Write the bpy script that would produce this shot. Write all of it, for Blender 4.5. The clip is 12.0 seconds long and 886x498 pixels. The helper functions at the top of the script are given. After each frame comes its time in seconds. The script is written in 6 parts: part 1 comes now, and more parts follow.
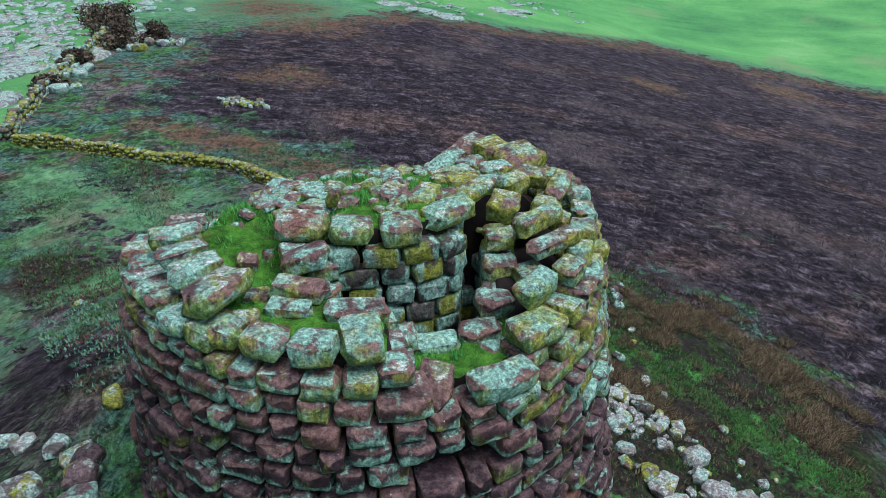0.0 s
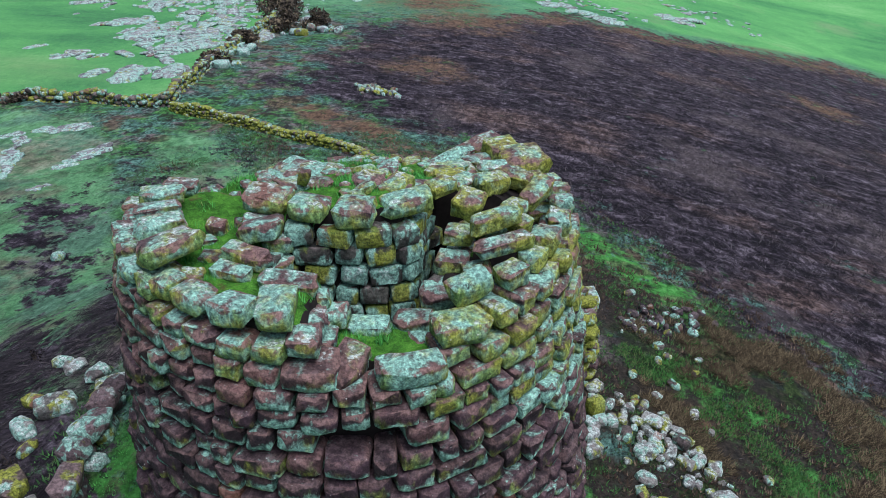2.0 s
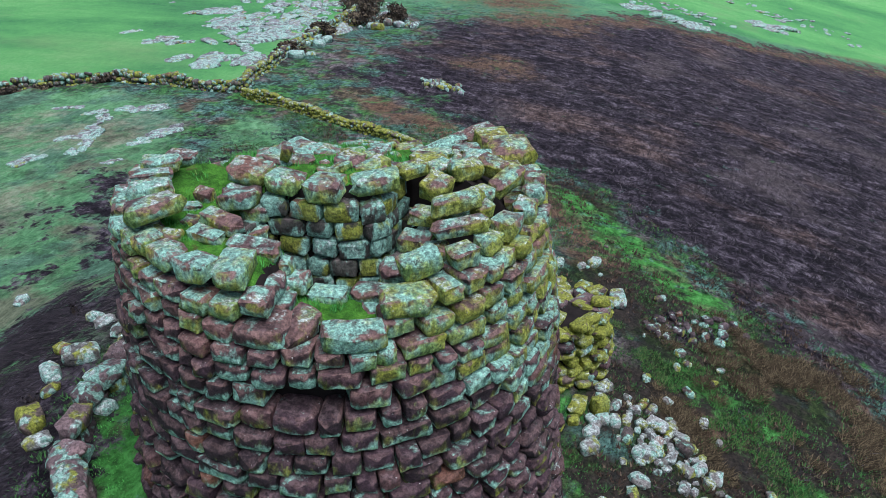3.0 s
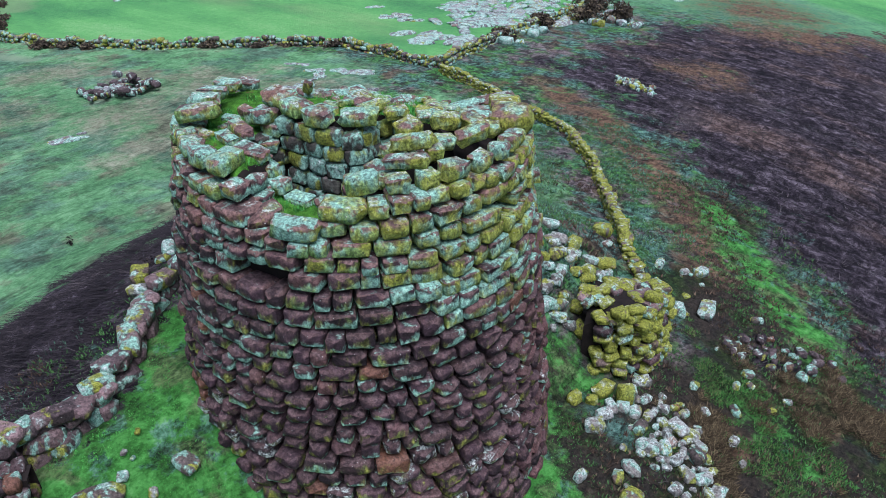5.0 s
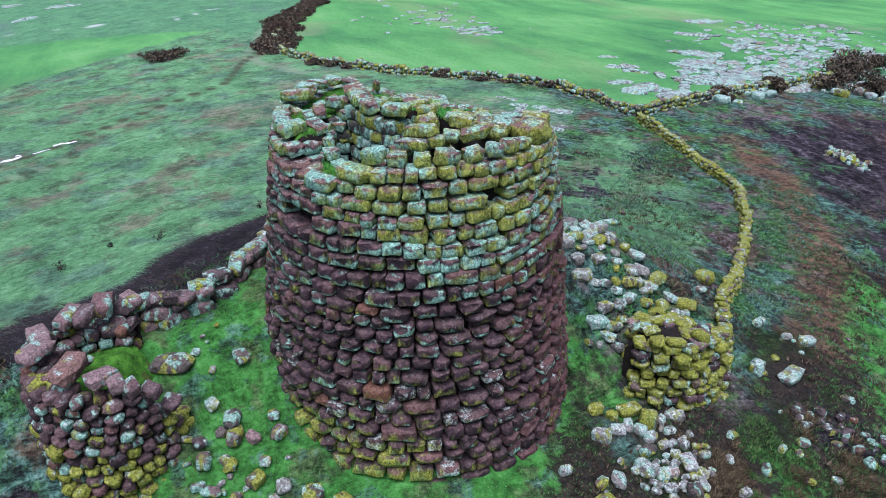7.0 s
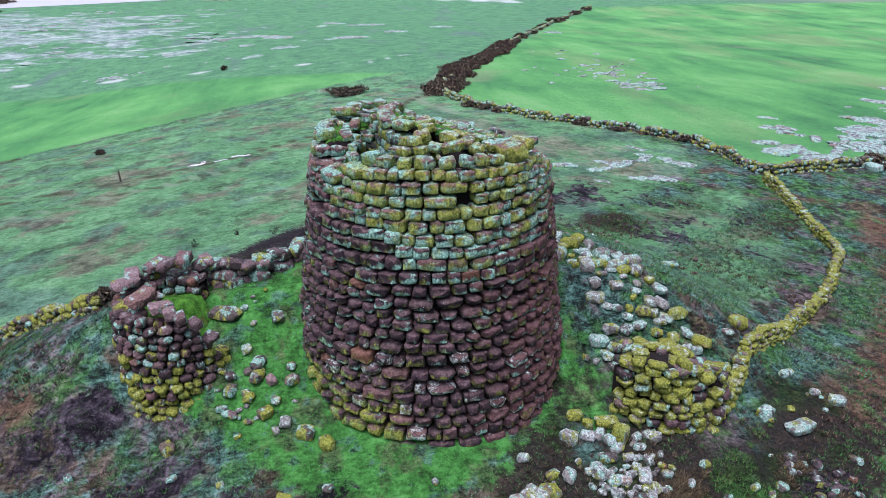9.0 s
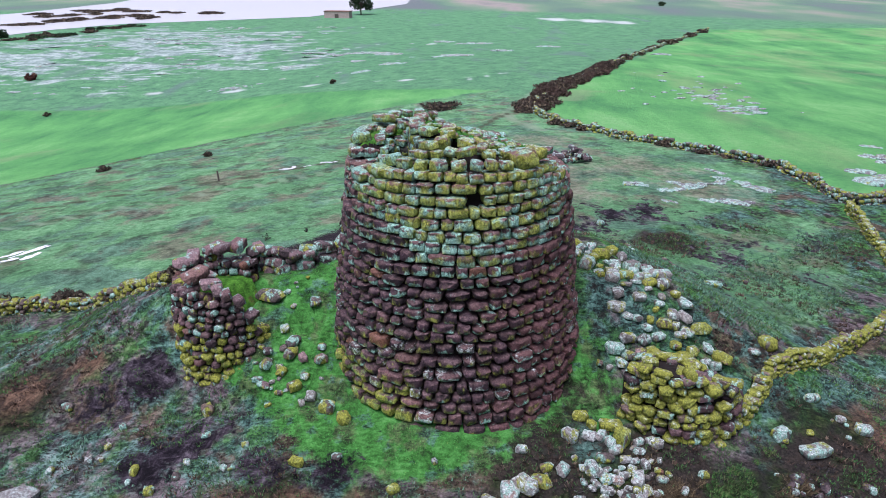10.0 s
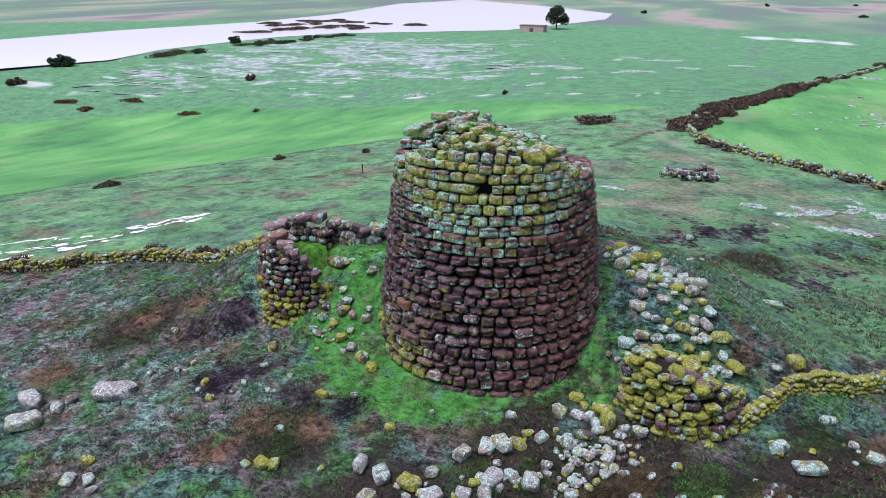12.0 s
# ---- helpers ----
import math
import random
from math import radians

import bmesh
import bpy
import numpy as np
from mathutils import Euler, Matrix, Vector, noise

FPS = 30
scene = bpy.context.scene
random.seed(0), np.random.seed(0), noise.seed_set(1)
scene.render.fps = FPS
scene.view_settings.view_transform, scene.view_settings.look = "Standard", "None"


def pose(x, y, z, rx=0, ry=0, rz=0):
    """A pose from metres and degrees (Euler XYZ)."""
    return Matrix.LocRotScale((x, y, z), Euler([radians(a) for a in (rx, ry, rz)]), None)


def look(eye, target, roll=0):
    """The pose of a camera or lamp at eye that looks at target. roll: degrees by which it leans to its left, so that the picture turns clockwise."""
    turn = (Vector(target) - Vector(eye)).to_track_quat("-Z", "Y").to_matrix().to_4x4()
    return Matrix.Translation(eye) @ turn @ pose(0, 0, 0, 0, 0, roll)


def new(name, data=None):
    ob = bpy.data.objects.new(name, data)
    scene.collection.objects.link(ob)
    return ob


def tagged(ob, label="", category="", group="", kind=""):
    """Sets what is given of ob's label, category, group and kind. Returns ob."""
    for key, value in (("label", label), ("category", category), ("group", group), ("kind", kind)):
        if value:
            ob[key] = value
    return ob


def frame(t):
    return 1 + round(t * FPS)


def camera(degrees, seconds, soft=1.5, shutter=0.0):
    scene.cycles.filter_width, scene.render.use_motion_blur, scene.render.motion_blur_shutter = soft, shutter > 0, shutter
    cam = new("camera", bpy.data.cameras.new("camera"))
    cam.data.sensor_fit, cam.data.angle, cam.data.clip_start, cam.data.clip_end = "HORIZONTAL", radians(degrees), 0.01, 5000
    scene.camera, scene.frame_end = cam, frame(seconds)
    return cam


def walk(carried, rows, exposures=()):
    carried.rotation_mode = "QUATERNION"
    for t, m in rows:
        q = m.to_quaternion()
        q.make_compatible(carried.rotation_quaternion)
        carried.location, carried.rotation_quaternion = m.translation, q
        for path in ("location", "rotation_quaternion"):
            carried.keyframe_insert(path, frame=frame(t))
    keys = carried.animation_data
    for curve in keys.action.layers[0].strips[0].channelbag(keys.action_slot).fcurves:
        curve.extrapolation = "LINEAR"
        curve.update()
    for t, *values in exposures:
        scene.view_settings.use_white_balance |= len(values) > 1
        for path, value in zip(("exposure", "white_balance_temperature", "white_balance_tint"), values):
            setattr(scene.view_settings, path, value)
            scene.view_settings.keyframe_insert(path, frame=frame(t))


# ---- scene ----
cam = camera(64.6, 12.0, 0.9)
METRES, EYE, TILT, LEAN, TURN = 40.0, 17.3, -31.343, -0.039, 0.0
ROWS = [
    (0.0, 0.0, 0.0, 0.0, 0.0, -0.0, -0.0),
    (0.5, 0.0189, 0.0031, 0.002, 2.68, -0.06, -1.59),
    (1.0, 0.0402, 0.0047, 0.0028, 5.88, -0.18, -3.5),
    (1.5, 0.0634, 0.0043, 0.0025, 9.07, -0.43, -5.42),
    (2.0, 0.0886, 0.0031, 0.0019, 12.28, -0.81, -7.32),
    (2.5, 0.1157, 0.0023, 0.0014, 15.52, -1.31, -9.2),
    (3.0, 0.1457, 0.0026, 0.002, 18.79, -1.92, -11.05),
    (5.0, 0.3035, 0.0215, 0.0129, 38.65, -7.6, -20.79),
    (5.5, 0.3475, 0.0326, 0.0194, 45.3, -9.47, -23.38),
    (6.0, 0.3925, 0.0458, 0.028, 51.91, -11.13, -25.59),
    (6.5, 0.4366, 0.0621, 0.0391, 57.43, -12.53, -27.17),
    (7.0, 0.4796, 0.0816, 0.0517, 62.02, -13.58, -28.29),
    (9.0, 0.6314, 0.1885, 0.1201, 80.67, -18.83, -31.01),
    (9.5, 0.6631, 0.2213, 0.1415, 86.07, -20.81, -31.27),
    (10.0, 0.692, 0.2563, 0.1642, 91.39, -22.94, -31.32),
    (10.5, 0.7174, 0.2932, 0.1881, 96.41, -25.1, -31.17),
    (11.0, 0.7395, 0.3316, 0.2129, 101.0, -27.12, -30.88),
    (11.5, 0.758, 0.3713, 0.2391, 105.49, -29.19, -30.42),
    (12.0, 0.7728, 0.4127, 0.2663, 109.9, -31.36, -29.81),
]
walk(cam, [(t, pose(0, 0, EYE, TILT, LEAN, TURN) @ pose(METRES * x, METRES * y, METRES * z, 90 + pitch, roll, yaw)) for t, x, y, z, yaw, pitch, roll in ROWS],
     exposures=[(0.0, 0.14, 5850, 13), (7.0, 0.37, 5700, 21), (12.0, 0.37, 6000, 28)])

# ---- world, sun ----
world = bpy.data.worlds.new("overcast_sky")
world.use_nodes = True
scene.world = world
wn, wl = world.node_tree.nodes, world.node_tree.links
sky = wn.new("ShaderNodeTexSky")
sky.sky_type = "NISHITA"
sky.sun_disc = False
sky.sun_elevation, sky.sun_rotation = radians(67), radians(120)
sky.dust_density, sky.air_density = 4.0, 1.0
wl.new(sky.outputs[0], wn["Background"].inputs[0])
wn["Background"].inputs[1].default_value = 0.06
cloud = wn.new("ShaderNodeBackground")
cloud.inputs[0].default_value, cloud.inputs[1].default_value = (0.86, 0.95, 1.0, 1), 0.13
both = wn.new("ShaderNodeAddShader")
wl.new(wn["Background"].outputs[0], both.inputs[0])
wl.new(cloud.outputs[0], both.inputs[1])
wl.new(both.outputs[0], wn["World Output"].inputs[0])
sun = new("sun", bpy.data.lights.new("sun", "SUN"))
sun.data.energy, sun.data.angle, sun.data.color = 3.5, radians(44), (1.0, 0.97, 0.93)
sun.matrix_world = look((30, -5, 84), (0, 12, 0))

# ---- material helpers ----
class Nodes:
    def __init__(self, name):
        self.mat = bpy.data.materials.new(name)
        self.mat.use_nodes = True
        self.tree = self.mat.node_tree
        self.bsdf = self.tree.nodes["Principled BSDF"]

    def put(self, socket, value):
        if isinstance(value, bpy.types.NodeSocket):
            self.tree.links.new(value, socket)
        elif isinstance(value, (tuple, list)) and len(value) == 3 and socket.type == "RGBA":
            socket.default_value = (*value, 1)
        else:
            socket.default_value = value

    def pos(self):
        return self.tree.nodes.new("ShaderNodeNewGeometry").outputs["Position"]

    def normal_z(self):
        return self.xyz(self.tree.nodes.new("ShaderNodeNewGeometry").outputs["Normal"])[2]

    def island(self):
        return self.tree.nodes.new("ShaderNodeNewGeometry").outputs["Random Per Island"]

    def random(self):
        ob = self.tree.nodes.new("ShaderNodeObjectInfo").outputs["Random"]
        return self.m("FRACT", self.m("ADD", self.m("MULTIPLY", ob, 7.31), self.island()))

    def attr(self, name):
        n = self.tree.nodes.new("ShaderNodeAttribute")
        n.attribute_name = name
        return n.outputs["Fac"]

    def xyz(self, v):
        n = self.tree.nodes.new("ShaderNodeSeparateXYZ")
        self.put(n.inputs[0], v)
        return n.outputs

    def shifted(self, v, amount):
        n = self.tree.nodes.new("ShaderNodeVectorMath")
        n.operation = "ADD"
        self.put(n.inputs[0], v)
        self.put(n.inputs[1], amount)
        return n.outputs[0]

    def stretched(self, v, by, turn=0.0):
        n = self.tree.nodes.new("ShaderNodeMapping")
        self.put(n.inputs["Vector"], v)
        n.inputs["Scale"].default_value = by
        n.inputs["Rotation"].default_value = (0, 0, radians(turn))
        return n.outputs[0]

    def noise(self, v, scale, detail=4.0, rough=0.6, warp=0.0):
        n = self.tree.nodes.new("ShaderNodeTexNoise")
        self.put(n.inputs["Vector"], v)
        n.inputs["Scale"].default_value, n.inputs["Detail"].default_value = scale, detail
        n.inputs["Roughness"].default_value, n.inputs["Distortion"].default_value = rough, warp
        return n.outputs["Fac"]

    def cells(self, v, scale):
        n = self.tree.nodes.new("ShaderNodeTexVoronoi")
        self.put(n.inputs["Vector"], v)
        n.inputs["Scale"].default_value = scale
        return n.outputs["Distance"]

    def m(self, op, a, b=0.0, clamp=False):
        n = self.tree.nodes.new("ShaderNodeMath")
        n.operation, n.use_clamp = op, clamp
        self.put(n.inputs[0], a)
        self.put(n.inputs[1], b)
        return n.outputs[0]

    def step(self, v, lo, hi, to0=0.0, to1=1.0):
        n = self.tree.nodes.new("ShaderNodeMapRange")
        n.interpolation_type = "SMOOTHSTEP"
        for k, x in enumerate((v, lo, hi, to0, to1)):
            self.put(n.inputs[k], x)
        return n.outputs[0]

    def mix(self, f, a, b, how="MIX"):
        n = self.tree.nodes.new("ShaderNodeMix")
        n.data_type, n.blend_type = "RGBA", how
        self.put(n.inputs["Factor"], f)
        self.put(n.inputs[6], a)
        self.put(n.inputs[7], b)
        return n.outputs[2]

    def punch(self, v, gain):
        return self.m("ADD", self.m("MULTIPLY", self.m("SUBTRACT", v, 0.5), gain), 0.5)

    def ramp(self, f, *stops):
        n = self.tree.nodes.new("ShaderNodeValToRGB")
        self.put(n.inputs[0], f)
        while len(n.color_ramp.elements) < len(stops):
            n.color_ramp.elements.new(0.5)
        for e, (p, c) in zip(n.color_ramp.elements, stops):
            e.position, e.color = p, (*c, 1)
        return n.outputs[0]

    def bump(self, height, strength, distance, under=None):
        n = self.tree.nodes.new("ShaderNodeBump")
        n.inputs["Strength"].default_value, n.inputs["Distance"].default_value = strength, distance
        self.put(n.inputs["Height"], height)
        if under is not None:
            self.put(n.inputs["Normal"], under)
        return n.outputs[0]

    def done(self, colour, rough=0.9, normal=None, spec=0.3):
        self.put(self.bsdf.inputs["Base Color"], colour)
        self.put(self.bsdf.inputs["Roughness"], rough)
        self.put(self.bsdf.inputs["Specular IOR Level"], spec)
        if normal is not None:
            self.put(self.bsdf.inputs["Normal"], normal)
        return self.mat


TOWER_X, TOWER_Y = -1.47, 12.17


def stone_material(name, dark, light, pink=0.0, grey_lichen=0.5, yellow_lichen=0.5, white=0.2, tower=False, moss=0.0):
    """Weathered stone. The lichen amounts run from 0 (bare) to 1 (covered)."""
    k = Nodes(name)
    p, r = k.pos(), k.random()
    v = k.shifted(p, k.m("MULTIPLY", r, 61.0))
    grain = k.noise(v, 28.0, 5.0, 0.7)
    broad = k.noise(v, 2.2, 4.0, 0.6)
    col = k.mix(k.step(r, 0.1, 0.9), dark, light)
    col = k.mix(k.step(k.m("FRACT", k.m("MULTIPLY", r, 9.7)), 1.0 - pink, 1.0), col, (0.15, 0.075, 0.070))
    col = k.mix(k.step(broad, 0.4, 0.75, 0.0, 0.9), col, tuple(0.5 * a + 0.5 * b * 0.6 for a, b in zip(dark, light)))
    col = k.mix(k.step(grain, 0.35, 0.8, 0.0, 0.3), col, (0.14, 0.088, 0.095))
    # highlight painted into the colour of up-facing surfaces, broken up by noise
    top_highlight = k.m("MULTIPLY", k.step(k.normal_z(), 0.15, 0.75), k.step(k.noise(k.shifted(v, (3.0, 3.0, 6.0)), 5.0, 5.0, 0.65), 0.42, 0.64, 0.0, 0.45))
    col = k.mix(top_highlight, col, (0.21, 0.150, 0.155))
    col = k.mix(k.step(k.m("FRACT", k.m("MULTIPLY", r, 31.7)), 0.96, 0.99, 0.0, 0.5), col, (0.26, 0.115, 0.060))
    sv = k.stretched(v, (1.0, 1.0, 0.5))
    g1 = k.punch(k.noise(sv, 2.4, 4.0, 0.55, 0.3), 0.95 if tower else 1.25)
    g2 = k.punch(k.noise(k.shifted(sv, (13.0, 7.0, 3.0)), 3.0 if tower else 2.0, 4.0, 0.55, 0.4), 1.0 if tower else 1.25)
    speck = k.noise(k.shifted(sv, (5.0, 1.0, 9.0)), 13.0, 5.0, 0.68)
    nz, lift = k.normal_z(), k.attr("lift")
    own_y = k.m("SUBTRACT", k.m("FRACT", k.m("MULTIPLY", r, 23.7)), 0.5)
    own_g = k.m("SUBTRACT", k.m("FRACT", k.m("MULTIPLY", r, 41.3)), 0.5)
    if tower:
        x, y, z = k.xyz(p)
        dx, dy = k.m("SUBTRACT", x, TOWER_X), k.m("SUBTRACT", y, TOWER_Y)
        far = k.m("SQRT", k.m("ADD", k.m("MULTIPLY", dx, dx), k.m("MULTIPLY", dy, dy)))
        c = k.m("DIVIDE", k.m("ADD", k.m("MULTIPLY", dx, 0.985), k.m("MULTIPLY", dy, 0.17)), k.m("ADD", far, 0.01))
        c = k.m("MAXIMUM", c, 0.0)
        edge = k.m("SUBTRACT", 10.0, k.m("MULTIPLY", k.m("MULTIPLY", c, c), 3.1))
        edge = k.m("ADD", edge, k.m("MULTIPLY", k.m("SUBTRACT", k.noise(p, 0.55, 3.0), 0.5), 2.0))
        high = k.step(k.m("SUBTRACT", z, edge), -1.0, 0.9)
        high = k.m("MAXIMUM", high, k.step(far, 3.9, 3.3))
        col = k.mix(k.m("MULTIPLY", k.step(z, 9.0, 9.8), k.step(g2, 0.40, 0.60, 0.1, 0.6)), col, (0.20, 0.110, 0.095))
        side = k.step(k.m("SUBTRACT", k.m("MULTIPLY", dx, 0.6), k.m("MULTIPLY", dy, 1.2)), 4.3, 6.3)
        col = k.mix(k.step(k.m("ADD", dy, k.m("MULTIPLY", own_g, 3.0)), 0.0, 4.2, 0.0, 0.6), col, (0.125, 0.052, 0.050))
        low = k.m("MULTIPLY", k.step(z, 3.6, 1.0), side)
        patch = k.noise(p, 0.8, 3.0, 0.55)
        front = k.step(nz, 0.55, 0.2)
        hang = k.m("MULTIPLY", k.m("MULTIPLY", lift, -0.55), front)
        ybias = k.m("ADD", k.m("MULTIPLY", high, k.step(patch, 0.40, 0.62, 0.07, 0.22)), k.m("MULTIPLY", low, k.step(patch, 0.36, 0.55, 0.05, 0.33)))
        ybias = k.m("ADD", ybias, k.m("MULTIPLY", k.m("MULTIPLY", high, c), k.step(z, 7.8, 9.4, 0.0, 0.09)))
        ybias = k.m("ADD", k.m("ADD", ybias, k.m("MULTIPLY", hang, 0.35)), k.m("MULTIPLY", own_y, k.m("ADD", k.m("MULTIPLY", k.m("MAXIMUM", high, low), 0.13), 0.08)))
        ybias = k.m("SUBTRACT", ybias, k.step(nz, 0.45, 0.8, 0.0, 0.14))
        ybias = k.m("ADD", ybias, k.step(z, 10.2, 10.7, 0.0, 0.06))
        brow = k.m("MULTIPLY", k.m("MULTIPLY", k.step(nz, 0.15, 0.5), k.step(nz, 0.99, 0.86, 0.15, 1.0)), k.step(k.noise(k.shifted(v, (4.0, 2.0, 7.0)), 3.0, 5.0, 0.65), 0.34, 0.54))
        ybias = k.m("SUBTRACT", ybias, k.m("MULTIPLY", brow, 0.12))
        ymask = k.step(k.m("ADD", k.m("ADD", g2, ybias), k.m("MULTIPLY", k.m("SUBTRACT", speck, 0.5), 0.22)), 0.50, 0.80)
        gbias = k.m("ADD", k.m("MULTIPLY", high, k.step(nz, 0.85, 0.2, 0.20, 0.30)), k.step(z, 8.5, 3.0, 0.02, -0.085))
        gbias = k.m("ADD", k.m("ADD", gbias, k.m("MULTIPLY", hang, k.m("ADD", k.m("MULTIPLY", high, 0.8), 1.0))), k.m("MULTIPLY", own_g, 0.24))
        gmask = k.step(k.m("ADD", k.m("ADD", g1, k.m("SUBTRACT", gbias, k.m("MULTIPLY", brow, 0.21))), k.m("MULTIPLY", k.m("SUBTRACT", speck, 0.5), 0.25)), 0.56, 0.73)
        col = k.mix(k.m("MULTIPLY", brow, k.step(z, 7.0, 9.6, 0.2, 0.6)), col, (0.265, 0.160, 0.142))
        wbias = k.m("MULTIPLY", k.step(nz, 0.35, 0.95, -0.5, 1.0), k.m("MULTIPLY", k.step(z, 8.8, 9.8, 0.2, 1.0), 0.17))
        wbias = k.m("ADD", wbias, k.m("MULTIPLY", k.step(z, 10.3, 11.0), 0.05))
        crust = k.m("MULTIPLY", k.step(z, 5.5, 3.5), k.step(k.m("FRACT", k.m("MULTIPLY", r, 57.1)), 0.84, 0.90, 0.0, 0.26))
        wbias = k.m("ADD", wbias, crust)
        wmask = k.step(k.m("SUBTRACT", k.m("ADD", g2, wbias), k.m("MULTIPLY", brow, 0.3)), 0.65, 0.80)
    else:
        ymask = k.step(k.m("ADD", k.m("ADD", g2, k.m("MULTIPLY", own_y, 0.2)), 0.36 * (yellow_lichen - 0.5)), 0.49, 0.59)
        gmask = k.step(k.m("ADD", k.m("ADD", g1, k.m("MULTIPLY", own_g, 0.2)), 0.36 * (grey_lichen - 0.5)), 0.49, 0.58)
        wmask = k.step(k.m("ADD", g1, k.m("ADD", k.m("MULTIPLY", nz, 0.08), 0.36 * (white - 0.5))), 0.47, 0.65)
    dust = k.noise(k.shifted(v, (2.0, 8.0, 4.0)), 27.0, 5.0, 0.72)
    film = k.punch(k.m("ADD", k.m("MULTIPLY", speck, 0.62), k.m("MULTIPLY", dust, 0.38)), 1.2)
    lichen = k.ramp(film, (0.30, (0.042, 0.090, 0.074)), (0.42, (0.145, 0.292, 0.242)), (0.58, (0.305, 0.550, 0.455)), (0.74, (0.55, 0.78, 0.68)))
    mustard = k.ramp(film, (0.30, (0.060, 0.075, 0.012)), (0.42, (0.165, 0.195, 0.026)), (0.58, (0.320, 0.345, 0.050)), (0.76, (0.48, 0.48, 0.12)))
    if tower:
        mustard = k.mix(k.m("MULTIPLY", k.step(g1, 0.44, 0.60, 0.0, 0.75), k.step(c, 0.5, 0.95, 1.0, 0.1)), mustard, k.ramp(film, (0.30, (0.020, 0.055, 0.018)), (0.42, (0.085, 0.185, 0.055)), (0.58, (0.190, 0.370, 0.120)), (0.76, (0.38, 0.58, 0.26))))
    pale = k.ramp(dust, (0.34, (0.20, 0.25, 0.24)), (0.50, (0.44, 0.51, 0.49)), (0.68, (0.72, 0.77, 0.75)))
    col = k.mix(k.m("MULTIPLY", gmask, k.step(dust, 0.30, 0.44, 0.75, 1.0)), col, lichen)
    col = k.mix(k.m("MULTIPLY", ymask, k.step(dust, 0.30, 0.44, 0.55, 0.95)), col, mustard)
    col = k.mix(k.m("MULTIPLY", wmask, k.step(k.noise(k.shifted(v, (6.0, 5.0, 2.0)), 8.0, 6.0, 0.7), 0.46, 0.55, 0.05, 1.0)), col, pale)
    col = k.mix(k.step(k.noise(v, 6.5, 6.0, 0.75, 0.8), 0.41, 0.34, 0.0, 0.75), col, (0.018, 0.014, 0.016))
    col = k.mix(1.0, col, k.step(k.noise(k.shifted(v, (9.0, 4.0, 1.0)), 13.0, 6.0, 0.78), 0.36, 0.64, 0.52 if tower else 0.45, 1.52 if tower else 1.42), "MULTIPLY")
    fleck = k.step(k.cells(v, 7.0), 0.13, 0.07)
    col = k.mix(k.m("MULTIPLY", fleck, k.step(speck, 0.52, 0.57, 0.0, 0.75)), col, (0.62, 0.64, 0.61))
    if moss:
        green = k.ramp(grain, (0.3, (0.016, 0.046, 0.009)), (0.7, (0.072, 0.175, 0.031)))
        col = k.mix(k.m("MULTIPLY", k.step(nz, 0.2, 0.7), k.step(g2, 0.52, 0.58, 0.0, moss)), col, green)
    b = k.bump(broad, 0.6, 0.12)
    b = k.bump(k.m("ADD", grain, k.m("MULTIPLY", speck, 1.6)), 0.85, 0.05, b)
    return k.done(col, 0.76, b, 0.3)


def grass_material(name, deep, mid, dry, scale=1.0, dryness=0.5):
    k = Nodes(name)
    p, r = k.pos(), k.island()
    n = k.noise(p, 0.6 * scale, 4.0, 0.6)
    col = k.mix(k.step(k.m("ADD", k.m("MULTIPLY", r, 0.6), k.m("MULTIPLY", n, 0.5)), 0.25, 0.85), deep, mid)
    col = k.mix(k.step(k.m("ADD", r, k.noise(p, 0.22, 3.0)), 1.55 - dryness, 1.75 - dryness), col, dry)
    return k.done(col, 0.85, None, 0.15)


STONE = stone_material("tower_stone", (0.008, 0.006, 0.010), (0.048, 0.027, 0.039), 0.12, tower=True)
STONE_INNER = stone_material("chamber_stone", (0.028, 0.032, 0.028), (0.085, 0.092, 0.078), 0.0, 0.72, 0.34, 0.1, moss=0.5)
STONE_RED = stone_material("red_stone", (0.12, 0.080, 0.086), (0.34, 0.235, 0.240), 0.15, 0.22, 0.08, 0.10)
STONE_RAMPART = stone_material("rampart_stone", (0.05, 0.038, 0.043), (0.19, 0.135, 0.14), 0.12, 0.42, 0.14, 0.14)
STONE_TURRET = stone_material("turret_stone", (0.028, 0.019, 0.024), (0.150, 0.092, 0.096), 0.18, 0.26, 0.16, 0.05)
STONE_GOLD = stone_material("gold_lichen_stone", (0.07, 0.055, 0.045), (0.17, 0.13, 0.10), 0.0, 0.40, 0.92, 0.12)
STONE_TURRET_LOW = stone_material("turret_low_stone", (0.030, 0.020, 0.022), (0.10, 0.068, 0.060), 0.1, 0.26, 0.86, 0.05)
STONE_PALE = stone_material("pale_stone", (0.085, 0.087, 0.080), (0.28, 0.285, 0.265), 0.0, 0.56, 0.34, 0.58)
STONE_WALL = stone_material("wall_stone", (0.09, 0.075, 0.06), (0.22, 0.18, 0.14), 0.0, 0.36, 0.90, 0.16)
STONE_SCRUB = stone_material("overgrown_wall_stone", (0.05, 0.045, 0.035), (0.15, 0.125, 0.095), 0.0, 0.32, 0.68, 0.10)
STONE_FAR = stone_material("far_wall_stone", (0.05, 0.046, 0.042), (0.16, 0.142, 0.125), 0.0, 0.50, 0.50, 0.14)
STONE_DARK = stone_material("dark_stone", (0.03, 0.026, 0.03), (0.09, 0.07, 0.075), 0.0, 0.35, 0.1, 0.15)
STONE_WHITE = stone_material("white_lichen_stone", (0.125, 0.128, 0.122), (0.35, 0.355, 0.345), 0.0, 0.36, 0.34, 0.78)
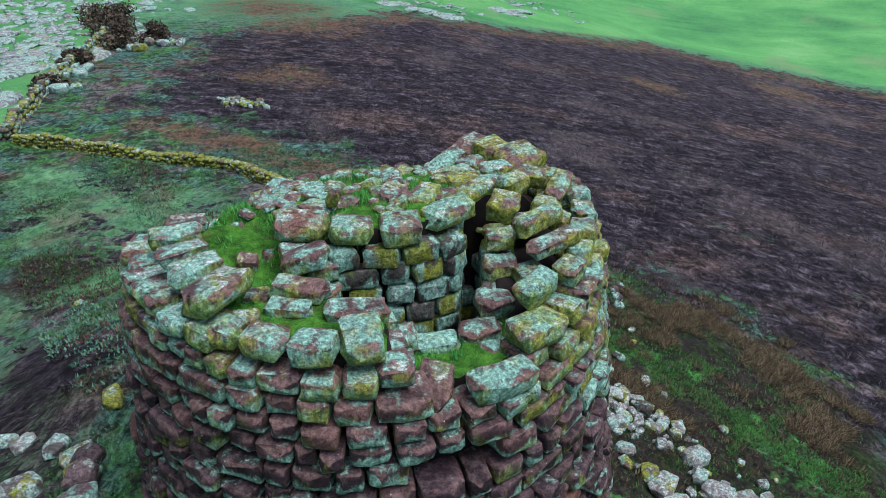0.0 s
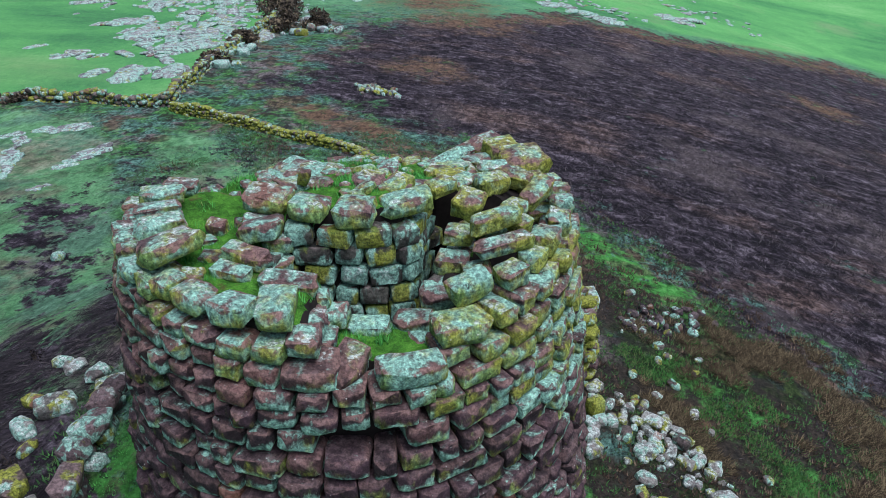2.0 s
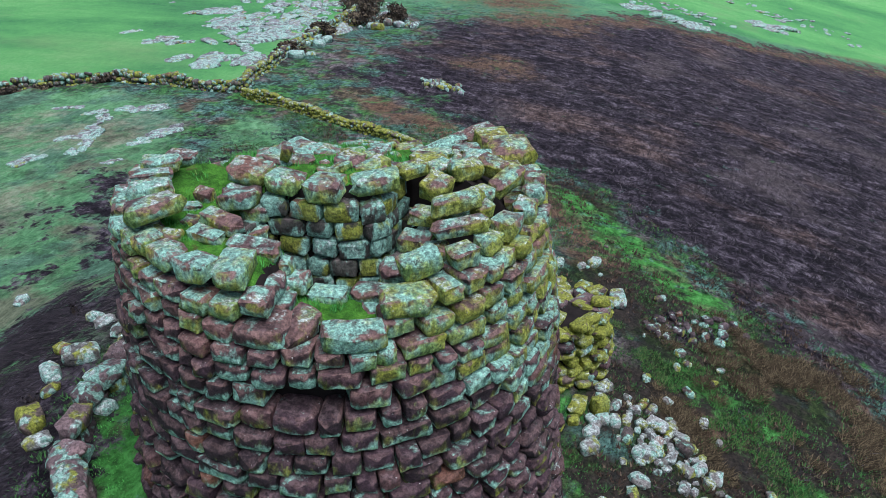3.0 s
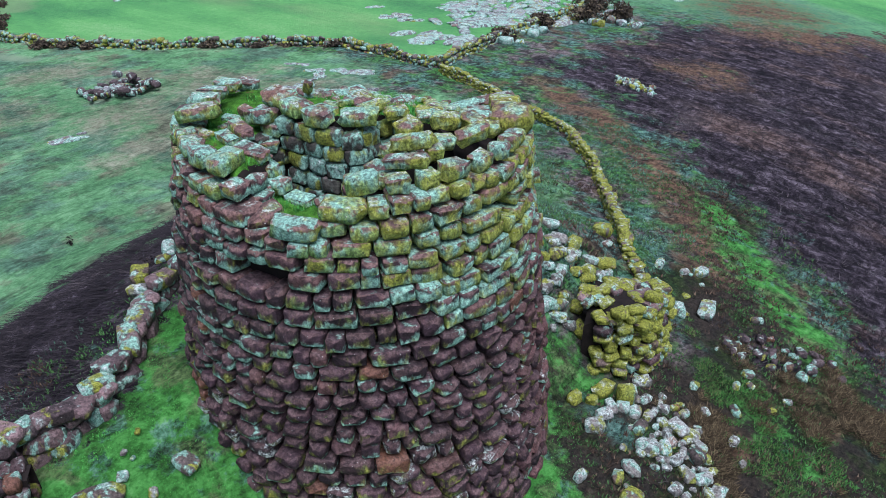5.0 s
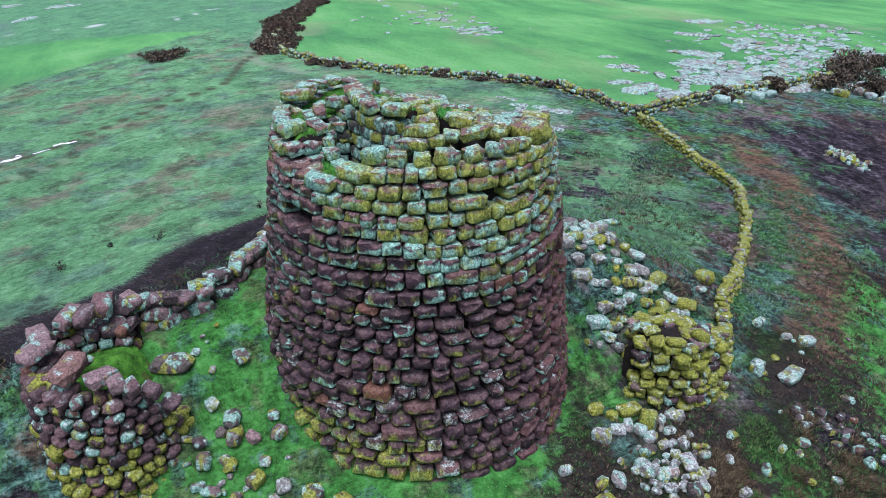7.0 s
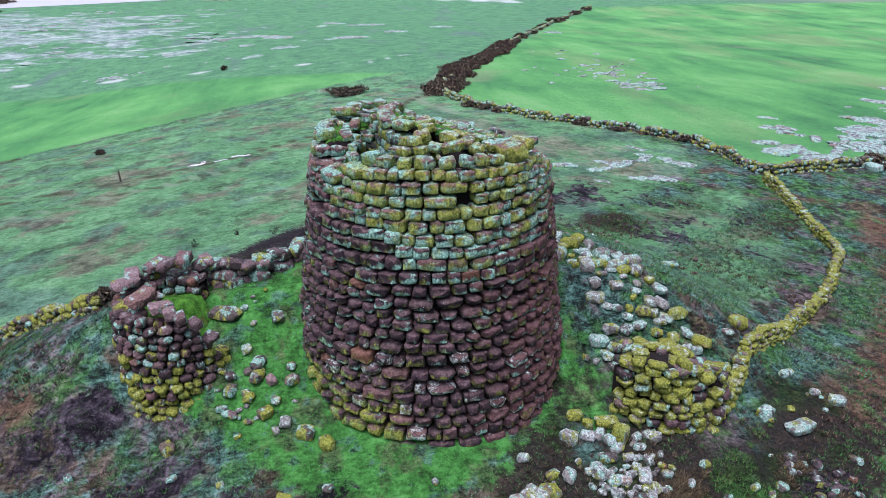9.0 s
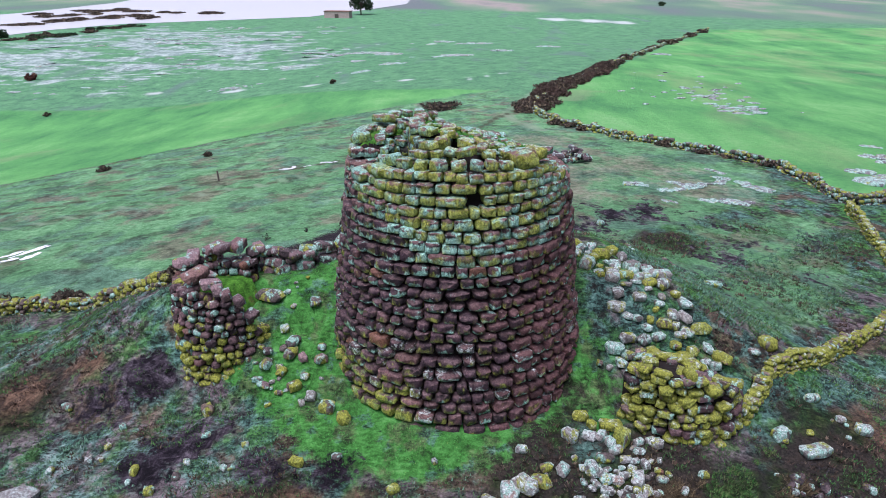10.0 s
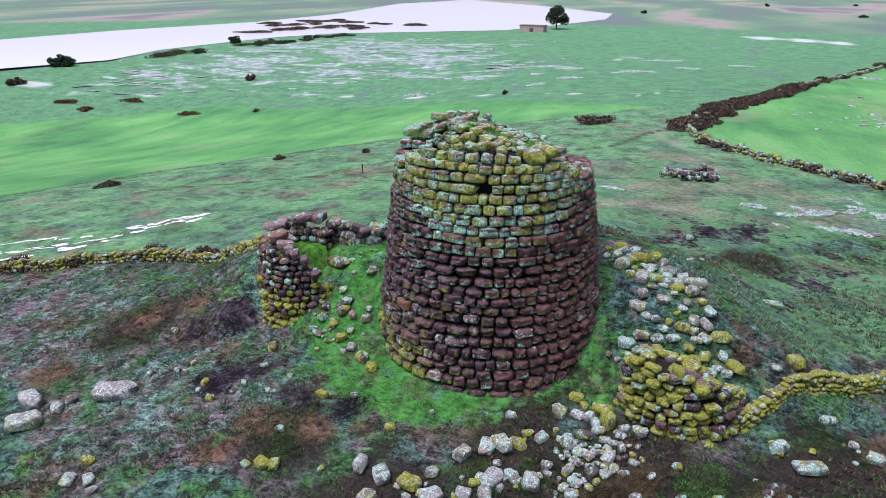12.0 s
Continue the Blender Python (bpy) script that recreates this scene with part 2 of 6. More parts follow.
OUTCROP = stone_material("outcrop_stone", (0.11, 0.118, 0.13), (0.27, 0.29, 0.31), 0.0, 0.62, 0.06, 0.46)


def plain(name, c1, c2, scale, rough=0.9, depth=0.02):
    k = Nodes(name)
    n = k.noise(k.pos(), scale, 5.0, 0.65)
    return k.done(k.ramp(n, (0.3, c1), (0.7, c2)), rough, k.bump(n, 0.6, depth), 0.2)


# earth fill; its near-black colour holds the shade of the gaps between stones
SHADED_EARTH = plain("earth_core_gap_shade", (0.006, 0.005, 0.005), (0.022, 0.017, 0.016), 3.0)
BARK = plain("bark", (0.03, 0.022, 0.018), (0.09, 0.07, 0.055), 9.0)
POST_WOOD = plain("grey_wood", (0.05, 0.045, 0.04), (0.13, 0.11, 0.095), 14.0)
PLASTER = plain("weathered_plaster", (0.30, 0.25, 0.23), (0.42, 0.35, 0.32), 1.2)
ROOF = plain("clay_roof", (0.16, 0.09, 0.075), (0.26, 0.16, 0.13), 3.0)
LEAF = grass_material("dark_evergreen_leaf", (0.012, 0.028, 0.014), (0.035, 0.065, 0.03), (0.06, 0.06, 0.03), 1.0, 0.1)
THORN = grass_material("brown_bramble", (0.028, 0.024, 0.020), (0.088, 0.073, 0.056), (0.15, 0.12, 0.08), 1.0, 0.4)
RUSSET = grass_material("russet_bush_leaf", (0.05, 0.02, 0.018), (0.13, 0.05, 0.04), (0.15, 0.08, 0.05), 1.0, 0.3)
RUSSET_DARK = grass_material("dark_russet_bramble", (0.034, 0.025, 0.021), (0.110, 0.076, 0.060), (0.10, 0.075, 0.052), 1.0, 0.3)
GRASS = grass_material("pasture_grass_blades", (0.022, 0.060, 0.020), (0.062, 0.160, 0.048), (0.11, 0.14, 0.06), 1.0, 0.2)
LUSH = grass_material("lush_grass_blades", (0.036, 0.155, 0.030), (0.105, 0.410, 0.085), (0.22, 0.33, 0.10), 1.0, 0.15)
BRACKEN = grass_material("dry_bracken_blades", (0.026, 0.018, 0.014), (0.072, 0.049, 0.036), (0.14, 0.105, 0.075), 1.0, 0.3)
TWIGS = grass_material("charred_heather_twigs", (0.011, 0.0105, 0.0125), (0.048, 0.043, 0.048), (0.120, 0.108, 0.116), 1.0, 0.25)
BRUSH = grass_material("dead_brush_twigs", (0.010, 0.009, 0.011), (0.034, 0.029, 0.034), (0.11, 0.095, 0.098), 1.0, 0.2)
RUSH = grass_material("dead_grass_blades", (0.020, 0.015, 0.009), (0.074, 0.055, 0.031), (0.150, 0.120, 0.070), 1.0, 0.4)
VERGE = grass_material("verge_grass_blades", (0.018, 0.055, 0.013), (0.062, 0.200, 0.045), (0.10, 0.13, 0.05), 1.0, 0.35)
HEATH = grass_material("grey_green_heather", (0.030, 0.075, 0.050), (0.105, 0.225, 0.150), (0.15, 0.25, 0.18), 1.0, 0.2)


def moss_material():
    k = Nodes("bright_moss")
    p = k.pos()
    a, b = k.noise(p, 3.5, 5.0, 0.6), k.noise(p, 40.0, 3.0, 0.6)
    col = k.ramp(k.m("ADD", k.m("MULTIPLY", a, 0.6), k.m("MULTIPLY", b, 0.4)), (0.34, (0.018, 0.036, 0.008)), (0.46, (0.036, 0.120, 0.016)), (0.58, (0.085, 0.250, 0.030)), (0.75, (0.20, 0.40, 0.070)))
    col = k.mix(k.step(k.noise(p, 1.7, 3.0), 0.58, 0.68, 0.0, 0.7), col, (0.09, 0.065, 0.03))
    n = k.bump(b, 0.9, 0.05, k.bump(a, 0.7, 0.15))
    return k.done(col, 0.95, n, 0.1)


MOSS = moss_material()


def ground_material():
    k = Nodes("pasture_and_heath")
    p = k.pos()

    def patch(seed, scale, lo, hi, top=1.0, detail=6.0):
        return k.step(k.noise(k.shifted(p, (seed * 17.3, seed * 9.1, 0.0)), scale, detail, 0.66), lo, hi, 0.0, top)

    big, mid = k.noise(p, 0.045, 4.0, 0.55), k.noise(p, 0.28, 6.0, 0.66)
    small, fine = k.noise(p, 1.5, 6.0, 0.72), k.noise(p, 8.0, 5.0, 0.75)
    tuft = k.noise(k.stretched(p, (1.0, 0.5, 1.0), 35), 3.2, 6.0, 0.76, 0.7)
    clump = k.punch(k.m("ADD", k.m("MULTIPLY", k.m("ADD", k.m("MULTIPLY", fine, 0.5), k.m("MULTIPLY", small, 0.5)), 0.55), k.m("MULTIPLY", tuft, 0.45)), 1.7)
    green = k.ramp(clump, (0.36, (0.011, 0.027, 0.014)), (0.46, (0.034, 0.095, 0.040)), (0.55, (0.068, 0.205, 0.056)), (0.68, (0.135, 0.330, 0.110)))
    teal = k.ramp(clump, (0.38, (0.011, 0.016, 0.016)), (0.46, (0.033, 0.070, 0.061)), (0.55, (0.093, 0.200, 0.168)), (0.67, (0.21, 0.365, 0.315)))
    brown = k.ramp(clump, (0.36, (0.018, 0.013, 0.010)), (0.47, (0.072, 0.049, 0.036)), (0.56, (0.140, 0.096, 0.068)), (0.68, (0.25, 0.185, 0.135)))
    streak = k.noise(k.stretched(p, (0.62, 1.0, 1.0), -8), 0.95, 7.0, 0.76, 0.6)
    ash = k.punch(k.m("ADD", k.m("MULTIPLY", tuft, 0.4), k.m("MULTIPLY", streak, 0.6)), 1.6)
    char = k.ramp(ash, (0.40, (0.008, 0.007, 0.010)), (0.48, (0.021, 0.017, 0.024)), (0.57, (0.062, 0.052, 0.066)), (0.68, (0.18, 0.155, 0.185)))
    litter = k.ramp(clump, (0.38, (0.024, 0.018, 0.024)), (0.47, (0.088, 0.069, 0.078)), (0.56, (0.180, 0.142, 0.155)), (0.68, (0.30, 0.25, 0.265)))
    shade = k.ramp(fine, (0.35, (0.008, 0.009, 0.009)), (0.7, (0.045, 0.042, 0.038)))
    col = k.mix(patch(1, 0.33, 0.47, 0.59), teal, green)
    col = k.mix(patch(2, 0.23, 0.53, 0.61, 0.9), col, brown)
    col = k.mix(patch(3, 0.26, 0.50, 0.59, 0.9), col, litter)
    col = k.mix(patch(20, 0.42, 0.54, 0.62, 0.6), col, k.ramp(clump, (0.36, (0.016, 0.050, 0.012)), (0.48, (0.048, 0.165, 0.030)), (0.60, (0.105, 0.300, 0.060)), (0.70, (0.17, 0.38, 0.10))))
    col = k.mix(patch(13, 0.85, 0.53, 0.61, 0.85), col, shade)
    # far pasture: smooth green with cool grey patches
    pasture = k.ramp(k.m("ADD", k.m("MULTIPLY", mid, 0.5), k.m("MULTIPLY", small, 0.5)), (0.36, (0.060, 0.140, 0.092)), (0.48, (0.088, 0.230, 0.120)), (0.58, (0.130, 0.315, 0.150)), (0.70, (0.21, 0.41, 0.23)))
    pasture = k.mix(k.step(k.noise(k.stretched(p, (0.3, 1.0, 1.0), 20), 0.07, 5.0, 0.6), 0.55, 0.70, 0.0, 0.6), pasture, (0.13, 0.19, 0.18))
    bands = k.noise(k.stretched(p, (0.35, 1.0, 1.0), 70), 0.012, 3.0, 0.5)
    plain_far = k.ramp(bands, (0.36, (0.14, 0.17, 0.17)), (0.45, (0.12, 0.20, 0.15)), (0.54, (0.15, 0.25, 0.16)), (0.62, (0.29, 0.27, 0.24)), (0.70, (0.17, 0.17, 0.18)))
    jitter = k.m("MULTIPLY", k.m("SUBTRACT", k.m("ADD", k.m("MULTIPLY", mid, 0.6), k.m("MULTIPLY", small, 0.4)), 0.5), 2.6)

    def zone(name, under, over, ease=0.12, ragged=1.0):
        w = k.attr(name)
        a = k.m("ADD", w, k.m("MULTIPLY", k.m("MULTIPLY", jitter, ragged), k.step(w, 0.0, 0.25)))
        return k.mix(k.step(a, 0.5 - ease, 0.5 + ease), under, over)

    col = zone("far", col, pasture, 0.3, 0.4)
    col = zone("plain", col, plain_far, 0.3, 0.2)
    field = k.m("ADD", k.m("MULTIPLY", clump, 0.7), k.m("MULTIPLY", k.punch(mid, 1.5), 0.3))
    grey = k.ramp(field, (0.36, (0.040, 0.080, 0.055)), (0.46, (0.072, 0.155, 0.098)), (0.56, (0.125, 0.258, 0.168)), (0.70, (0.24, 0.40, 0.29)))
    grey = k.mix(patch(4, 0.22, 0.40, 0.52, 0.85), grey, k.ramp(field, (0.38, (0.060, 0.165, 0.070)), (0.5, (0.12, 0.30, 0.13)), (0.62, (0.22, 0.45, 0.22))))
    grey = k.mix(patch(5, 0.17, 0.52, 0.63, 0.7), grey, k.ramp(field, (0.38, (0.080, 0.064, 0.052)), (0.6, (0.25, 0.21, 0.165))))
    grey = k.mix(patch(15, 0.42, 0.52, 0.61, 0.5), grey, k.ramp(clump, (0.4, (0.022, 0.026, 0.022)), (0.65, (0.085, 0.080, 0.066))))
    col = zone("meadow", col, grey, 0.25, 0.5)
    dry = k.ramp(field, (0.38, (0.064, 0.062, 0.046)), (0.48, (0.150, 0.152, 0.108)), (0.58, (0.245, 0.260, 0.185)), (0.70, (0.36, 0.39, 0.29)))
    col = zone("dry", col, dry, 0.3, 0.9)
    burnt = k.mix(k.step(k.noise(k.stretched(p, (0.55, 1.0, 1.0), -12), 0.10, 6.0, 0.70), 0.52, 0.66, 0.0, 0.45), char, k.ramp(ash, (0.40, (0.040, 0.027, 0.024)), (0.50, (0.130, 0.085, 0.068)), (0.62, (0.27, 0.185, 0.145))))
    burnt = k.mix(patch(6, 0.06, 0.56, 0.66, 0.5), burnt, k.ramp(clump, (0.4, (0.06, 0.05, 0.055)), (0.6, (0.17, 0.14, 0.14))))
    straw = k.ramp(clump, (0.38, (0.032, 0.027, 0.029)), (0.47, (0.122, 0.100, 0.110)), (0.56, (0.225, 0.190, 0.206)), (0.68, (0.38, 0.335, 0.350)))
    straw = k.mix(patch(16, 0.5, 0.45, 0.55, 0.85), straw, k.ramp(clump, (0.38, (0.016, 0.024, 0.024)), (0.46, (0.056, 0.112, 0.098)), (0.54, (0.145, 0.285, 0.248)), (0.66, (0.30, 0.48, 0.43))))
    straw = k.mix(patch(21, 0.37, 0.55, 0.63, 0.8), straw, green)
    straw = k.mix(patch(22, 0.45, 0.54, 0.61, 0.8), straw, brown)
    col = zone("straw", col, straw, 0.22, 1.3)
    col = zone("soil", col, k.mix(patch(8, 0.33, 0.46, 0.57, 0.95), k.mix(0.86, brown, shade), k.mix(patch(9, 0.45, 0.52, 0.62, 0.8), k.ramp(clump, (0.36, (0.008, 0.011, 0.006)), (0.47, (0.015, 0.025, 0.010)), (0.57, (0.034, 0.058, 0.019)), (0.70, (0.072, 0.105, 0.036))), shade)), 0.2, 0.8)
    col = zone("burnt", col, burnt, 0.14, 1.5)
    rust = k.ramp(clump, (0.36, (0.028, 0.020, 0.015)), (0.48, (0.105, 0.066, 0.044)), (0.60, (0.195, 0.127, 0.086)), (0.7, (0.29, 0.205, 0.15)))
    rust = k.mix(patch(11, 0.5, 0.52, 0.62, 0.75), rust, k.mix(patch(12, 0.7, 0.47, 0.55), char, green))
    col = zone("rust", col, rust, 0.2, 0.6)
    run = k.noise(k.stretched(p, (0.25, 1.0, 1.0), 62), 0.10, 6.0, 0.68, 0.5)
    bright = k.ramp(k.m("ADD", k.m("MULTIPLY", k.m("ADD", big, run), 0.36), k.m("MULTIPLY", clump, 0.28)), (0.36, (0.042, 0.132, 0.068)), (0.46, (0.078, 0.262, 0.092)), (0.54, (0.122, 0.360, 0.114)), (0.66, (0.24, 0.475, 0.20)))
    bright = k.mix(k.step(k.noise(p, 0.05, 5.0, 0.6), 0.56, 0.70, 0.0, 0.5), bright, (0.22, 0.29, 0.16))
    bright = k.mix(k.step(k.noise(k.stretched(p, (0.5, 1.0, 1.0), 40), 0.028, 5.0, 0.62), 0.54, 0.68, 0.0, 0.35), bright, (0.27, 0.30, 0.17))
    col = zone("bright", col, bright, 0.2, 0.25)
    lush = k.ramp(k.m("ADD", k.m("MULTIPLY", small, 0.45), k.m("MULTIPLY", clump, 0.55)), (0.36, (0.020, 0.060, 0.016)), (0.48, (0.047, 0.190, 0.036)), (0.58, (0.088, 0.315, 0.070)), (0.70, (0.155, 0.40, 0.125)))
    lush = k.mix(patch(10, 0.6, 0.50, 0.60, 0.8), lush, k.mix(0.45, brown, green))
    lush = k.mix(patch(23, 1.1, 0.54, 0.62, 0.7), lush, teal)
    col = zone("lush", col, lush, 0.15, 0.9)
    col = zone("bare", col, char, 0.15, 2.0)
    col = zone("track", col, (0.22, 0.30, 0.20), 0.3, 0.3)
    col = zone("rut", col, k.ramp(clump, (0.38, (0.035, 0.050, 0.030)), (0.6, (0.105, 0.125, 0.075))), 0.3, 0.5)
    rock = k.ramp(k.m("ADD", k.m("MULTIPLY", small, 0.4), k.m("MULTIPLY", mid, 0.6)), (0.36, (0.10, 0.17, 0.14)), (0.48, (0.24, 0.31, 0.30)), (0.60, (0.50, 0.57, 0.57)))
    broken = k.noise(k.stretched(p, (1.0, 0.55, 1.0), 20), 0.075, 7.0, 0.68, 0.4)
    col = k.mix(k.step(k.m("ADD", k.attr("limestone"), k.m("MULTIPLY", k.m("SUBTRACT", broken, 0.5), k.m("MULTIPLY", k.step(k.attr("limestone"), 0.02, 0.2), 3.0))), 0.42, 0.62, 0.0, 0.85), col, rock)
    col = zone("white_track", col, (0.46, 0.52, 0.50), 0.25, 0.35)
    n = k.bump(mid, 0.22, 0.4)
    n = k.bump(k.m("ADD", tuft, small), 0.9, 0.25, n)
    n = k.bump(fine, 0.8, 0.07, n)
    return k.done(col, 0.95, n, 0.12)


GROUND = ground_material()
# lake and puddle water: the white sky's reflection is painted as near-white base colour
wk = Nodes("lake_water_sky_white")
WATER = wk.done((0.82, 0.85, 0.87), 0.15, wk.bump(wk.noise(wk.stretched(wk.pos(), (0.3, 1, 1)), 0.6, 3.0), 0.1, 0.05), 0.5)

# ---- shape helpers ----
def smooth(v, lo, hi):
    t = np.clip((np.asarray(v, float) - lo) / (hi - lo), 0, 1)
    return t * t * (3 - 2 * t)


def swell(x, y):
    """Small humps of the ground, in metres."""
    return (0.09 * np.sin(0.71 * x + 1.3 * np.sin(0.43 * y)) * np.sin(0.63 * y + 0.9 * np.sin(0.51 * x))
            + 0.045 * np.sin(1.9 * x + 0.7 * y + 1.1 * np.sin(1.3 * y)) * np.sin(2.3 * y - 0.6 * x) + 0.02 * np.sin(5.1 * x + 2.0 * np.sin(3.7 * y)) * np.sin(4.7 * y))


def inside(px, py, ring):
    """Signed distance to a polygon, positive inside."""
    px, py = np.asarray(px, float), np.asarray(py, float)
    ring = np.array(ring, float)
    d, odd = np.full(px.shape, 1e9), np.zeros(px.shape, bool)
    for (ax, ay), (bx, by) in zip(ring, np.roll(ring, -1, 0)):
        ex, ey = bx - ax, by - ay
        t = np.clip(((px - ax) * ex + (py - ay) * ey) / (ex * ex + ey * ey + 1e-9), 0, 1)
        d = np.minimum(d, np.hypot(px - ax - t * ex, py - ay - t * ey))
        cross = ((ay > py) != (by > py)) & (px < ex * (py - ay) / (ey + 1e-12) + ax)
        odd ^= cross
    return np.where(odd, d, -d)


TERRACE = [(-3.3, 0.2), (-3.9, 2.4), (-4.2, 4.4), (-5.1, 5.9), (-7.3, 7.8), (-8.7, 11.5), (-9.0, 15.0), (-7.0, 18.5), (-3.0, 20.5), (4.0, 20.5), (4.0, 0.0)]


def terrain(x, y):
    """Height of the ground: a low ridge under the tower that falls away all round to the lake's level."""
    x, y = np.asarray(x, float), np.asarray(y, float)
    u, v = np.tanh((x + 1.5) / 70), np.tanh((y - 12) / 90)
    d2 = (x + 1.5) ** 2 + (y - 12) ** 2
    z = -1.703 - 5.112 * u - 0.997 * v - 9.982 * u * u - 7.836 * u * v - 10.936 * v * v + 2.265 * np.exp(-d2 / 500) + 0.113 * np.exp(-d2 / 150)
    f = smooth(np.sqrt(d2), 120, 300)
    z = z * (1 - f) - 12.5 * f
    bank = 3.2 * np.clip((2.6 - x) / 5.2, 0, 1) * smooth(inside(x, y, TERRACE), -11.5, -0.2)
    foot = 0.75 * np.exp(-((x - 1.4) ** 2 + (y - 0.5) ** 2) / 3.0)
    return z + bank - foot + swell(x, y) * (1 - smooth(np.sqrt(d2), 60, 160))


def ground_z(x, y):
    return float(terrain(x, y))


def near_line(px, py, line):
    line = np.array(line, float)
    d = np.full(px.shape, 1e9)
    for (ax, ay), (bx, by) in zip(line[:-1], line[1:]):
        ex, ey = bx - ax, by - ay
        t = np.clip(((px - ax) * ex + (py - ay) * ey) / (ex * ex + ey * ey + 1e-9), 0, 1)
        d = np.minimum(d, np.hypot(px - ax - t * ex, py - ay - t * ey))
    return d


def mesh_of(name, verts, faces, material, shade=True, lift=None):
    """A mesh from arrays; faces all have the same number of corners."""
    verts, faces = np.asarray(verts, np.float32), np.asarray(faces, np.int32)
    me = bpy.data.meshes.new(name)
    me.vertices.add(len(verts))
    me.vertices.foreach_set("co", verts.ravel())
    n, c = faces.shape
    me.loops.add(n * c)
    me.loops.foreach_set("vertex_index", faces.ravel())
    me.polygons.add(n)
    me.polygons.foreach_set("loop_start", np.arange(0, n * c, c, dtype=np.int32))
    me.update(calc_edges=True)
    me.polygons.foreach_set("use_smooth", np.full(n, shade))
    me.validate()
    if shade:
        me.set_sharp_from_angle(angle=radians(75))
    if lift is not None:
        me.attributes.new("lift", "FLOAT", "POINT").data.foreach_set("value", np.asarray(lift, np.float32))
    if material:
        me.materials.append(material)
    return me


def part(name, data, parent, label="", kind=""):
    ob = new(name, data)
    ob.parent = parent
    return tagged(ob, label, kind=kind)


def block(chamfer, bulge, jitter, lumps, seed, fine=True, cut=(1, 1, 1), round_off=0.20):
    """A rough stone in a box from -0.5 to 0.5: a block with broken corners, slightly swollen faces and worn edges."""
    rng = np.random.default_rng(seed)
    pts = []
    for sx in (-1, 1):
        for sy in (-1, 1):
            for sz in (-1, 1):
                for axis in range(3):
                    c = rng.uniform(0.4, 1.6, 3) * chamfer * np.array(cut)
                    c[axis] = rng.uniform(0, jitter)
                    pts.append((sx * (1 - c[0]), sy * (1 - c[1]), sz * (1 - c[2])))
    for axis in range(3):
        for sign in (-1, 1):
            for _ in range(2):
                q = rng.uniform(-0.5, 0.5, 3)
                q[axis] = sign * (1 + rng.uniform(0, bulge))
                pts.append(tuple(q))
    bm = bmesh.new()
    for q in pts:
        bm.verts.new(q)
    bmesh.ops.convex_hull(bm, input=bm.verts[:])
    loose = [v for v in bm.verts if not v.link_faces]
    bmesh.ops.delete(bm, geom=loose, context="VERTS")
    bmesh.ops.dissolve_limit(bm, angle_limit=radians(9), verts=bm.verts[:], edges=bm.edges[:])
    bmesh.ops.recalc_face_normals(bm, faces=bm.faces[:])
    if fine:
        sharp = [e for e in bm.edges if len(e.link_faces) == 2 and e.calc_face_angle(0) > radians(14)]
        bmesh.ops.bevel(bm, geom=sharp, offset=round_off, offset_type="OFFSET", segments=2, profile=0.5, affect="EDGES", clamp_overlap=True)
        bmesh.ops.triangulate(bm, faces=bm.faces[:])
        bmesh.ops.subdivide_edges(bm, edges=[e for e in bm.edges if e.calc_length() > 0.95], cuts=1)
    bmesh.ops.triangulate(bm, faces=bm.faces[:])
    bm.verts.index_update()
    v = np.array([q.co[:] for q in bm.verts])
    f = np.array([[q.index for q in face.verts] for face in bm.faces])
    bm.free()
    off = rng.random(3) * 50
    for i, q in enumerate(v):
        s = Vector(q * 1.1 + off)
        v[i] = q * (1 + noise.noise(s) * lumps + noise.noise(s * 2.7) * lumps * 0.6)
    v -= (v.max(0) + v.min(0)) / 2
    v /= (v.max(0) - v.min(0))
    return v, f


BLOCKS = [block(0.27, 0.14, 0.20, 0.14, 100 + s) for s in range(16)]
FACED = [block(0.26, 0.12, 0.08, 0.11, 500 + s, cut=(0.45, 0.9, 1.0)) for s in range(16)]
ROUNDED = [block(0.43, 0.13, 0.14, 0.13, 600 + s, cut=(0.55, 1.0, 1.0)) for s in range(16)]
BOULDERS = [block(0.36, 0.16, 0.24, 0.12, 200 + s, round_off=0.11) for s in range(12)]
CHIPS = [block(0.40, 0.15, 0.2, 0.1, 300 + s, False) for s in range(12)]
COBBLES = [block(0.30, 0.14, 0.14, 0.08, 400 + s, False) for s in range(12)]


def lib_mesh(lib, k, material):
    return mesh_of("stone", *lib[k], material, lift=lib[k][0][:, 2])


def joined(name, lib, items, material):
    """One mesh of many stones: items are (variant, matrix)."""
    vs, fs, base = [], [], 0
    for k, m in items:
        v, f = lib[k]
        a = np.array(m)
        vs.append(v @ a[:3, :3].T + a[:3, 3])
        fs.append(f + base)
        base += len(v)
    return mesh_of(name, np.concatenate(vs), np.concatenate(fs), material, lift=np.concatenate([lib[k][0][:, 2] for k, _ in items]))


def placed(x, y, z, sx, sy, sz, rz=0.0, rx=0.0, ry=0.0):
    return pose(x, y, z, rx, ry, rz) @ Matrix.Diagonal((sx, sy, sz, 1))


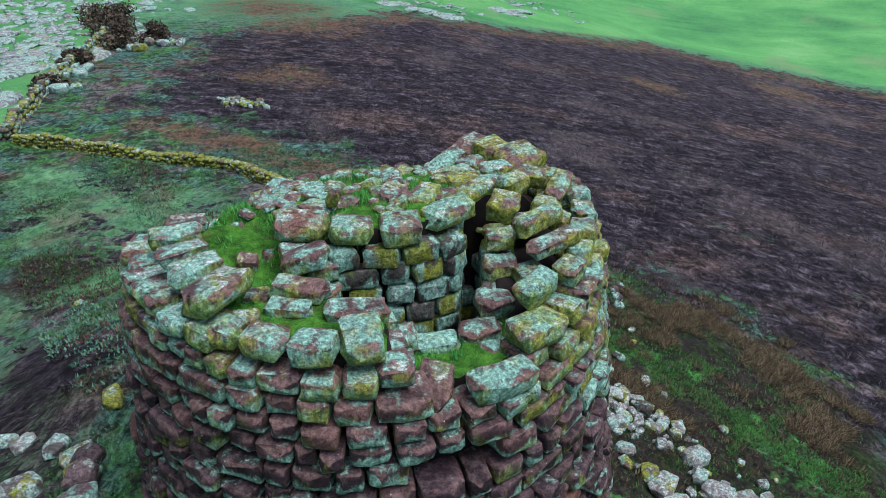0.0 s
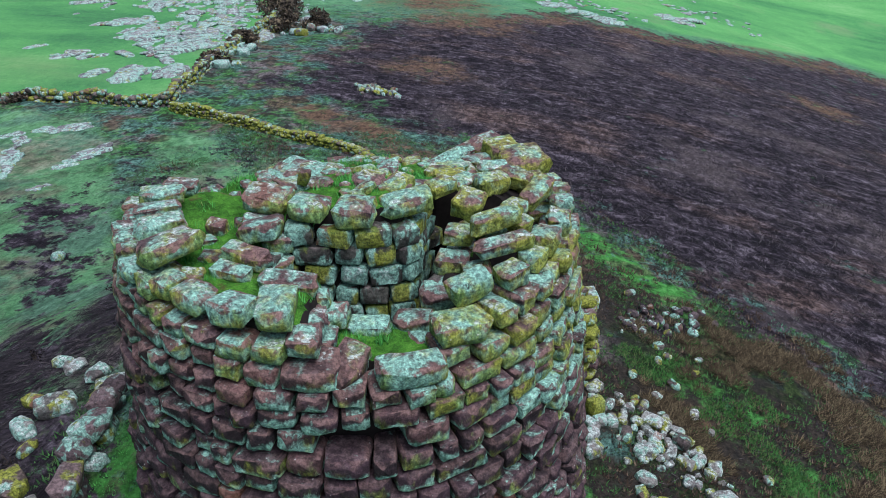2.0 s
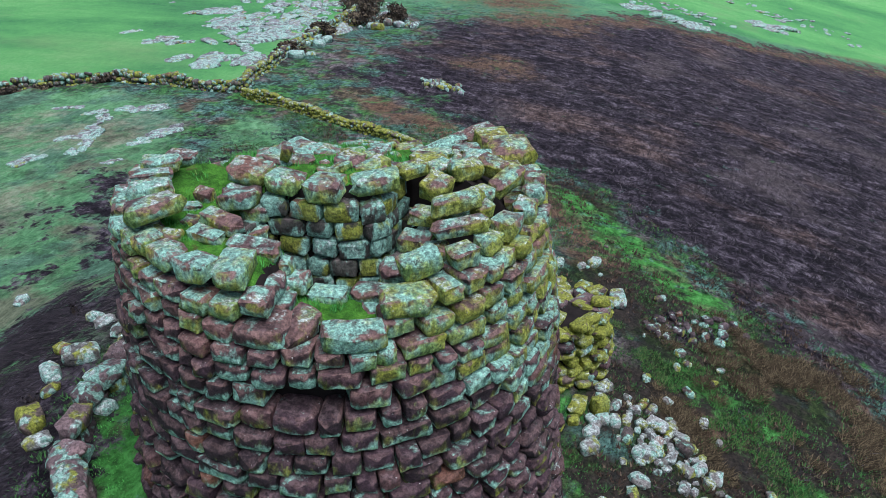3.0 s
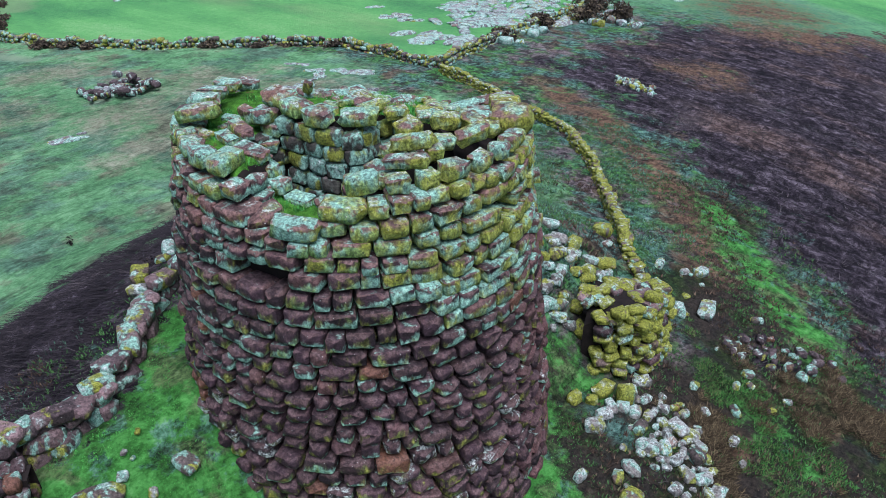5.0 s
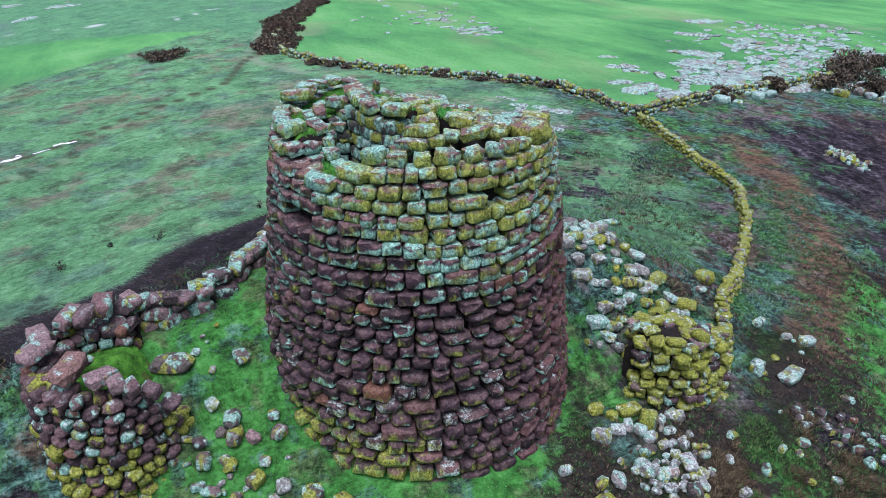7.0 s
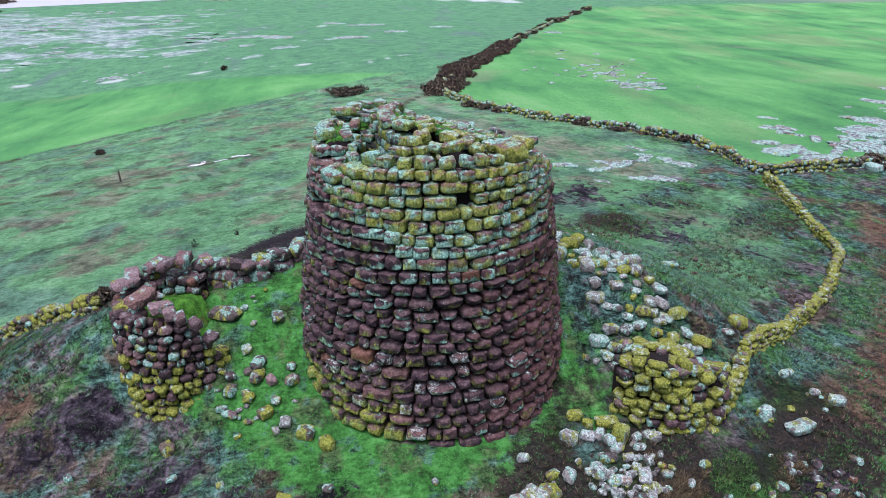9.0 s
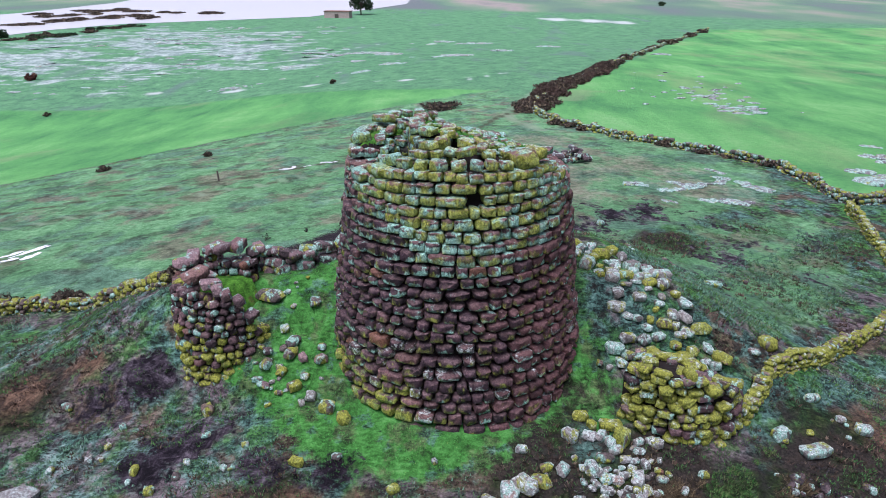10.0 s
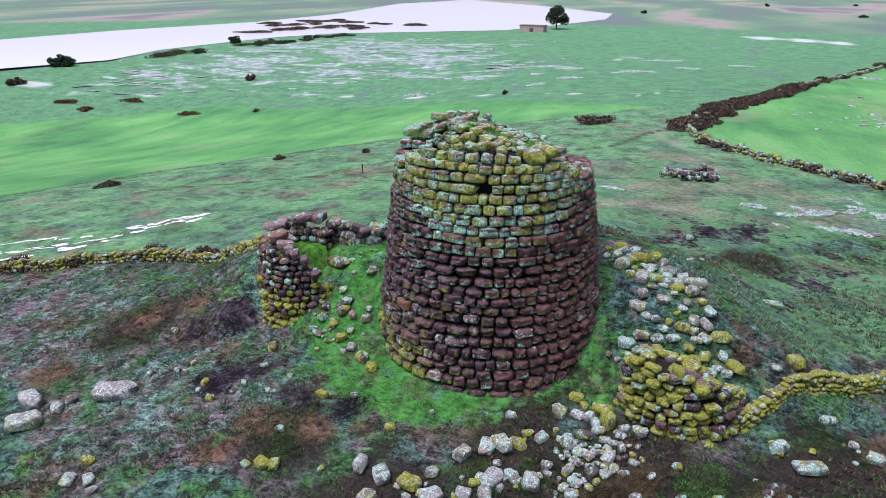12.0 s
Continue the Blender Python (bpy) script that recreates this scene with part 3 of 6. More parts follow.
# ---- ground ----
WALL_A = [(2.6, 23.9), (1.4, 25.2), (-0.1, 26.6), (-2.4, 29.6), (-5.0, 33.0), (-9.0, 37.4), (-13.2, 40.9), (-19.0, 42.6), (-24.5, 44.0), (-30.6, 45.8)]
WALL_C = [(-30.6, 45.8), (-32.5, 52.0), (-34.5, 59.0), (-37.0, 69.5), (-38.5, 78.0), (-40.5, 88.0)]
WALL_D = [(-30.6, 45.8), (-36.7, 46.0), (-43.7, 44.9), (-49.4, 39.5), (-57.0, 32.0), (-66.0, 27.0), (-74.5, 24.4), (-81.5, 23.6), (-92.0, 26.2), (-109.0, 32.0), (-134.0, 44.0), (-205.0, 71.0), (-255.0, 92.0), (-331.0, 134.0)]
WALL_B = [(-3.9, -2.2), (-6.0, -5.2), (-8.2, -9.2), (-8.8, -13.8), (-8.4, -18.5), (-6.8, -22.5), (-5.4, -27.0), (-2.0, -40.0)]
BURNT = [(-25, 55), (-16, 51), (-9, 47.5), (-3, 43), (2, 39), (6.5, 35), (10, 30.5), (14.5, 28), (16.3, 24.5), (17.5, 15), (40, -10), (160, -20), (150, 110), (86, 131), (70, 137), (43, 143), (11, 121), (-8, 117), (-27, 88)]
FIELD_1 = [(5, -95), (-31, -56), (-53, -47), (-71, -29), (-92, 0), (-107, 20), (-138, -30), (-151, -104), (-110, -146), (-40, -150)]
FIELD_2 = [(-31, 46.5), (-43.7, 45.8), (-49.4, 40.3), (-57, 33), (-67, 28), (-81, 25), (-92, 27.5), (-109, 33.5), (-134, 45.5), (-205, 72), (-255, 93), (-331, 136), (-345, 320), (-90, 260), (-48, 130), (-41, 88), (-37, 69), (-33, 52)]
FIELD_3 = [(-8, 119), (11, 123), (43, 145), (70, 139), (86, 133), (150, 112), (400, 150), (300, 500), (-60, 420), (-40, 130)]
ENCLOSURE = [(-29, 43), (-23, 41), (-14, 38.5), (-9.5, 35), (-5.5, 30.5), (-2, 27), (-3.5, 24.5), (-9, 24.5), (-14, 21), (-19, 25), (-24, 32)]
MEADOW = [(-5, -3), (-8, -9), (-9, -14), (-8, -20), (5, -95), (-31, -56), (-53, -47), (-71, -29), (-92, 0), (-107, 20), (-81, 23.6), (-66, 27), (-57, 32), (-49, 39.5), (-36, 44), (-28, 36), (-22, 30), (-16, 22), (-10, 14), (-8, 4)]
TRACK_1 = [(-14, -44), (-25, -33.3), (-29.5, -23), (-32.6, -17), (-35.5, -11.5), (-38, -6), (-42, -1)]
TRACK_2 = [(-105, 27), (-88, 22), (-80, 19.5), (-72, 20), (-63, 23)]
TRACK_3 = [(-33, -36), (-36.3, -26.5), (-38, -22.1), (-39.5, -17.4), (-40.8, -12.3), (-43, -7.4), (-46.4, -2.3), (-51, 1.5), (-56.5, 7.4), (-63, 14), (-75, 18.1), (-84, 22.2)]
GREEN_BELT = [(6.6, 23.3), (7.5, 23.0), (9.3, 21.5), (10.4, 19.8), (11.6, 18.0), (13.2, 16.4)]
DEAD_BELT = [(8.0, 25.4), (9.4, 26.2), (11.0, 26.7), (12.8, 26.4), (14.1, 24.4), (14.6, 22.0), (14.4, 19.5)]
BARE = [(-4.0, 2.0), (-4.9, 5.4), (-7.6, 7.9), (-9.2, 11.5), (-10.2, 15.5), (-15.5, 15.5), (-15.2, 11), (-13.0, 6), (-10.5, 2), (-11, -2.5), (-6.5, -4), (-4.6, -1)]


def soil(x, y):
    """Where brown soil and dead bracken show, 0 to 1."""
    w = np.zeros(np.shape(x))
    for cx, cy, r in ((9, 22, 6.5), (12, 17, 5.5), (8.5, 14.5, 2.2), (14, 11, 5), (5.5, 27.5, 3.5), (7, 18.5, 2.5), (1, -8, 3.6), (8.8, 5.5, 2.6), (10.5, 11.5, 3.2), (-1, 38, 4), (3, 33, 3), (-18, 27, 3), (5, 28, 4.5), (8.5, 25, 6), (13, 20, 6), (5.5, 20.5, 3.0), (7.0, 16.0, 3.0), (3, 31, 3.5), (3.6, 15.6, 2.4), (4.6, 13.8, 1.6), (2.2, 17.6, 2.2)):
        w = np.maximum(w, np.exp(-((x - cx) ** 2 + (y - cy) ** 2) / r ** 2))
    return w


def build_ground():
    n, a = 460, 7.0
    b = 4200 / math.sinh(a)
    g = b * np.sinh(a * np.linspace(-1, 1, n))
    x, y = np.meshgrid(g, g, indexing="ij")
    x, y = (x + 1.0).ravel(), (y + 12.0).ravel()
    z = terrain(x, y)
    idx = np.arange(n * n).reshape(n, n)
    f = np.stack([idx[:-1, :-1], idx[1:, :-1], idx[1:, 1:], idx[:-1, 1:]], -1).reshape(-1, 4)
    me = mesh_of("ground", np.stack([x, y, z], 1), f, GROUND)
    d = np.hypot(x + 1.5, y - 12)

    def write(name, value):
        me.attributes.new(name, "FLOAT", "POINT").data.foreach_set("value", np.asarray(value, np.float32))

    burnt = inside(x, y, BURNT)
    write("burnt", smooth(burnt, -7, 7))
    write("far", smooth(d, 60, 120))
    write("plain", smooth(d + 0.25 * y, 430, 520))
    write("meadow", np.maximum(smooth(inside(x, y, MEADOW), -4, 5), 0.80 * smooth(inside(x, y, ENCLOSURE), -2, 3)))
    strip = near_line(x, y, [(-20, 49.5), (-13, 45.5), (-8, 42), (-4, 38.5), (-1, 35), (1.5, 31.5)])
    ash = np.zeros(x.shape)
    for cx, cy, r in ((-18, 98, 12), (-26, 110, 15), (24, 143, 16), (-15, 68, 7), (30, 98, 7), (60, 120, 9)):
        ash = np.maximum(ash, 0.66 * np.exp(-((x - cx) ** 2 + (y - cy) ** 2) / r ** 2))
    ash = np.maximum(ash, 0.52 * np.exp(-(near_line(x, y, DEAD_BELT) / 1.8) ** 2))
    for cx, cy, r in ((7.4, 20.2, 1.5), (11.6, 18.4, 1.0), (9.7, 24.4, 1.1), (0.7, -8.0, 2.2), (-0.1, -4.9, 1.6), (7.9, 3.6, 1.5), (9.8, 2.8, 1.5), (7.9, 6.7, 1.2), (7.6, 8.7, 1.0), (6.2, -9.8, 2.0)):
        ash = np.maximum(ash, 0.75 * np.exp(-((x - cx) ** 2 + (y - cy) ** 2) / r ** 2))
    write("rust", np.maximum(ash, np.maximum(0.72 * np.exp(-(strip / 2.6) ** 2), 0.55 * np.exp(-((burnt - 4) / 6) ** 2) * smooth(y, 80, 110))))
    f1, f2, f3 = inside(x, y, FIELD_1), inside(x, y, FIELD_2), inside(x, y, FIELD_3)
    write("bright", np.maximum(np.maximum(smooth(f1, -3, 5), smooth(f2, -2, 3) * 0.95), smooth(f3, -3, 6)))
    ring = 0.85 * (1 - smooth(np.hypot(x + 0.3, y - 10.2), 6.0, 8.4))
    court = np.maximum(1 - smooth(np.hypot(x + 1.0, y - 4.4), 2.6, 4.2), 0.5 * (1 - smooth(np.hypot(x - 1.6, y - 17.3), 2.0, 3.6)))
    verge = near_line(x, y, [(-1.5, 38.0), (2.3, 34.8), (5.0, 32.3), (7.0, 30.3), (8.2, 28.6)])
    ring = ring * (1 - 0.6 * smooth(y, 12.5, 16.5))
    write("lush", np.clip(np.maximum(np.maximum(ring, court), np.maximum(0.66 * np.exp(-(verge / 2.0) ** 2), 0.47 * np.exp(-(near_line(x, y, GREEN_BELT) / 2.0) ** 2))), 0, 1))
    dry = np.zeros(x.shape)
    for cx, cy, r in ((-46, 15, 7), (-38, 22, 8), (-42, 30, 7), (-29, 20, 6), (-34, 34, 5), (-56, 22, 6)):
        dry = np.maximum(dry, 0.58 * np.exp(-((x - cx) ** 2 + (y - cy) ** 2) / r ** 2))
    write("dry", dry)
    write("soil", soil(x, y) * 0.95)
    straw = np.zeros(x.shape)
    for cx, cy, r in ((0.5, -9, 5), (4, -11, 4), (2.5, -2, 2.4), (7.5, 1.2, 3.2), (5.5, 1.0, 2.6), (8.5, 6.0, 2.6), (-2.5, -18, 6), (6.5, -3.5, 3.4), (9.5, -5, 3.4), (4.6, -1.6, 2.6), (9.0, -1.0, 3.0)):
        straw = np.maximum(straw, 0.80 * np.exp(-((x - cx) ** 2 + (y - cy) ** 2) / r ** 2))
    write("straw", straw)
    bare = smooth(inside(x, y, BARE), -2.8, 1.8) * (0.95 - 0.33 * smooth(y, 8, 12))
    for cx, cy, r in ((2.3, -3.3, 1.6), (4.4, 1.2, 1.6), (6.3, 0.0, 1.4), (1.2, -1.4, 1.0), (5.8, 4.5, 1.0), (6.6, 7.6, 1.2), (-12, 17.5, 2.6), (6.9, 26.7, 1.6)):
        bare = np.maximum(bare, 0.85 * np.exp(-((x - cx) ** 2 + (y - cy) ** 2) / r ** 2))
    for cx, cy, r in ((-23.5, 22.5, 4.5), (-26, 28, 3.5), (-20, 19, 3.5)):
        bare = np.maximum(bare, 0.55 * np.exp(-((x - cx) ** 2 + (y - cy) ** 2) / r ** 2))
    for cx, cy, r in ((-14, 22, 5), (-18, 30, 5), (-11, 28, 4.5), (-24, 34, 4.5), (-13, 34, 4), (-16, 16, 4), (-20, 38, 3.5)):
        bare = np.maximum(bare, 0.47 * np.exp(-((x - cx) ** 2 + (y - cy) ** 2) / r ** 2))
    write("bare", bare)
    write("track", np.maximum(0.6 * np.exp(-(near_line(x, y, TRACK_2) / 1.3) ** 2), 0.62 * np.exp(-((near_line(x, y, TRACK_1) - 0.7) / 0.45) ** 2)))
    write("rut", np.maximum(np.exp(-(near_line(x, y, TRACK_3) / 0.55) ** 2), 0.8 * np.exp(-(near_line(x, y, TRACK_1) / 0.45) ** 2)))
    lime = smooth(inside(x, y, [(-150, -200), (-200, -180), (-280, -190), (-350, -158), (-330, -40), (-190, -20), (-160, -90)]), -20, 40) * 0.52
    write("limestone", lime)
    road = near_line(x, y, [(-143, -168), (-152, -146), (-161, -111), (-166, -75), (-154, -45), (-144, -20), (-134, -2), (-127, 11), (-133, 23)])
    pans = np.exp(-(road / 1.3) ** 2) * (0.55 + 0.25 * np.sin(x * 0.13 + y * 0.21))
    for cx, cy, rx, ry in ((-154, -45, 3.5, 3.0), (-391, 68, 14, 9), (-381, 86, 14, 9), (-369, 101, 12, 8), (-153, -178, 5, 8), (-148, -157, 3, 5)):
        pans = np.maximum(pans, 0.9 * np.exp(-((x - cx) / rx) ** 2 - ((y - cy) / ry) ** 2))
    pans = np.maximum(pans, 0.62 * np.exp(-(near_line(x, y, [(-122, 12), (-128, 18), (-135, 23.5)]) / 0.8) ** 2))
    pans = np.maximum(pans, 0.60 * np.exp(-(near_line(x, y, [(-402, 58), (-388, 76), (-372, 100)]) / 3.5) ** 2))
    write("white_track", pans)
    return tagged(new("ground", me), "rough green pasture with heath and burnt patches", "ground", kind="structure")


ground = build_ground()

LAKE = [(-110, -330), (-135, -232), (-164, -206), (-185, -196), (-200, -188), (-240, -196), (-286, -190), (-320, -182), (-354, -164), (-380, -120), (-408, -76), (-470, -52), (-547, -28), (-640, -30), (-800, -120), (-1000, -260), (-820, -300), (-560, -262), (-436, -268), (-340, -300), (-262, -312), (-200, -420)]
lake_bm = bmesh.new()
lake_bm.faces.new([lake_bm.verts.new((lx, ly, -12.35)) for lx, ly in LAKE[::-1]])
bmesh.ops.triangulate(lake_bm, faces=lake_bm.faces[:])
lake_me = bpy.data.meshes.new("water")
lake_bm.to_mesh(lake_me)
lake_me.materials.append(WATER)
tagged(new("water", lake_me), "still lake with the white sky's reflection in its colour", "lake", kind="structure")

# ---- the tower ----
RIM = [(-180, 10.1), (-165, 10.65), (-152, 11.02), (-128, 11.0), (-121, 10.78), (-117, 10.52), (-81, 10.52), (-79, 10.1), (-77, 9.55), (-50, 9.6), (-46, 9.92), (-36, 10.38), (-15, 10.42), (5, 10.45), (28, 10.42), (52, 10.35), (58, 10.2), (66, 9.8), (78, 9.6), (106, 9.5), (125, 9.4), (150, 9.45), (165, 9.65), (180, 10.1)]


def rim(deg):
    return float(np.interp((deg + 180) % 360 - 180, *zip(*RIM)))


def tower_r(z):
    return 5.82 - 0.088 * z - 0.003 * z * z


# plan of the open chamber: its back wall, the tall gap, its eastern side and its front
PIT = [(-1.62, 9.42), (-1.95, 9.72), (-1.78, 10.04), (-1.20, 10.15), (-0.50, 10.28), (0.20, 10.58), (0.34, 10.75), (0.36, 11.95), (0.72, 11.95), (0.74, 11.0), (0.70, 10.4), (0.55, 9.85), (0.20, 9.55), (-0.50, 9.42), (-1.15, 9.32)]


def top_fill(x, y):
    """Height of the earth and rubble on the tower's broken top."""
    dx, dy = x - TOWER_X, y - TOWER_Y
    r, deg = math.hypot(dx, dy), math.degrees(math.atan2(dy, dx))
    z = rim(deg) - 0.30
    core = 11.36 - 0.27 * max(0, y - 11.3) - 0.17 * max(0, -1.4 - x)
    hollow = float(smooth(deg, -172, -156)) * float(smooth(deg, -76, -82)) * float(smooth(r, 4.3, 3.9))
    z = z * (1 - hollow) + 10.68 * hollow
    z += 0.32 * math.exp(-((x + 4.1) ** 2 + (y - 10.9) ** 2) / 0.9)
    if -77 < deg < -44 and r < 4.2:
        z = 9.76
    w = float(smooth(r, 3.9, 2.9)) * float(smooth(y, 10.15, 10.5)) * max(float(smooth(x, -3.2, -2.6)), float(smooth(y, 11.3, 12.6)))
    z = z * (1 - w) + core * w
    if x > 0.4 and y < 12.2:
        z = min(z, 10.3)
    if float(inside(x, y, PIT)) > -0.24:
        return 5.6
    return z


tower = tagged(new("stone_tower"), "round drystone tower of red-brown stones with lichen, broken top", "tower")


def tower_core():
    """The rubble inside the wall, blackened as gap shade, with the chamber's pit in its top."""
    verts, faces, seg = [], [], 96
    for z in np.linspace(-1.2, 9.3, 22):
        for s in range(seg):
            t = 2 * math.pi * s / seg
            r = tower_r(z) - 0.62
            verts.append((TOWER_X + r * math.cos(t), TOWER_Y + r * math.sin(t), z))
    rows = 22
    for i in range(rows - 1):
        for s in range(seg):
            faces.append((i * seg + s, i * seg + (s + 1) % seg, (i + 1) * seg + (s + 1) % seg, (i + 1) * seg + s))
    part("core", mesh_of("core", verts, faces, SHADED_EARTH), tower, "earth and rubble core, blackened as shade in the gaps")


def tower_top():
    n, half = 160, 4.75
    g = np.linspace(-half, half, n)
    verts, keep = [], {}
    for i in range(n):
        for j in range(n):
            x, y = TOWER_X + g[i], TOWER_Y + g[j]
            r = math.hypot(g[i], g[j])
            lim = 4.1
            if r > lim:
                x, y = TOWER_X + g[i] * lim / r, TOWER_Y + g[j] * lim / r
            z = top_fill(x, y) + 0.05 * noise.noise((x * 2.1, y * 2.1, 3)) + 0.05 * noise.noise((x * 6, y * 6, 1))
            if r > lim + 0.06:
                z -= min(2.5, (r - lim) * 8)
            keep[i, j] = len(verts)
            verts.append((x, y, z))
    faces = []
    for i in range(n - 1):
        for j in range(n - 1):
            faces.append((keep[i, j], keep[i + 1, j], keep[i + 1, j + 1], keep[i, j + 1]))
    me = mesh_of("moss", verts, faces, MOSS)
    me.materials.append(SHADED_EARTH)
    z = np.array(verts)[:, 2]
    slot = []
    for f in faces:
        mx, my, mz = verts[f[0]]
        r, deg = math.hypot(mx - TOWER_X, my - TOWER_Y), math.degrees(math.atan2(my - TOWER_Y, mx - TOWER_X))
        green = (r < 2.9 and my > 10.3) or (-152 < deg < -84 and r < 4.0) or (-84 < deg < -42 and r < 4.3) or (95 < deg or deg < -150)
        slot.append(0 if green and z[list(f)].min() > 9.0 and np.ptp(z[list(f)]) < 0.12 else 1)
    me.polygons.foreach_set("material_index", slot)
    part("moss", me, tower, "bright green moss and short grass")


def wall_stones():
    """Courses of rough blocks. Those of the upper sunward side are single pieces, the rest one mesh."""
    rng = np.random.default_rng(7)
    single, rest, hidden = [], [], []
    levels = [-0.9]
    while levels[-1] < 11.6:
        levels.append(levels[-1] + rng.uniform(0.92, 1.1) * float(np.interp(levels[-1], [0, 5, 10], [0.53, 0.46, 0.425])))
    levels = np.array(levels)
    seat = levels[np.argmin(abs(levels - 10.42))]
    levels = -0.9 + (levels + 0.9) * (10.42 + 0.9) / (seat + 0.9)
    for course, (z, h) in enumerate(zip(levels[:-1], np.diff(levels))):
        r = tower_r(z + h / 2)
        ends, t = [], rng.uniform(0, 1)
        round_len = 2 * math.pi * r
        s = t
        while s < round_len + t - 0.3:
            w = h * rng.choice([1.05, 1.3, 1.55, 1.85, 2.3], p=[0.2, 0.3, 0.27, 0.16, 0.07]) * rng.uniform(0.93, 1.07)
            if round_len + t - s - w < 0.45:
                w = round_len + t - s
            ends.append((s, w))
            s += w
        for s, w in ends:
            a = (s + w / 2) / r
            deg = (math.degrees(a) + 180) % 360 - 180
            wave = 0.05 * math.sin(3 * a + course * 0.9) + 0.03 * math.sin(7 * a + course)
            zc = z + h / 2 + wave
            if zc + h * 0.42 > rim(deg) + 0.12:
                continue
            if abs(deg - 8.5) < 3.1 and abs(zc - 9.72) < 0.46:
                continue
            if abs(deg + 70) < 6.2 and abs(zc - 8.42) < 0.24:
                continue
            if abs(deg + 82) < 2.6 and abs(zc - 10.0) < 0.22:
                continue
            depth = rng.uniform(0.8, 1.0)
            top = zc + h > rim(deg) - 0.12
            if top:
                depth = rng.uniform(0.75, 1.05)
            out = rng.normal(0, 0.045) - (0.06 if rng.random() < 0.1 else 0)
            hh = h * (rng.uniform(0.96, 1.08) if zc > 6.6 else rng.uniform(0.90, 1.08))
            rc = r - depth / 2 + 0.06 + out
            tight = 1.0 if zc > 6.6 else 0.965
            m = placed(TOWER_X + rc * math.cos(a), TOWER_Y + rc * math.sin(a), zc + rng.normal(0, 0.012), depth, w * rng.uniform(0.94, 0.985) * tight, hh * 0.95 * tight,
                       math.degrees(a) + rng.normal(0, 2.6), rng.normal(0, 1.4 if zc > 7 else 2.6), rng.normal(0, 2.4) - 4.0)
            item = (int(rng.integers(16)) + (16 if zc < 6.6 and rng.random() < 0.75 else 0), m)
            if 78 < deg or deg < -150:
                hidden.append((item[0] % 12, m))
                continue
            (single if zc > 6.6 and -112 < deg < 60 else rest).append(item)
    shared = [lib_mesh(FACED, k, STONE) for k in range(len(FACED))]
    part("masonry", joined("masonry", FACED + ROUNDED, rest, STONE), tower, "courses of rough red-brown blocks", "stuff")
    part("masonry", joined("masonry", COBBLES, hidden, STONE), tower, "courses of rough red-brown blocks", "stuff")
    return single, shared


TOWER_SINGLE, FACED_MESHES = wall_stones()
TOWER_SHARED = [lib_mesh(BLOCKS, k, STONE) for k in range(len(BLOCKS))]
tower_core()
tower_top()


def cap(x, y, z, sx, sy, sz, rz=0, rx=0, ry=0, k=0):
    """One loose block on the tower's top: sx along its length, which points to rz."""
    ob = part("cap_stone", TOWER_SHARED[k % len(TOWER_SHARED)], tower)
    ob.matrix_basis = placed(x, y, z, 0.95 * sx, 0.86 * sy, 0.92 * sz, rz, rx, ry)


def ring_cap(deg, r, z, length, depth, height, rx=0, ry=0, k=0):
    """A block laid along the ring of the wall."""
    cap(TOWER_X + r * math.cos(radians(deg)), TOWER_Y + r * math.sin(radians(deg)), z, length, depth, height, deg + 90, rx, ry, k)


# slabs lying outwards on the western rim
cap(-4.62, 11.05, 11.08, 0.80, 0.55, 0.30, 8, 2, 0, 14)
cap(-4.60, 10.42, 11.22, 0.98, 0.58, 0.34, 16, 3, -3, 0)
cap(-4.30, 9.84, 11.22, 0.92, 0.55, 0.34, 29, -3, -2, 1)
cap(-3.93, 9.32, 11.24, 0.98, 0.56, 0.38, 34, 3, -4, 2)
cap(-3.45, 8.88, 11.16, 1.22, 0.82, 0.44, 54, -5, -5, 3)
# the row of big blocks on the southern rim
ring_cap(-114.5, 4.20, 10.74, 0.54, 0.70, 0.46, 2, -2, 4)
ring_cap(-106, 4.18, 10.74, 0.78, 0.72, 0.48, -3, 2, 5)
ring_cap(-95.5, 4.16, 10.74, 0.76, 0.74, 0.50, -4, 0, 6)
cap(-1.20, 8.12, 10.80, 0.72, 1.05, 0.50, 12, 6, -6, 7)
cap(-0.72, 8.02, 10.32, 0.62, 0.80, 0.46, 14, 0, 4, 8)
# stones on the mossy ledge above the chamber
cap(-3.33, 10.12, 10.78, 0.42, 0.40, 0.56, 5, 8, 5, 9)
cap(-3.00, 10.50, 10.72, 0.42, 0.34, 0.36, 50, 0, 12, 10)
cap(-2.28, 9.88, 11.06, 0.92, 0.70, 0.48, 18, -14, -10, 11)
cap(-2.30, 9.30, 10.88, 1.06, 0.50, 0.40, -10, 8, 6, 12)
cap(-2.42, 8.98, 10.72, 0.86, 0.50, 0.30, -5, 4, 3, 13)
cap(-1.35, 8.92, 10.70, 1.12, 0.58, 0.34, 8, 5, 3, 14)
cap(-3.02, 9.36, 10.68, 0.50, 0.42, 0.28, 10, 4, 0, 15)
cap(-3.05, 8.76, 10.70, 0.46, 0.42, 0.26, 19, 0, 4, 0)
cap(-3.45, 9.75, 10.72, 0.55, 0.40, 0.26, 40, 0, 6, 1)
cap(-1.62, 9.30, 10.30, 0.60, 0.50, 0.44, 10, 0, 0, 2)
cap(-1.00, 9.12, 10.32, 0.62, 0.50, 0.42, 4, 0, 3, 3)
cap(-0.98, 8.72, 10.22, 0.55, 0.55, 0.46, 20, 0, 4, 5)
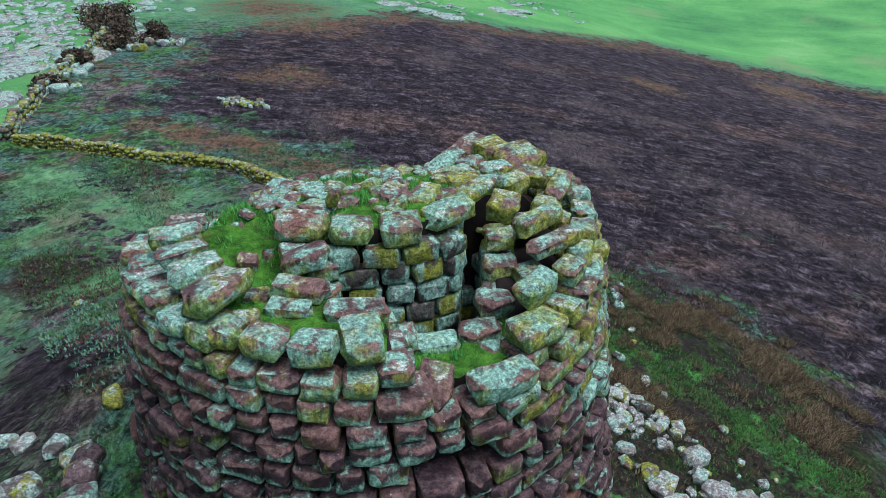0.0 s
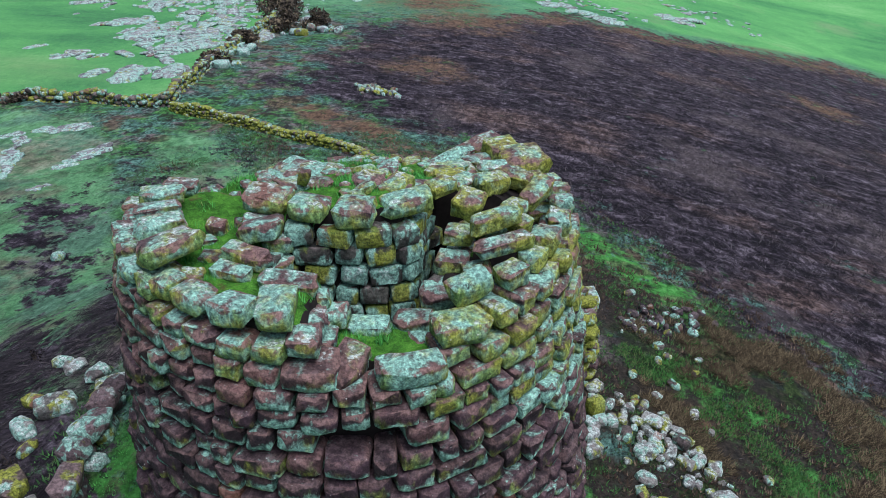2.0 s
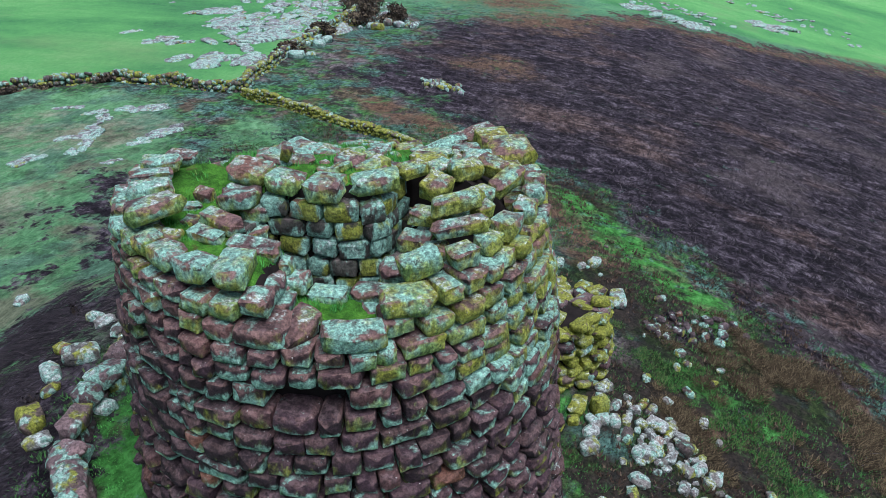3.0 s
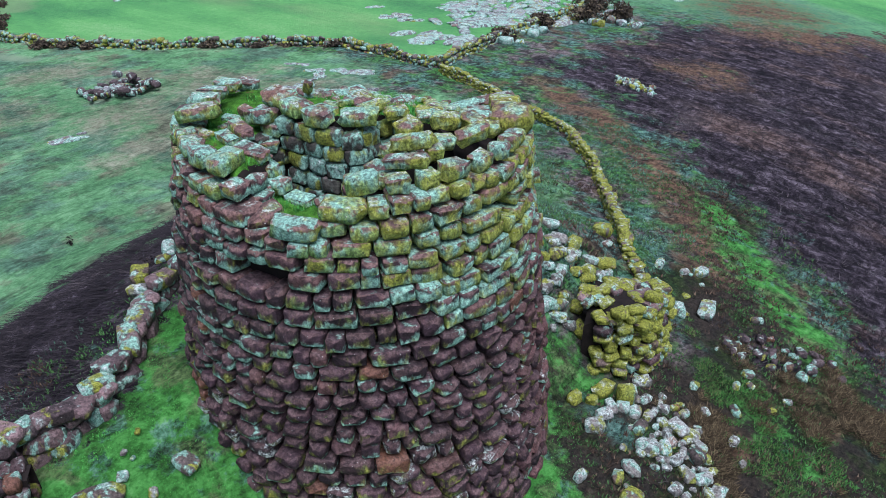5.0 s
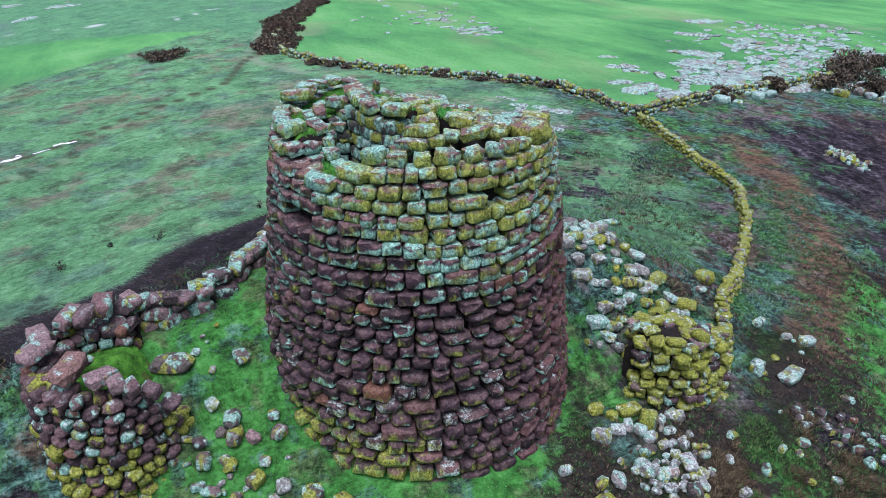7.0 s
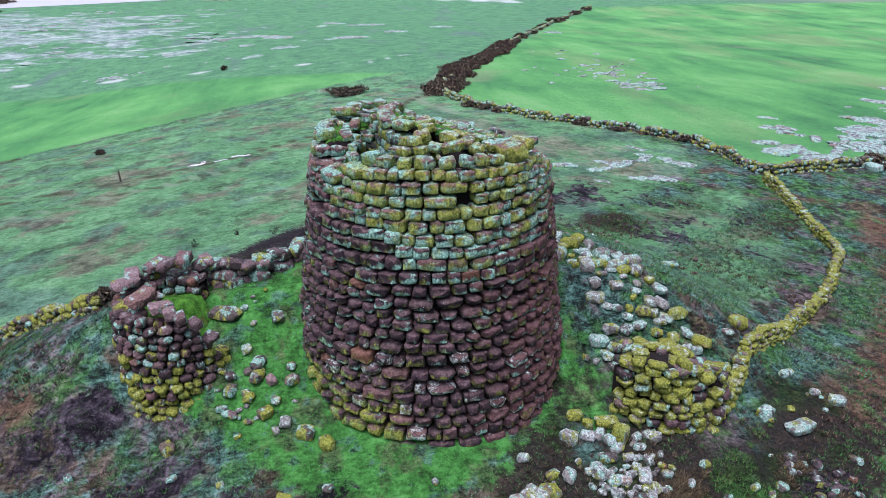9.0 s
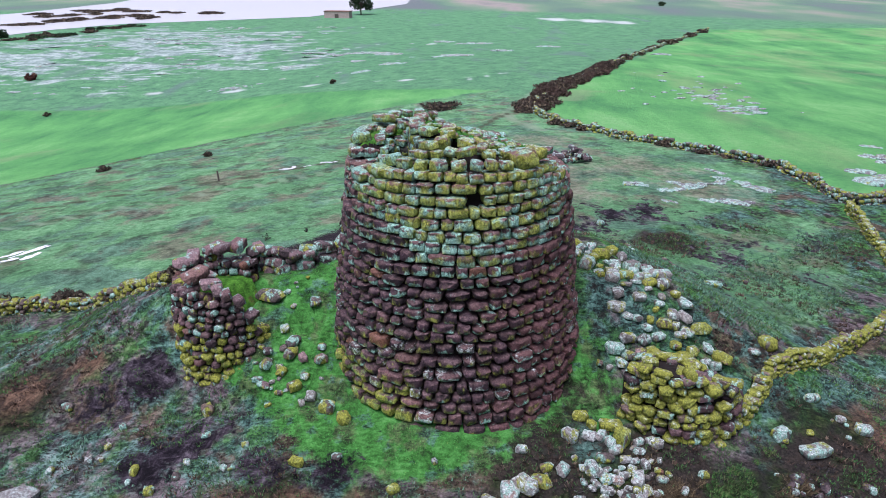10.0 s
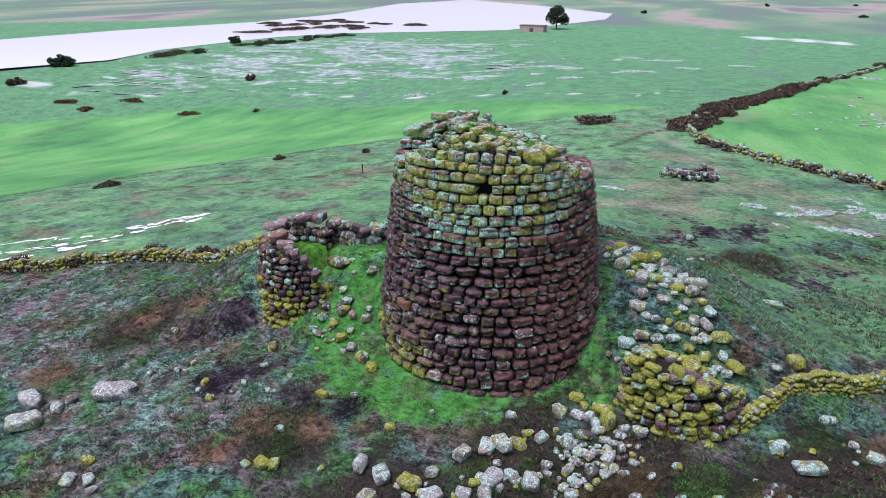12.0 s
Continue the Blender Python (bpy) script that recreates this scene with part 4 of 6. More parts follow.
# top course over the back wall of the chamber
cap(-2.44, 10.58, 11.33, 1.02, 0.85, 0.46, -2, 6, 3, 4)
cap(-1.58, 10.48, 11.32, 0.82, 0.85, 0.48, 5, -5, 4, 5)
cap(-0.72, 10.56, 11.32, 0.82, 0.88, 0.50, 9, 4, 0, 6)
cap(0.08, 10.98, 11.38, 1.10, 0.66, 0.42, 36, 6, -7, 7)
cap(0.52, 11.80, 11.36, 0.66, 0.60, 0.36, 52, 0, -5, 8)
cap(-2.52, 10.20, 10.98, 0.60, 0.55, 0.40, 20, 0, 8, 9)
cap(-1.95, 11.12, 11.58, 0.26, 0.22, 0.42, 20, 10, 15, 10)
cap(-2.05, 10.08, 10.78, 0.62, 0.60, 0.42, 15, 4, 0, 6)
cap(-2.02, 9.80, 10.40, 0.62, 0.60, 0.42, 60, 0, 3, 11)
cap(-2.05, 10.05, 10.02, 0.60, 0.60, 0.42, 80, 0, 0, 2)
# eastern side of the tall gap
cap(1.12, 11.60, 11.14, 0.66, 0.72, 0.60, -10, 12, 10, 11)
cap(1.06, 11.16, 10.74, 0.66, 0.62, 0.40, 4, 0, 0, 12)
cap(1.04, 10.74, 10.36, 0.74, 0.66, 0.48, 7, 4, 4, 13)
cap(0.92, 10.12, 10.02, 0.74, 0.66, 0.46, 12, 3, 0, 14)
# stepped blocks of the eastern rim, from the lip up to the heap
cap(1.56, 9.20, 10.17, 1.12, 0.85, 0.50, 38, 0, 3, 15)
cap(1.56, 9.74, 10.62, 0.86, 0.60, 0.50, 42, 6, -14, 0)
cap(2.18, 10.22, 10.64, 0.62, 0.62, 0.46, 55, 0, -4, 1)
cap(2.46, 10.82, 10.64, 0.54, 0.60, 0.46, 72, 2, 0, 2)
cap(2.64, 11.50, 10.68, 0.78, 0.66, 0.50, 82, 0, 3, 3)
cap(2.78, 12.24, 10.68, 0.64, 0.64, 0.46, 92, 3, -4, 4)
cap(2.76, 12.88, 10.72, 0.54, 0.62, 0.46, 100, 0, 10, 5)
cap(2.62, 13.44, 10.72, 0.54, 0.60, 0.44, 106, 4, 12, 6)
cap(2.40, 13.98, 10.64, 0.56, 0.62, 0.40, 116, 0, 6, 7)
cap(1.96, 10.70, 10.92, 1.22, 0.52, 0.36, 30, 0, -8, 8)
cap(2.14, 11.42, 10.96, 0.48, 0.50, 0.38, 60, 4, 0, 9)
cap(1.95, 11.95, 10.98, 0.58, 0.56, 0.40, 70, 0, 6, 10)
cap(2.28, 12.52, 11.08, 0.96, 0.52, 0.42, 62, 10, -16, 11)
cap(1.76, 11.10, 11.20, 1.18, 0.48, 0.42, 33, 3, -9, 12)
cap(1.40, 12.55, 11.18, 0.82, 0.62, 0.46, 50, 4, 8, 13)
cap(1.78, 13.10, 11.08, 0.75, 0.58, 0.40, -15, 0, 10, 14)
cap(2.10, 13.35, 10.94, 0.60, 0.55, 0.40, 30, 8, 0, 15)
cap(1.55, 11.72, 10.70, 0.70, 0.62, 0.46, 20, 0, 0, 3)
cap(1.55, 10.45, 10.40, 0.62, 0.60, 0.46, 20, 0, 0, 4)
# the heap at the back
cap(1.72, 14.70, 10.70, 1.28, 1.15, 0.74, 24, 12, -6, 3)
cap(1.14, 15.18, 10.76, 0.95, 0.95, 0.56, 44, 8, 5, 4)
cap(0.66, 15.50, 10.72, 0.97, 0.85, 0.40, 46, 4, -12, 5)
cap(0.05, 14.90, 10.58, 1.42, 0.60, 0.32, 46, 10, -14, 6)
cap(0.66, 14.75, 10.60, 0.90, 0.62, 0.40, 48, 0, 0, 7)
cap(1.15, 14.05, 10.78, 0.80, 0.62, 0.40, 20, 5, 0, 8)
cap(0.22, 13.75, 10.84, 0.95, 0.52, 0.24, 26, 3, -3, 9)
cap(0.42, 13.00, 11.02, 0.80, 0.52, 0.26, 34, 0, 4, 10)
cap(0.80, 12.55, 11.10, 0.62, 0.55, 0.34, 60, 5, 0, 11)
# the low lip in front of the chamber, and the step up from it
cap(-0.80, 8.55, 10.27, 0.62, 0.62, 0.46, 100, 0, 3, 3)
cap(-0.72, 8.60, 9.86, 0.66, 0.66, 0.46, 95, 3, 0, 9)
cap(-0.90, 9.04, 9.90, 0.66, 0.62, 0.46, 98, 0, 4, 15)
ring_cap(-47.5, 4.16, 9.80, 0.66, 0.90, 0.44, 0, 0, 6)
ring_cap(-51, 3.70, 9.66, 0.60, 0.60, 0.40, 3, 0, 2)
cap(-0.68, 9.12, 10.03, 0.62, 0.58, 0.44, 15, 5, 6, 12)
cap(-0.10, 9.28, 9.76, 0.86, 0.60, 0.36, 11, 3, 0, 13)
cap(0.64, 9.52, 9.80, 0.80, 0.62, 0.44, 6, -4, -8, 14)
cap(-0.14, 8.28, 9.72, 0.66, 1.10, 0.48, -12, 12, 4, 15)
cap(0.94, 8.34, 9.84, 1.26, 0.72, 0.48, 28, 2, 0, 0)


def lining():
    """Courses of flat-faced blocks that line the chamber."""
    rng = np.random.default_rng(29)
    ring = np.array(PIT + PIT[:1])
    along = np.r_[0, np.cumsum(np.hypot(*(ring[1:] - ring[:-1]).T))]

    def at(s):
        return np.array([np.interp(s % along[-1], along, ring[:, 0]), np.interp(s % along[-1], along, ring[:, 1])])

    items = []
    for row in range(10):
        z = 10.90 - 0.42 * row
        s = rng.uniform(0, 0.4)
        while s < along[-1]:
            w = rng.uniform(0.48, 0.78)
            (x, y), t = at(s + w / 2), at(s + w * 0.85) - at(s + w * 0.15)
            t /= np.linalg.norm(t) + 1e-9
            d = rng.uniform(0.5, 0.6)
            top = 9.75 if y < 9.66 and x > -1.3 else 10.0 if x > 0.4 and y < 10.2 else 10.6 if x > 0.4 else 10.75 if y < 9.7 else 11.2
            if z + 0.2 < top:
                items.append((int(rng.integers(16)), placed(x - t[1] * (d / 2 - 0.04), y + t[0] * (d / 2 - 0.04), z + rng.normal(0, 0.015), d, w * 0.98, 0.415, math.degrees(math.atan2(-t[0], t[1])) + rng.normal(0, 5), rng.normal(0, 3), rng.normal(0, 3))))
            s += w
    part("lining", joined("lining", FACED, items, STONE_INNER), tower, "green-tinged stones lining the chamber", "stuff")


lining()


def top_rubble():
    """Flat slabs and small stones lying in the moss of the broken top."""
    rng = np.random.default_rng(19)
    items = []
    for _ in range(150):
        x, y = rng.uniform(-4.2, 1.2), rng.uniform(10.9, 15.6)
        if math.hypot(x - TOWER_X, y - TOWER_Y) > 3.7 or top_fill(x, y) < 8 or (x < -2.9 and y < 11.8):
            continue
        s = rng.uniform(0.14, 0.42) * (1.5 if rng.random() < 0.3 else 1.0)
        items.append((int(rng.integers(len(BOULDERS))), placed(x, y, top_fill(x, y) + 0.02 + s * 0.06, s * 1.35, s, s * 0.5, rng.uniform(0, 360), rng.normal(0, 7), rng.normal(0, 7))))
    for _ in range(26):
        a, r = radians(rng.uniform(70, 200)), rng.uniform(3.5, 4.1)
        x, y = TOWER_X + r * math.cos(a), TOWER_Y + r * math.sin(a)
        items.append((int(rng.integers(len(BOULDERS))), placed(x, y, rim(math.degrees(a)) + 0.02, rng.uniform(0.5, 0.8), rng.uniform(0.4, 0.6), 0.3, rng.uniform(0, 360), rng.normal(0, 7), rng.normal(0, 7))))
    part("rubble", joined("rubble", BOULDERS, items, STONE), tower, "small lichened stones in moss", "stuff")


top_rubble()

# ---- ring turret, rampart and bastion ----
def drystone(name, label, category, line, material, base, top, thick, size, lib, seed, closed_top=None, group="", core=True, split=0):
    """A drystone wall along a line of (x, y). base and top give heights at a share 0..1 of its length; the first `split` metres are single stones."""
    rng = np.random.default_rng(seed)
    line = np.array(line, float)
    seg = np.hypot(*(line[1:] - line[:-1]).T)
    along = np.r_[0, np.cumsum(seg)]
    total = along[-1]
    root = tagged(new(name), label, category, group)
    items = []

    def at(s):
        x, y = np.interp(s, along, line[:, 0]), np.interp(s, along, line[:, 1])
        e = 0.25
        tx = np.interp(min(s + e, total), along, line[:, 0]) - np.interp(max(s - e, 0), along, line[:, 0])
        ty = np.interp(min(s + e, total), along, line[:, 1]) - np.interp(max(s - e, 0), along, line[:, 1])
        return x, y, math.atan2(ty, tx)

    for side in (-1, 1):
        z0, row = 0.0, 0
        while True:
            h = size * rng.uniform(0.62, 0.85)
            s, any_made = rng.uniform(-0.2, 0.1), False
            while s < total:
                w = size * rng.uniform(0.6, 1.6)
                c = s + w / 2
                share = min(max(c / total, 0), 1)
                x, y, a = at(c)
                lo, hi = base(share, x, y), top(share, x, y)
                z = lo + z0 + h / 2 - 0.1
                if z + h * 0.3 < hi:
                    any_made = True
                    d = thick * rng.uniform(0.45, 0.68)
                    lean = thick * (0.5 - 0.10 * (z - lo)) - d / 2
                    px, py = x - side * lean * math.sin(a), y + side * lean * math.cos(a)
                    items.append((s, int(rng.integers(len(lib))), placed(px + rng.normal(0, 0.14 * size), py + rng.normal(0, 0.14 * size), z + rng.normal(0, 0.08 * size), w, d, h * rng.uniform(0.85, 1.15), math.degrees(a) + rng.normal(0, 13), rng.normal(0, 11), rng.normal(0, 11))))
                s += w
            z0 += h * 0.97
            row += 1
            if not any_made or row > 16:
                break
    s = 0.0
    while s < total:
        w = size * rng.uniform(0.8, 1.5)
        share = min(max((s + w / 2) / total, 0), 1)
        x, y, a = at(s + w / 2)
        hi = top(share, x, y)
        if hi > base(share, x, y) + 0.15:
            items.append((s, int(rng.integers(len(lib))), placed(x + rng.normal(0, 0.06), y + rng.normal(0, 0.06), hi - 0.02, w * 1.05, thick * rng.uniform(0.6, 0.95), size * rng.uniform(0.55, 0.9), math.degrees(a) + rng.normal(0, 14), rng.normal(0, 9), rng.normal(0, 9))))
        s += w
    single = [i for i in items if i[0] < split][:300]
    rest = [i for i in items if not i[0] < split] if split else items
    if split:
        meshes = [lib_mesh(lib, k, material) for k in range(len(lib))]
        for _, k, m in single:
            LATER.append((root, meshes[k], m))
    if rest:
        part("stones", joined("stones", lib, [(k, m) for _, k, m in rest], material), root, kind="stuff")
    return root


LATER = []


def arc(cx, cy, r, a0, a1, n=24):
    return [(cx + r * math.cos(radians(a)), cy + r * math.sin(radians(a))) for a in np.linspace(a0, a1, n)]


def core_wall(root, line, thick, lo, hi, name="core"):
    """The filling behind a wall's faces, coloured near black as shade between the stones."""
    verts, faces = [], []
    line = np.array(line, float)
    tang = np.gradient(line, axis=0)
    tang /= np.linalg.norm(tang, axis=1)[:, None]
    n = len(line)
    for k, ((x, y), (tx, ty)) in enumerate(zip(line, tang)):
        s = k / (n - 1)
        for side, z in ((-1, lo(s, x, y)), (-1, hi(s, x, y)), (1, hi(s, x, y)), (1, lo(s, x, y))):
            verts.append((x - ty * side * thick / 2, y + tx * side * thick / 2, z))
    for k in range(n - 1):
        for j in range(4):
            faces.append((4 * k + j, 4 * k + (j + 1) % 4, 4 * k + 4 + (j + 1) % 4, 4 * k + 4 + j))
    part(name, mesh_of(name, verts, faces, SHADED_EARTH, False), root, "earth filling, blackened as shade in the gaps")


def low_ground(s, x, y):
    return ground_z(x, y) - 0.15


# the ring turret: the outer face of its front arc reaches down to the foot of the bank
TURRET_LINE = arc(-1.05, 1.55, 1.78, -215, 62, 46)
turret = tagged(new("ruined_turret"), "ruined round drystone turret of purple-brown stones, open top", "turret")


def turret_top(s, x, y):
    return float(np.interp(s, [0, 0.3, 0.52, 0.67, 0.81, 0.9, 1.0], [4.7, 4.8, 4.6, 4.5, 4.15, 3.3, 2.2]))


def turret_build():
    rng = np.random.default_rng(31)
    lower, upper, hidden = [], [], []
    r0, cx, cy = 2.42, -1.05, 1.55
    z, row = -1.1, 0
    while z < 5.0:
        h = rng.uniform(0.31, 0.42)
        a = -215 + rng.uniform(0, 8)
        while a < 66:
            w = rng.uniform(0.34, 0.66)
            s = (a + 215) / 277
            r = r0 - 0.045 * z
            c = radians(a + math.degrees(w / 2 / r))
            if z + h * 0.6 < turret_top(min(max(s, 0), 1), 0, 0):
                d = rng.uniform(0.5, 0.7)
                rc = r - d / 2 + rng.normal(0, 0.07)
                m = placed(cx + rc * math.cos(c), cy + rc * math.sin(c), z + h / 2 + rng.normal(0, 0.02), d, w * rng.uniform(0.86, 0.97), h * rng.uniform(0.86, 1.0), math.degrees(c) + rng.normal(0, 7), rng.normal(0, 8), rng.normal(0, 6) - 3)
                kind = int(rng.integers(16))
                if a < -125:
                    hidden.append((kind, m))
                else:
                    (lower if z + rng.normal(0, 0.85) < 1.7 else upper).append((kind, m))
            a += math.degrees(w / r)
        z += h * 0.98
        row += 1
    mixed = [ROUNDED[k] if k % 2 else BOULDERS[k % 12] for k in range(16)]
    part("outer_face", joined("outer_face", mixed, hidden, STONE_TURRET), turret, kind="stuff")
    for name, items, mat, label in (("stone", lower, STONE_TURRET_LOW, ""), ("stone", upper, STONE_TURRET, "")):
        meshes = [lib_mesh(mixed, k, mat) for k in range(16)]
        for k, m in items:
            LATER.append((turret, meshes[k], m))
    inner = []
    for row in range(6):
        z = 2.4 + 0.36 * row
        a = -213.0
        while a < 60:
            w = rng.uniform(0.35, 0.6)
            if z + 0.25 < turret_top((a + 215) / 277, 0, 0):
                c = radians(a + 8)
                inner.append((int(rng.integers(len(COBBLES))), placed(cx + 1.5 * math.cos(c), cy + 1.5 * math.sin(c), z + 0.18, 0.5, w, 0.38, math.degrees(c), rng.normal(0, 6), rng.normal(0, 6))))
            a += math.degrees(w / 1.5)
    part("inner_face", joined("inner_face", COBBLES, inner, STONE_TURRET), turret, kind="stuff")
    core_wall(turret, TURRET_LINE, 0.5, lambda s, x, y: -1.0, lambda s, x, y: turret_top(s, x, y) - 0.35)


turret_build()
RED_MESHES = [lib_mesh(BLOCKS, k, STONE_RED) for k in range(16)]
floor_v, floor_f = [], []
for i in range(9):
    for j in range(28):
        fr, fa = 1.55 * i / 8, 2 * math.pi * j / 28
        fx, fy = -1.05 + fr * math.cos(fa), 1.55 + fr * math.sin(fa)
        ease = float(smooth(0.45 * fx + 0.9 * fy, 0.95, 2.0))
        floor_v.append((fx, fy, (3.85 - 0.25 * max(0, fx + 0.3)) * (1 - ease) + (ground_z(fx, fy) - 0.1) * ease + 0.1 * noise.noise((fx * 2, fy * 2, 0))))
for i in range(8):
    for j in range(28):
        floor_f.append((i * 28 + j, i * 28 + (j + 1) % 28, i * 28 + 28 + (j + 1) % 28, i * 28 + 28 + j))
part("grass_floor", mesh_of("grass_floor", floor_v, floor_f[28:], MOSS), turret, "green grass growing inside")
centre_fan = [(28 + j, 28 + (j + 1) % 28, 0) for j in range(28)]
part("grass_floor", mesh_of("grass_floor", floor_v[:56], centre_fan, MOSS), turret, "green grass growing inside")


def coping(root, x, y, z, sx, sy, sz, rz=0, rx=0, ry=0, k=0, meshes=None):
    ob = part("coping_stone", (meshes or RED_MESHES)[k % 16], root)
    ob.matrix_basis = placed(x, y, z, sx * 0.95, sy * 0.92, sz * 0.9, rz, rx, ry)


coping(turret, -0.05, 0.75, 4.95, 1.35, 0.85, 0.55, 150, 4, -6, 0)
coping(turret, 0.45, 1.55, 4.72, 1.00, 0.72, 0.50, 120, 0, 6, 1)
coping(turret, -1.25, -0.15, 5.02, 1.25, 0.78, 0.40, 140, 3, 4, 2)
coping(turret, -2.20, -0.10, 4.95, 1.15, 0.70, 0.42, 20, 0, 4, 3)
coping(turret, -2.70, 0.75, 5.15, 1.40, 0.62, 0.48, 155, 6, 0, 4)
coping(turret, -2.45, 1.25, 5.22, 1.35, 0.60, 0.50, 160, -4, 4, 5)
coping(turret, -3.05, 1.75, 5.15, 1.15, 0.75, 0.62, 170, 5, -5, 6)
coping(turret, 0.85, 2.30, 4.42, 0.60, 0.52, 0.60, 20, 10, 8, 7)
coping(turret, 0.80, 2.80, 4.12, 0.70, 0.56, 0.50, 40, 14, 0, 8)
coping(turret, 0.75, 1.95, 4.55, 0.62, 0.55, 0.60, 10, 4, 4, 9)
coping(turret, 0.60, 3.25, 3.35, 0.60, 0.65, 0.45, 60, 10, 10, 10)
coping(turret, -1.15, 0.95, 4.45, 0.90, 0.40, 0.34, 60, 0, 10, 11)

RAMPART_LINE = [(-3.35, 1.9), (-3.75, 2.8), (-3.85, 3.8), (-4.05, 4.8), (-4.75, 5.9), (-5.9, 6.9), (-7.0, 7.9), (-7.9, 9.4), (-8.4, 11.5)]


def rampart_top(s, x, y):
    return ground_z(x, y) + float(np.interp(s, [0, 0.25, 0.5, 1], [1.25, 0.8, 0.6, 0.5]))


rampart = drystone("rampart_wall", "tumbled rampart wall of pale and red blocks", "wall", RAMPART_LINE, STONE_RAMPART, low_ground, rampart_top, 0.9, 0.78, BOULDERS, 41, split=20)
for k, (sx, sy) in enumerate([(-3.7, 2.6), (-3.85, 3.35), (-3.75, 4.35), (-4.05, 4.95), (-4.7, 5.6), (-5.6, 6.7), (-6.9, 7.8)]):
    coping(rampart, sx + 0.1, sy, rampart_top(k / 7, sx, sy) + 0.05, 0.85, 0.55, 0.42, 40 + 53 * k, 8, 10 - 4 * k, k + 3, RED_MESHES)

# the bastion with golden lichen
bastion = tagged(new("ruined_bastion"), "low ruined bastion of stones covered in golden lichen", "bastion")


def bastion_build():
    rng = np.random.default_rng(53)
    cx, cy, r0 = 1.0, 21.6, 3.1
    items = []
    z = -1.5
    while z < 3.0:
        h = rng.uniform(0.34, 0.46)
        a = -60 + rng.uniform(0, 6)
        while a < 95:
            w = rng.uniform(0.45, 0.85)
            s = (a + 60) / 155
            top = float(np.interp(s, [0, 0.12, 0.35, 0.55, 0.72, 0.85, 1.0], [2.1, 2.6, 2.6, 2.1, 1.5, 0.8, 0.2]))
            r = r0 - 0.10 * z
            c = radians(a + math.degrees(w / 2 / r))
            if z + h * 0.6 < top + rng.normal(0, 0.2) and (a > -50 or rng.random() < 0.7):
                d = rng.uniform(0.55, 0.8)
                rc = r - d / 2 + rng.normal(0, 0.10)
                items.append((int(rng.integers(16)), placed(cx + rc * math.cos(c), cy + rc * math.sin(c), z + h / 2 + rng.normal(0, 0.05), d, w * rng.uniform(0.84, 1.0), h * rng.uniform(0.8, 1.05), math.degrees(c) + rng.normal(0, 13), rng.normal(0, 8), rng.normal(0, 8) - 4)))
            a += math.degrees(w / r)
        z += h * 0.97
    meshes = [lib_mesh(BLOCKS, k, STONE_GOLD if k % 8 else STONE_TURRET) for k in range(16)]
    for k, m in items:
        LATER.append((bastion, meshes[k], m))
    # filling: a heap of earth that slopes back to the bank
    n = 26
    verts, faces = [], []
    for i in range(n):
        for j in range(n):
            a, q = radians(-66 + 164 * i / (n - 1)), j / (n - 1)
            r = 2.5 * q
            s = i / (n - 1)
            top = float(np.interp(s, [0, 0.1, 0.32, 0.55, 0.72, 0.85, 1.0], [1.7, 2.2, 2.4, 1.9, 1.2, 0.3, -0.3]))
            z = (top - 0.15) * q + 1.9 * (1 - q)
            verts.append((cx + r * math.cos(a), cy + r * math.sin(a), z + 0.08 * noise.noise((r * 3, a * 3, 0))))
    for i in range(n - 1):
        for j in range(n - 1):
            faces.append((i * n + j, i * n + j + 1, (i + 1) * n + j + 1, (i + 1) * n + j))
    base = len(verts)
    for i in range(n):
        a = radians(-66 + 164 * i / (n - 1))
        verts.append((cx + 2.45 * math.cos(a), cy + 2.45 * math.sin(a), -1.5))
    for i in range(n - 1):
        faces.append((i * n + n - 1, base + i, base + i + 1, (i + 1) * n + n - 1))
    part("filling", mesh_of("filling", verts, faces, SHADED_EARTH), bastion, "earth filling, blackened as shade in the gaps")
    for k in range(26):
        a, r = radians(rng.uniform(-75, 60)), rng.uniform(0.6, 2.6)
        s = (math.degrees(a) + 95) / 195
        top = float(np.interp(s, [0, 0.1, 0.32, 0.55, 0.72, 0.85, 1.0], [1.7, 2.2, 2.4, 1.9, 1.2, 0.3, -0.3]))
        q = r / 2.7
        w = rng.uniform(0.45, 0.9)
        coping(bastion, cx + r * math.cos(a), cy + r * math.sin(a), (top - 0.15) * q + 1.9 * (1 - q) + 0.12, w * 1.2, w * 0.8, w * 0.5, rng.uniform(0, 360), rng.normal(0, 12), rng.normal(0, 12), k, meshes if k % 3 else RED_MESHES)


bastion_build()

# ---- field walls ----
def stub(height):
    return lambda s, x, y: ground_z(x, y) + height + 0.14 * math.sin(x * 1.3 + y * 0.4) + 0.11 * math.sin(y * 2.3 + 1 + x)


def wander(line, step=0.6, amount=0.12, seed=0):
    """The same line with many more corners and a slight wobble."""
    line = np.array(line, float)
    seg = np.hypot(*(line[1:] - line[:-1]).T)
    along = np.r_[0, np.cumsum(seg)]
    s = np.arange(0, along[-1], step)
    x, y = np.interp(s, along, line[:, 0]), np.interp(s, along, line[:, 1])
    w = max(3, int(2.4 / step))
    ker = np.ones(w) / w
    xs = np.convolve(np.pad(x, w // 2, mode="edge"), ker, "valid")[: len(x)]
    ys = np.convolve(np.pad(y, w // 2, mode="edge"), ker, "valid")[: len(y)]
    return list(zip(xs + amount * np.sin(s * 0.9 + seed), ys + amount * np.sin(s * 1.1 + seed * 2)))


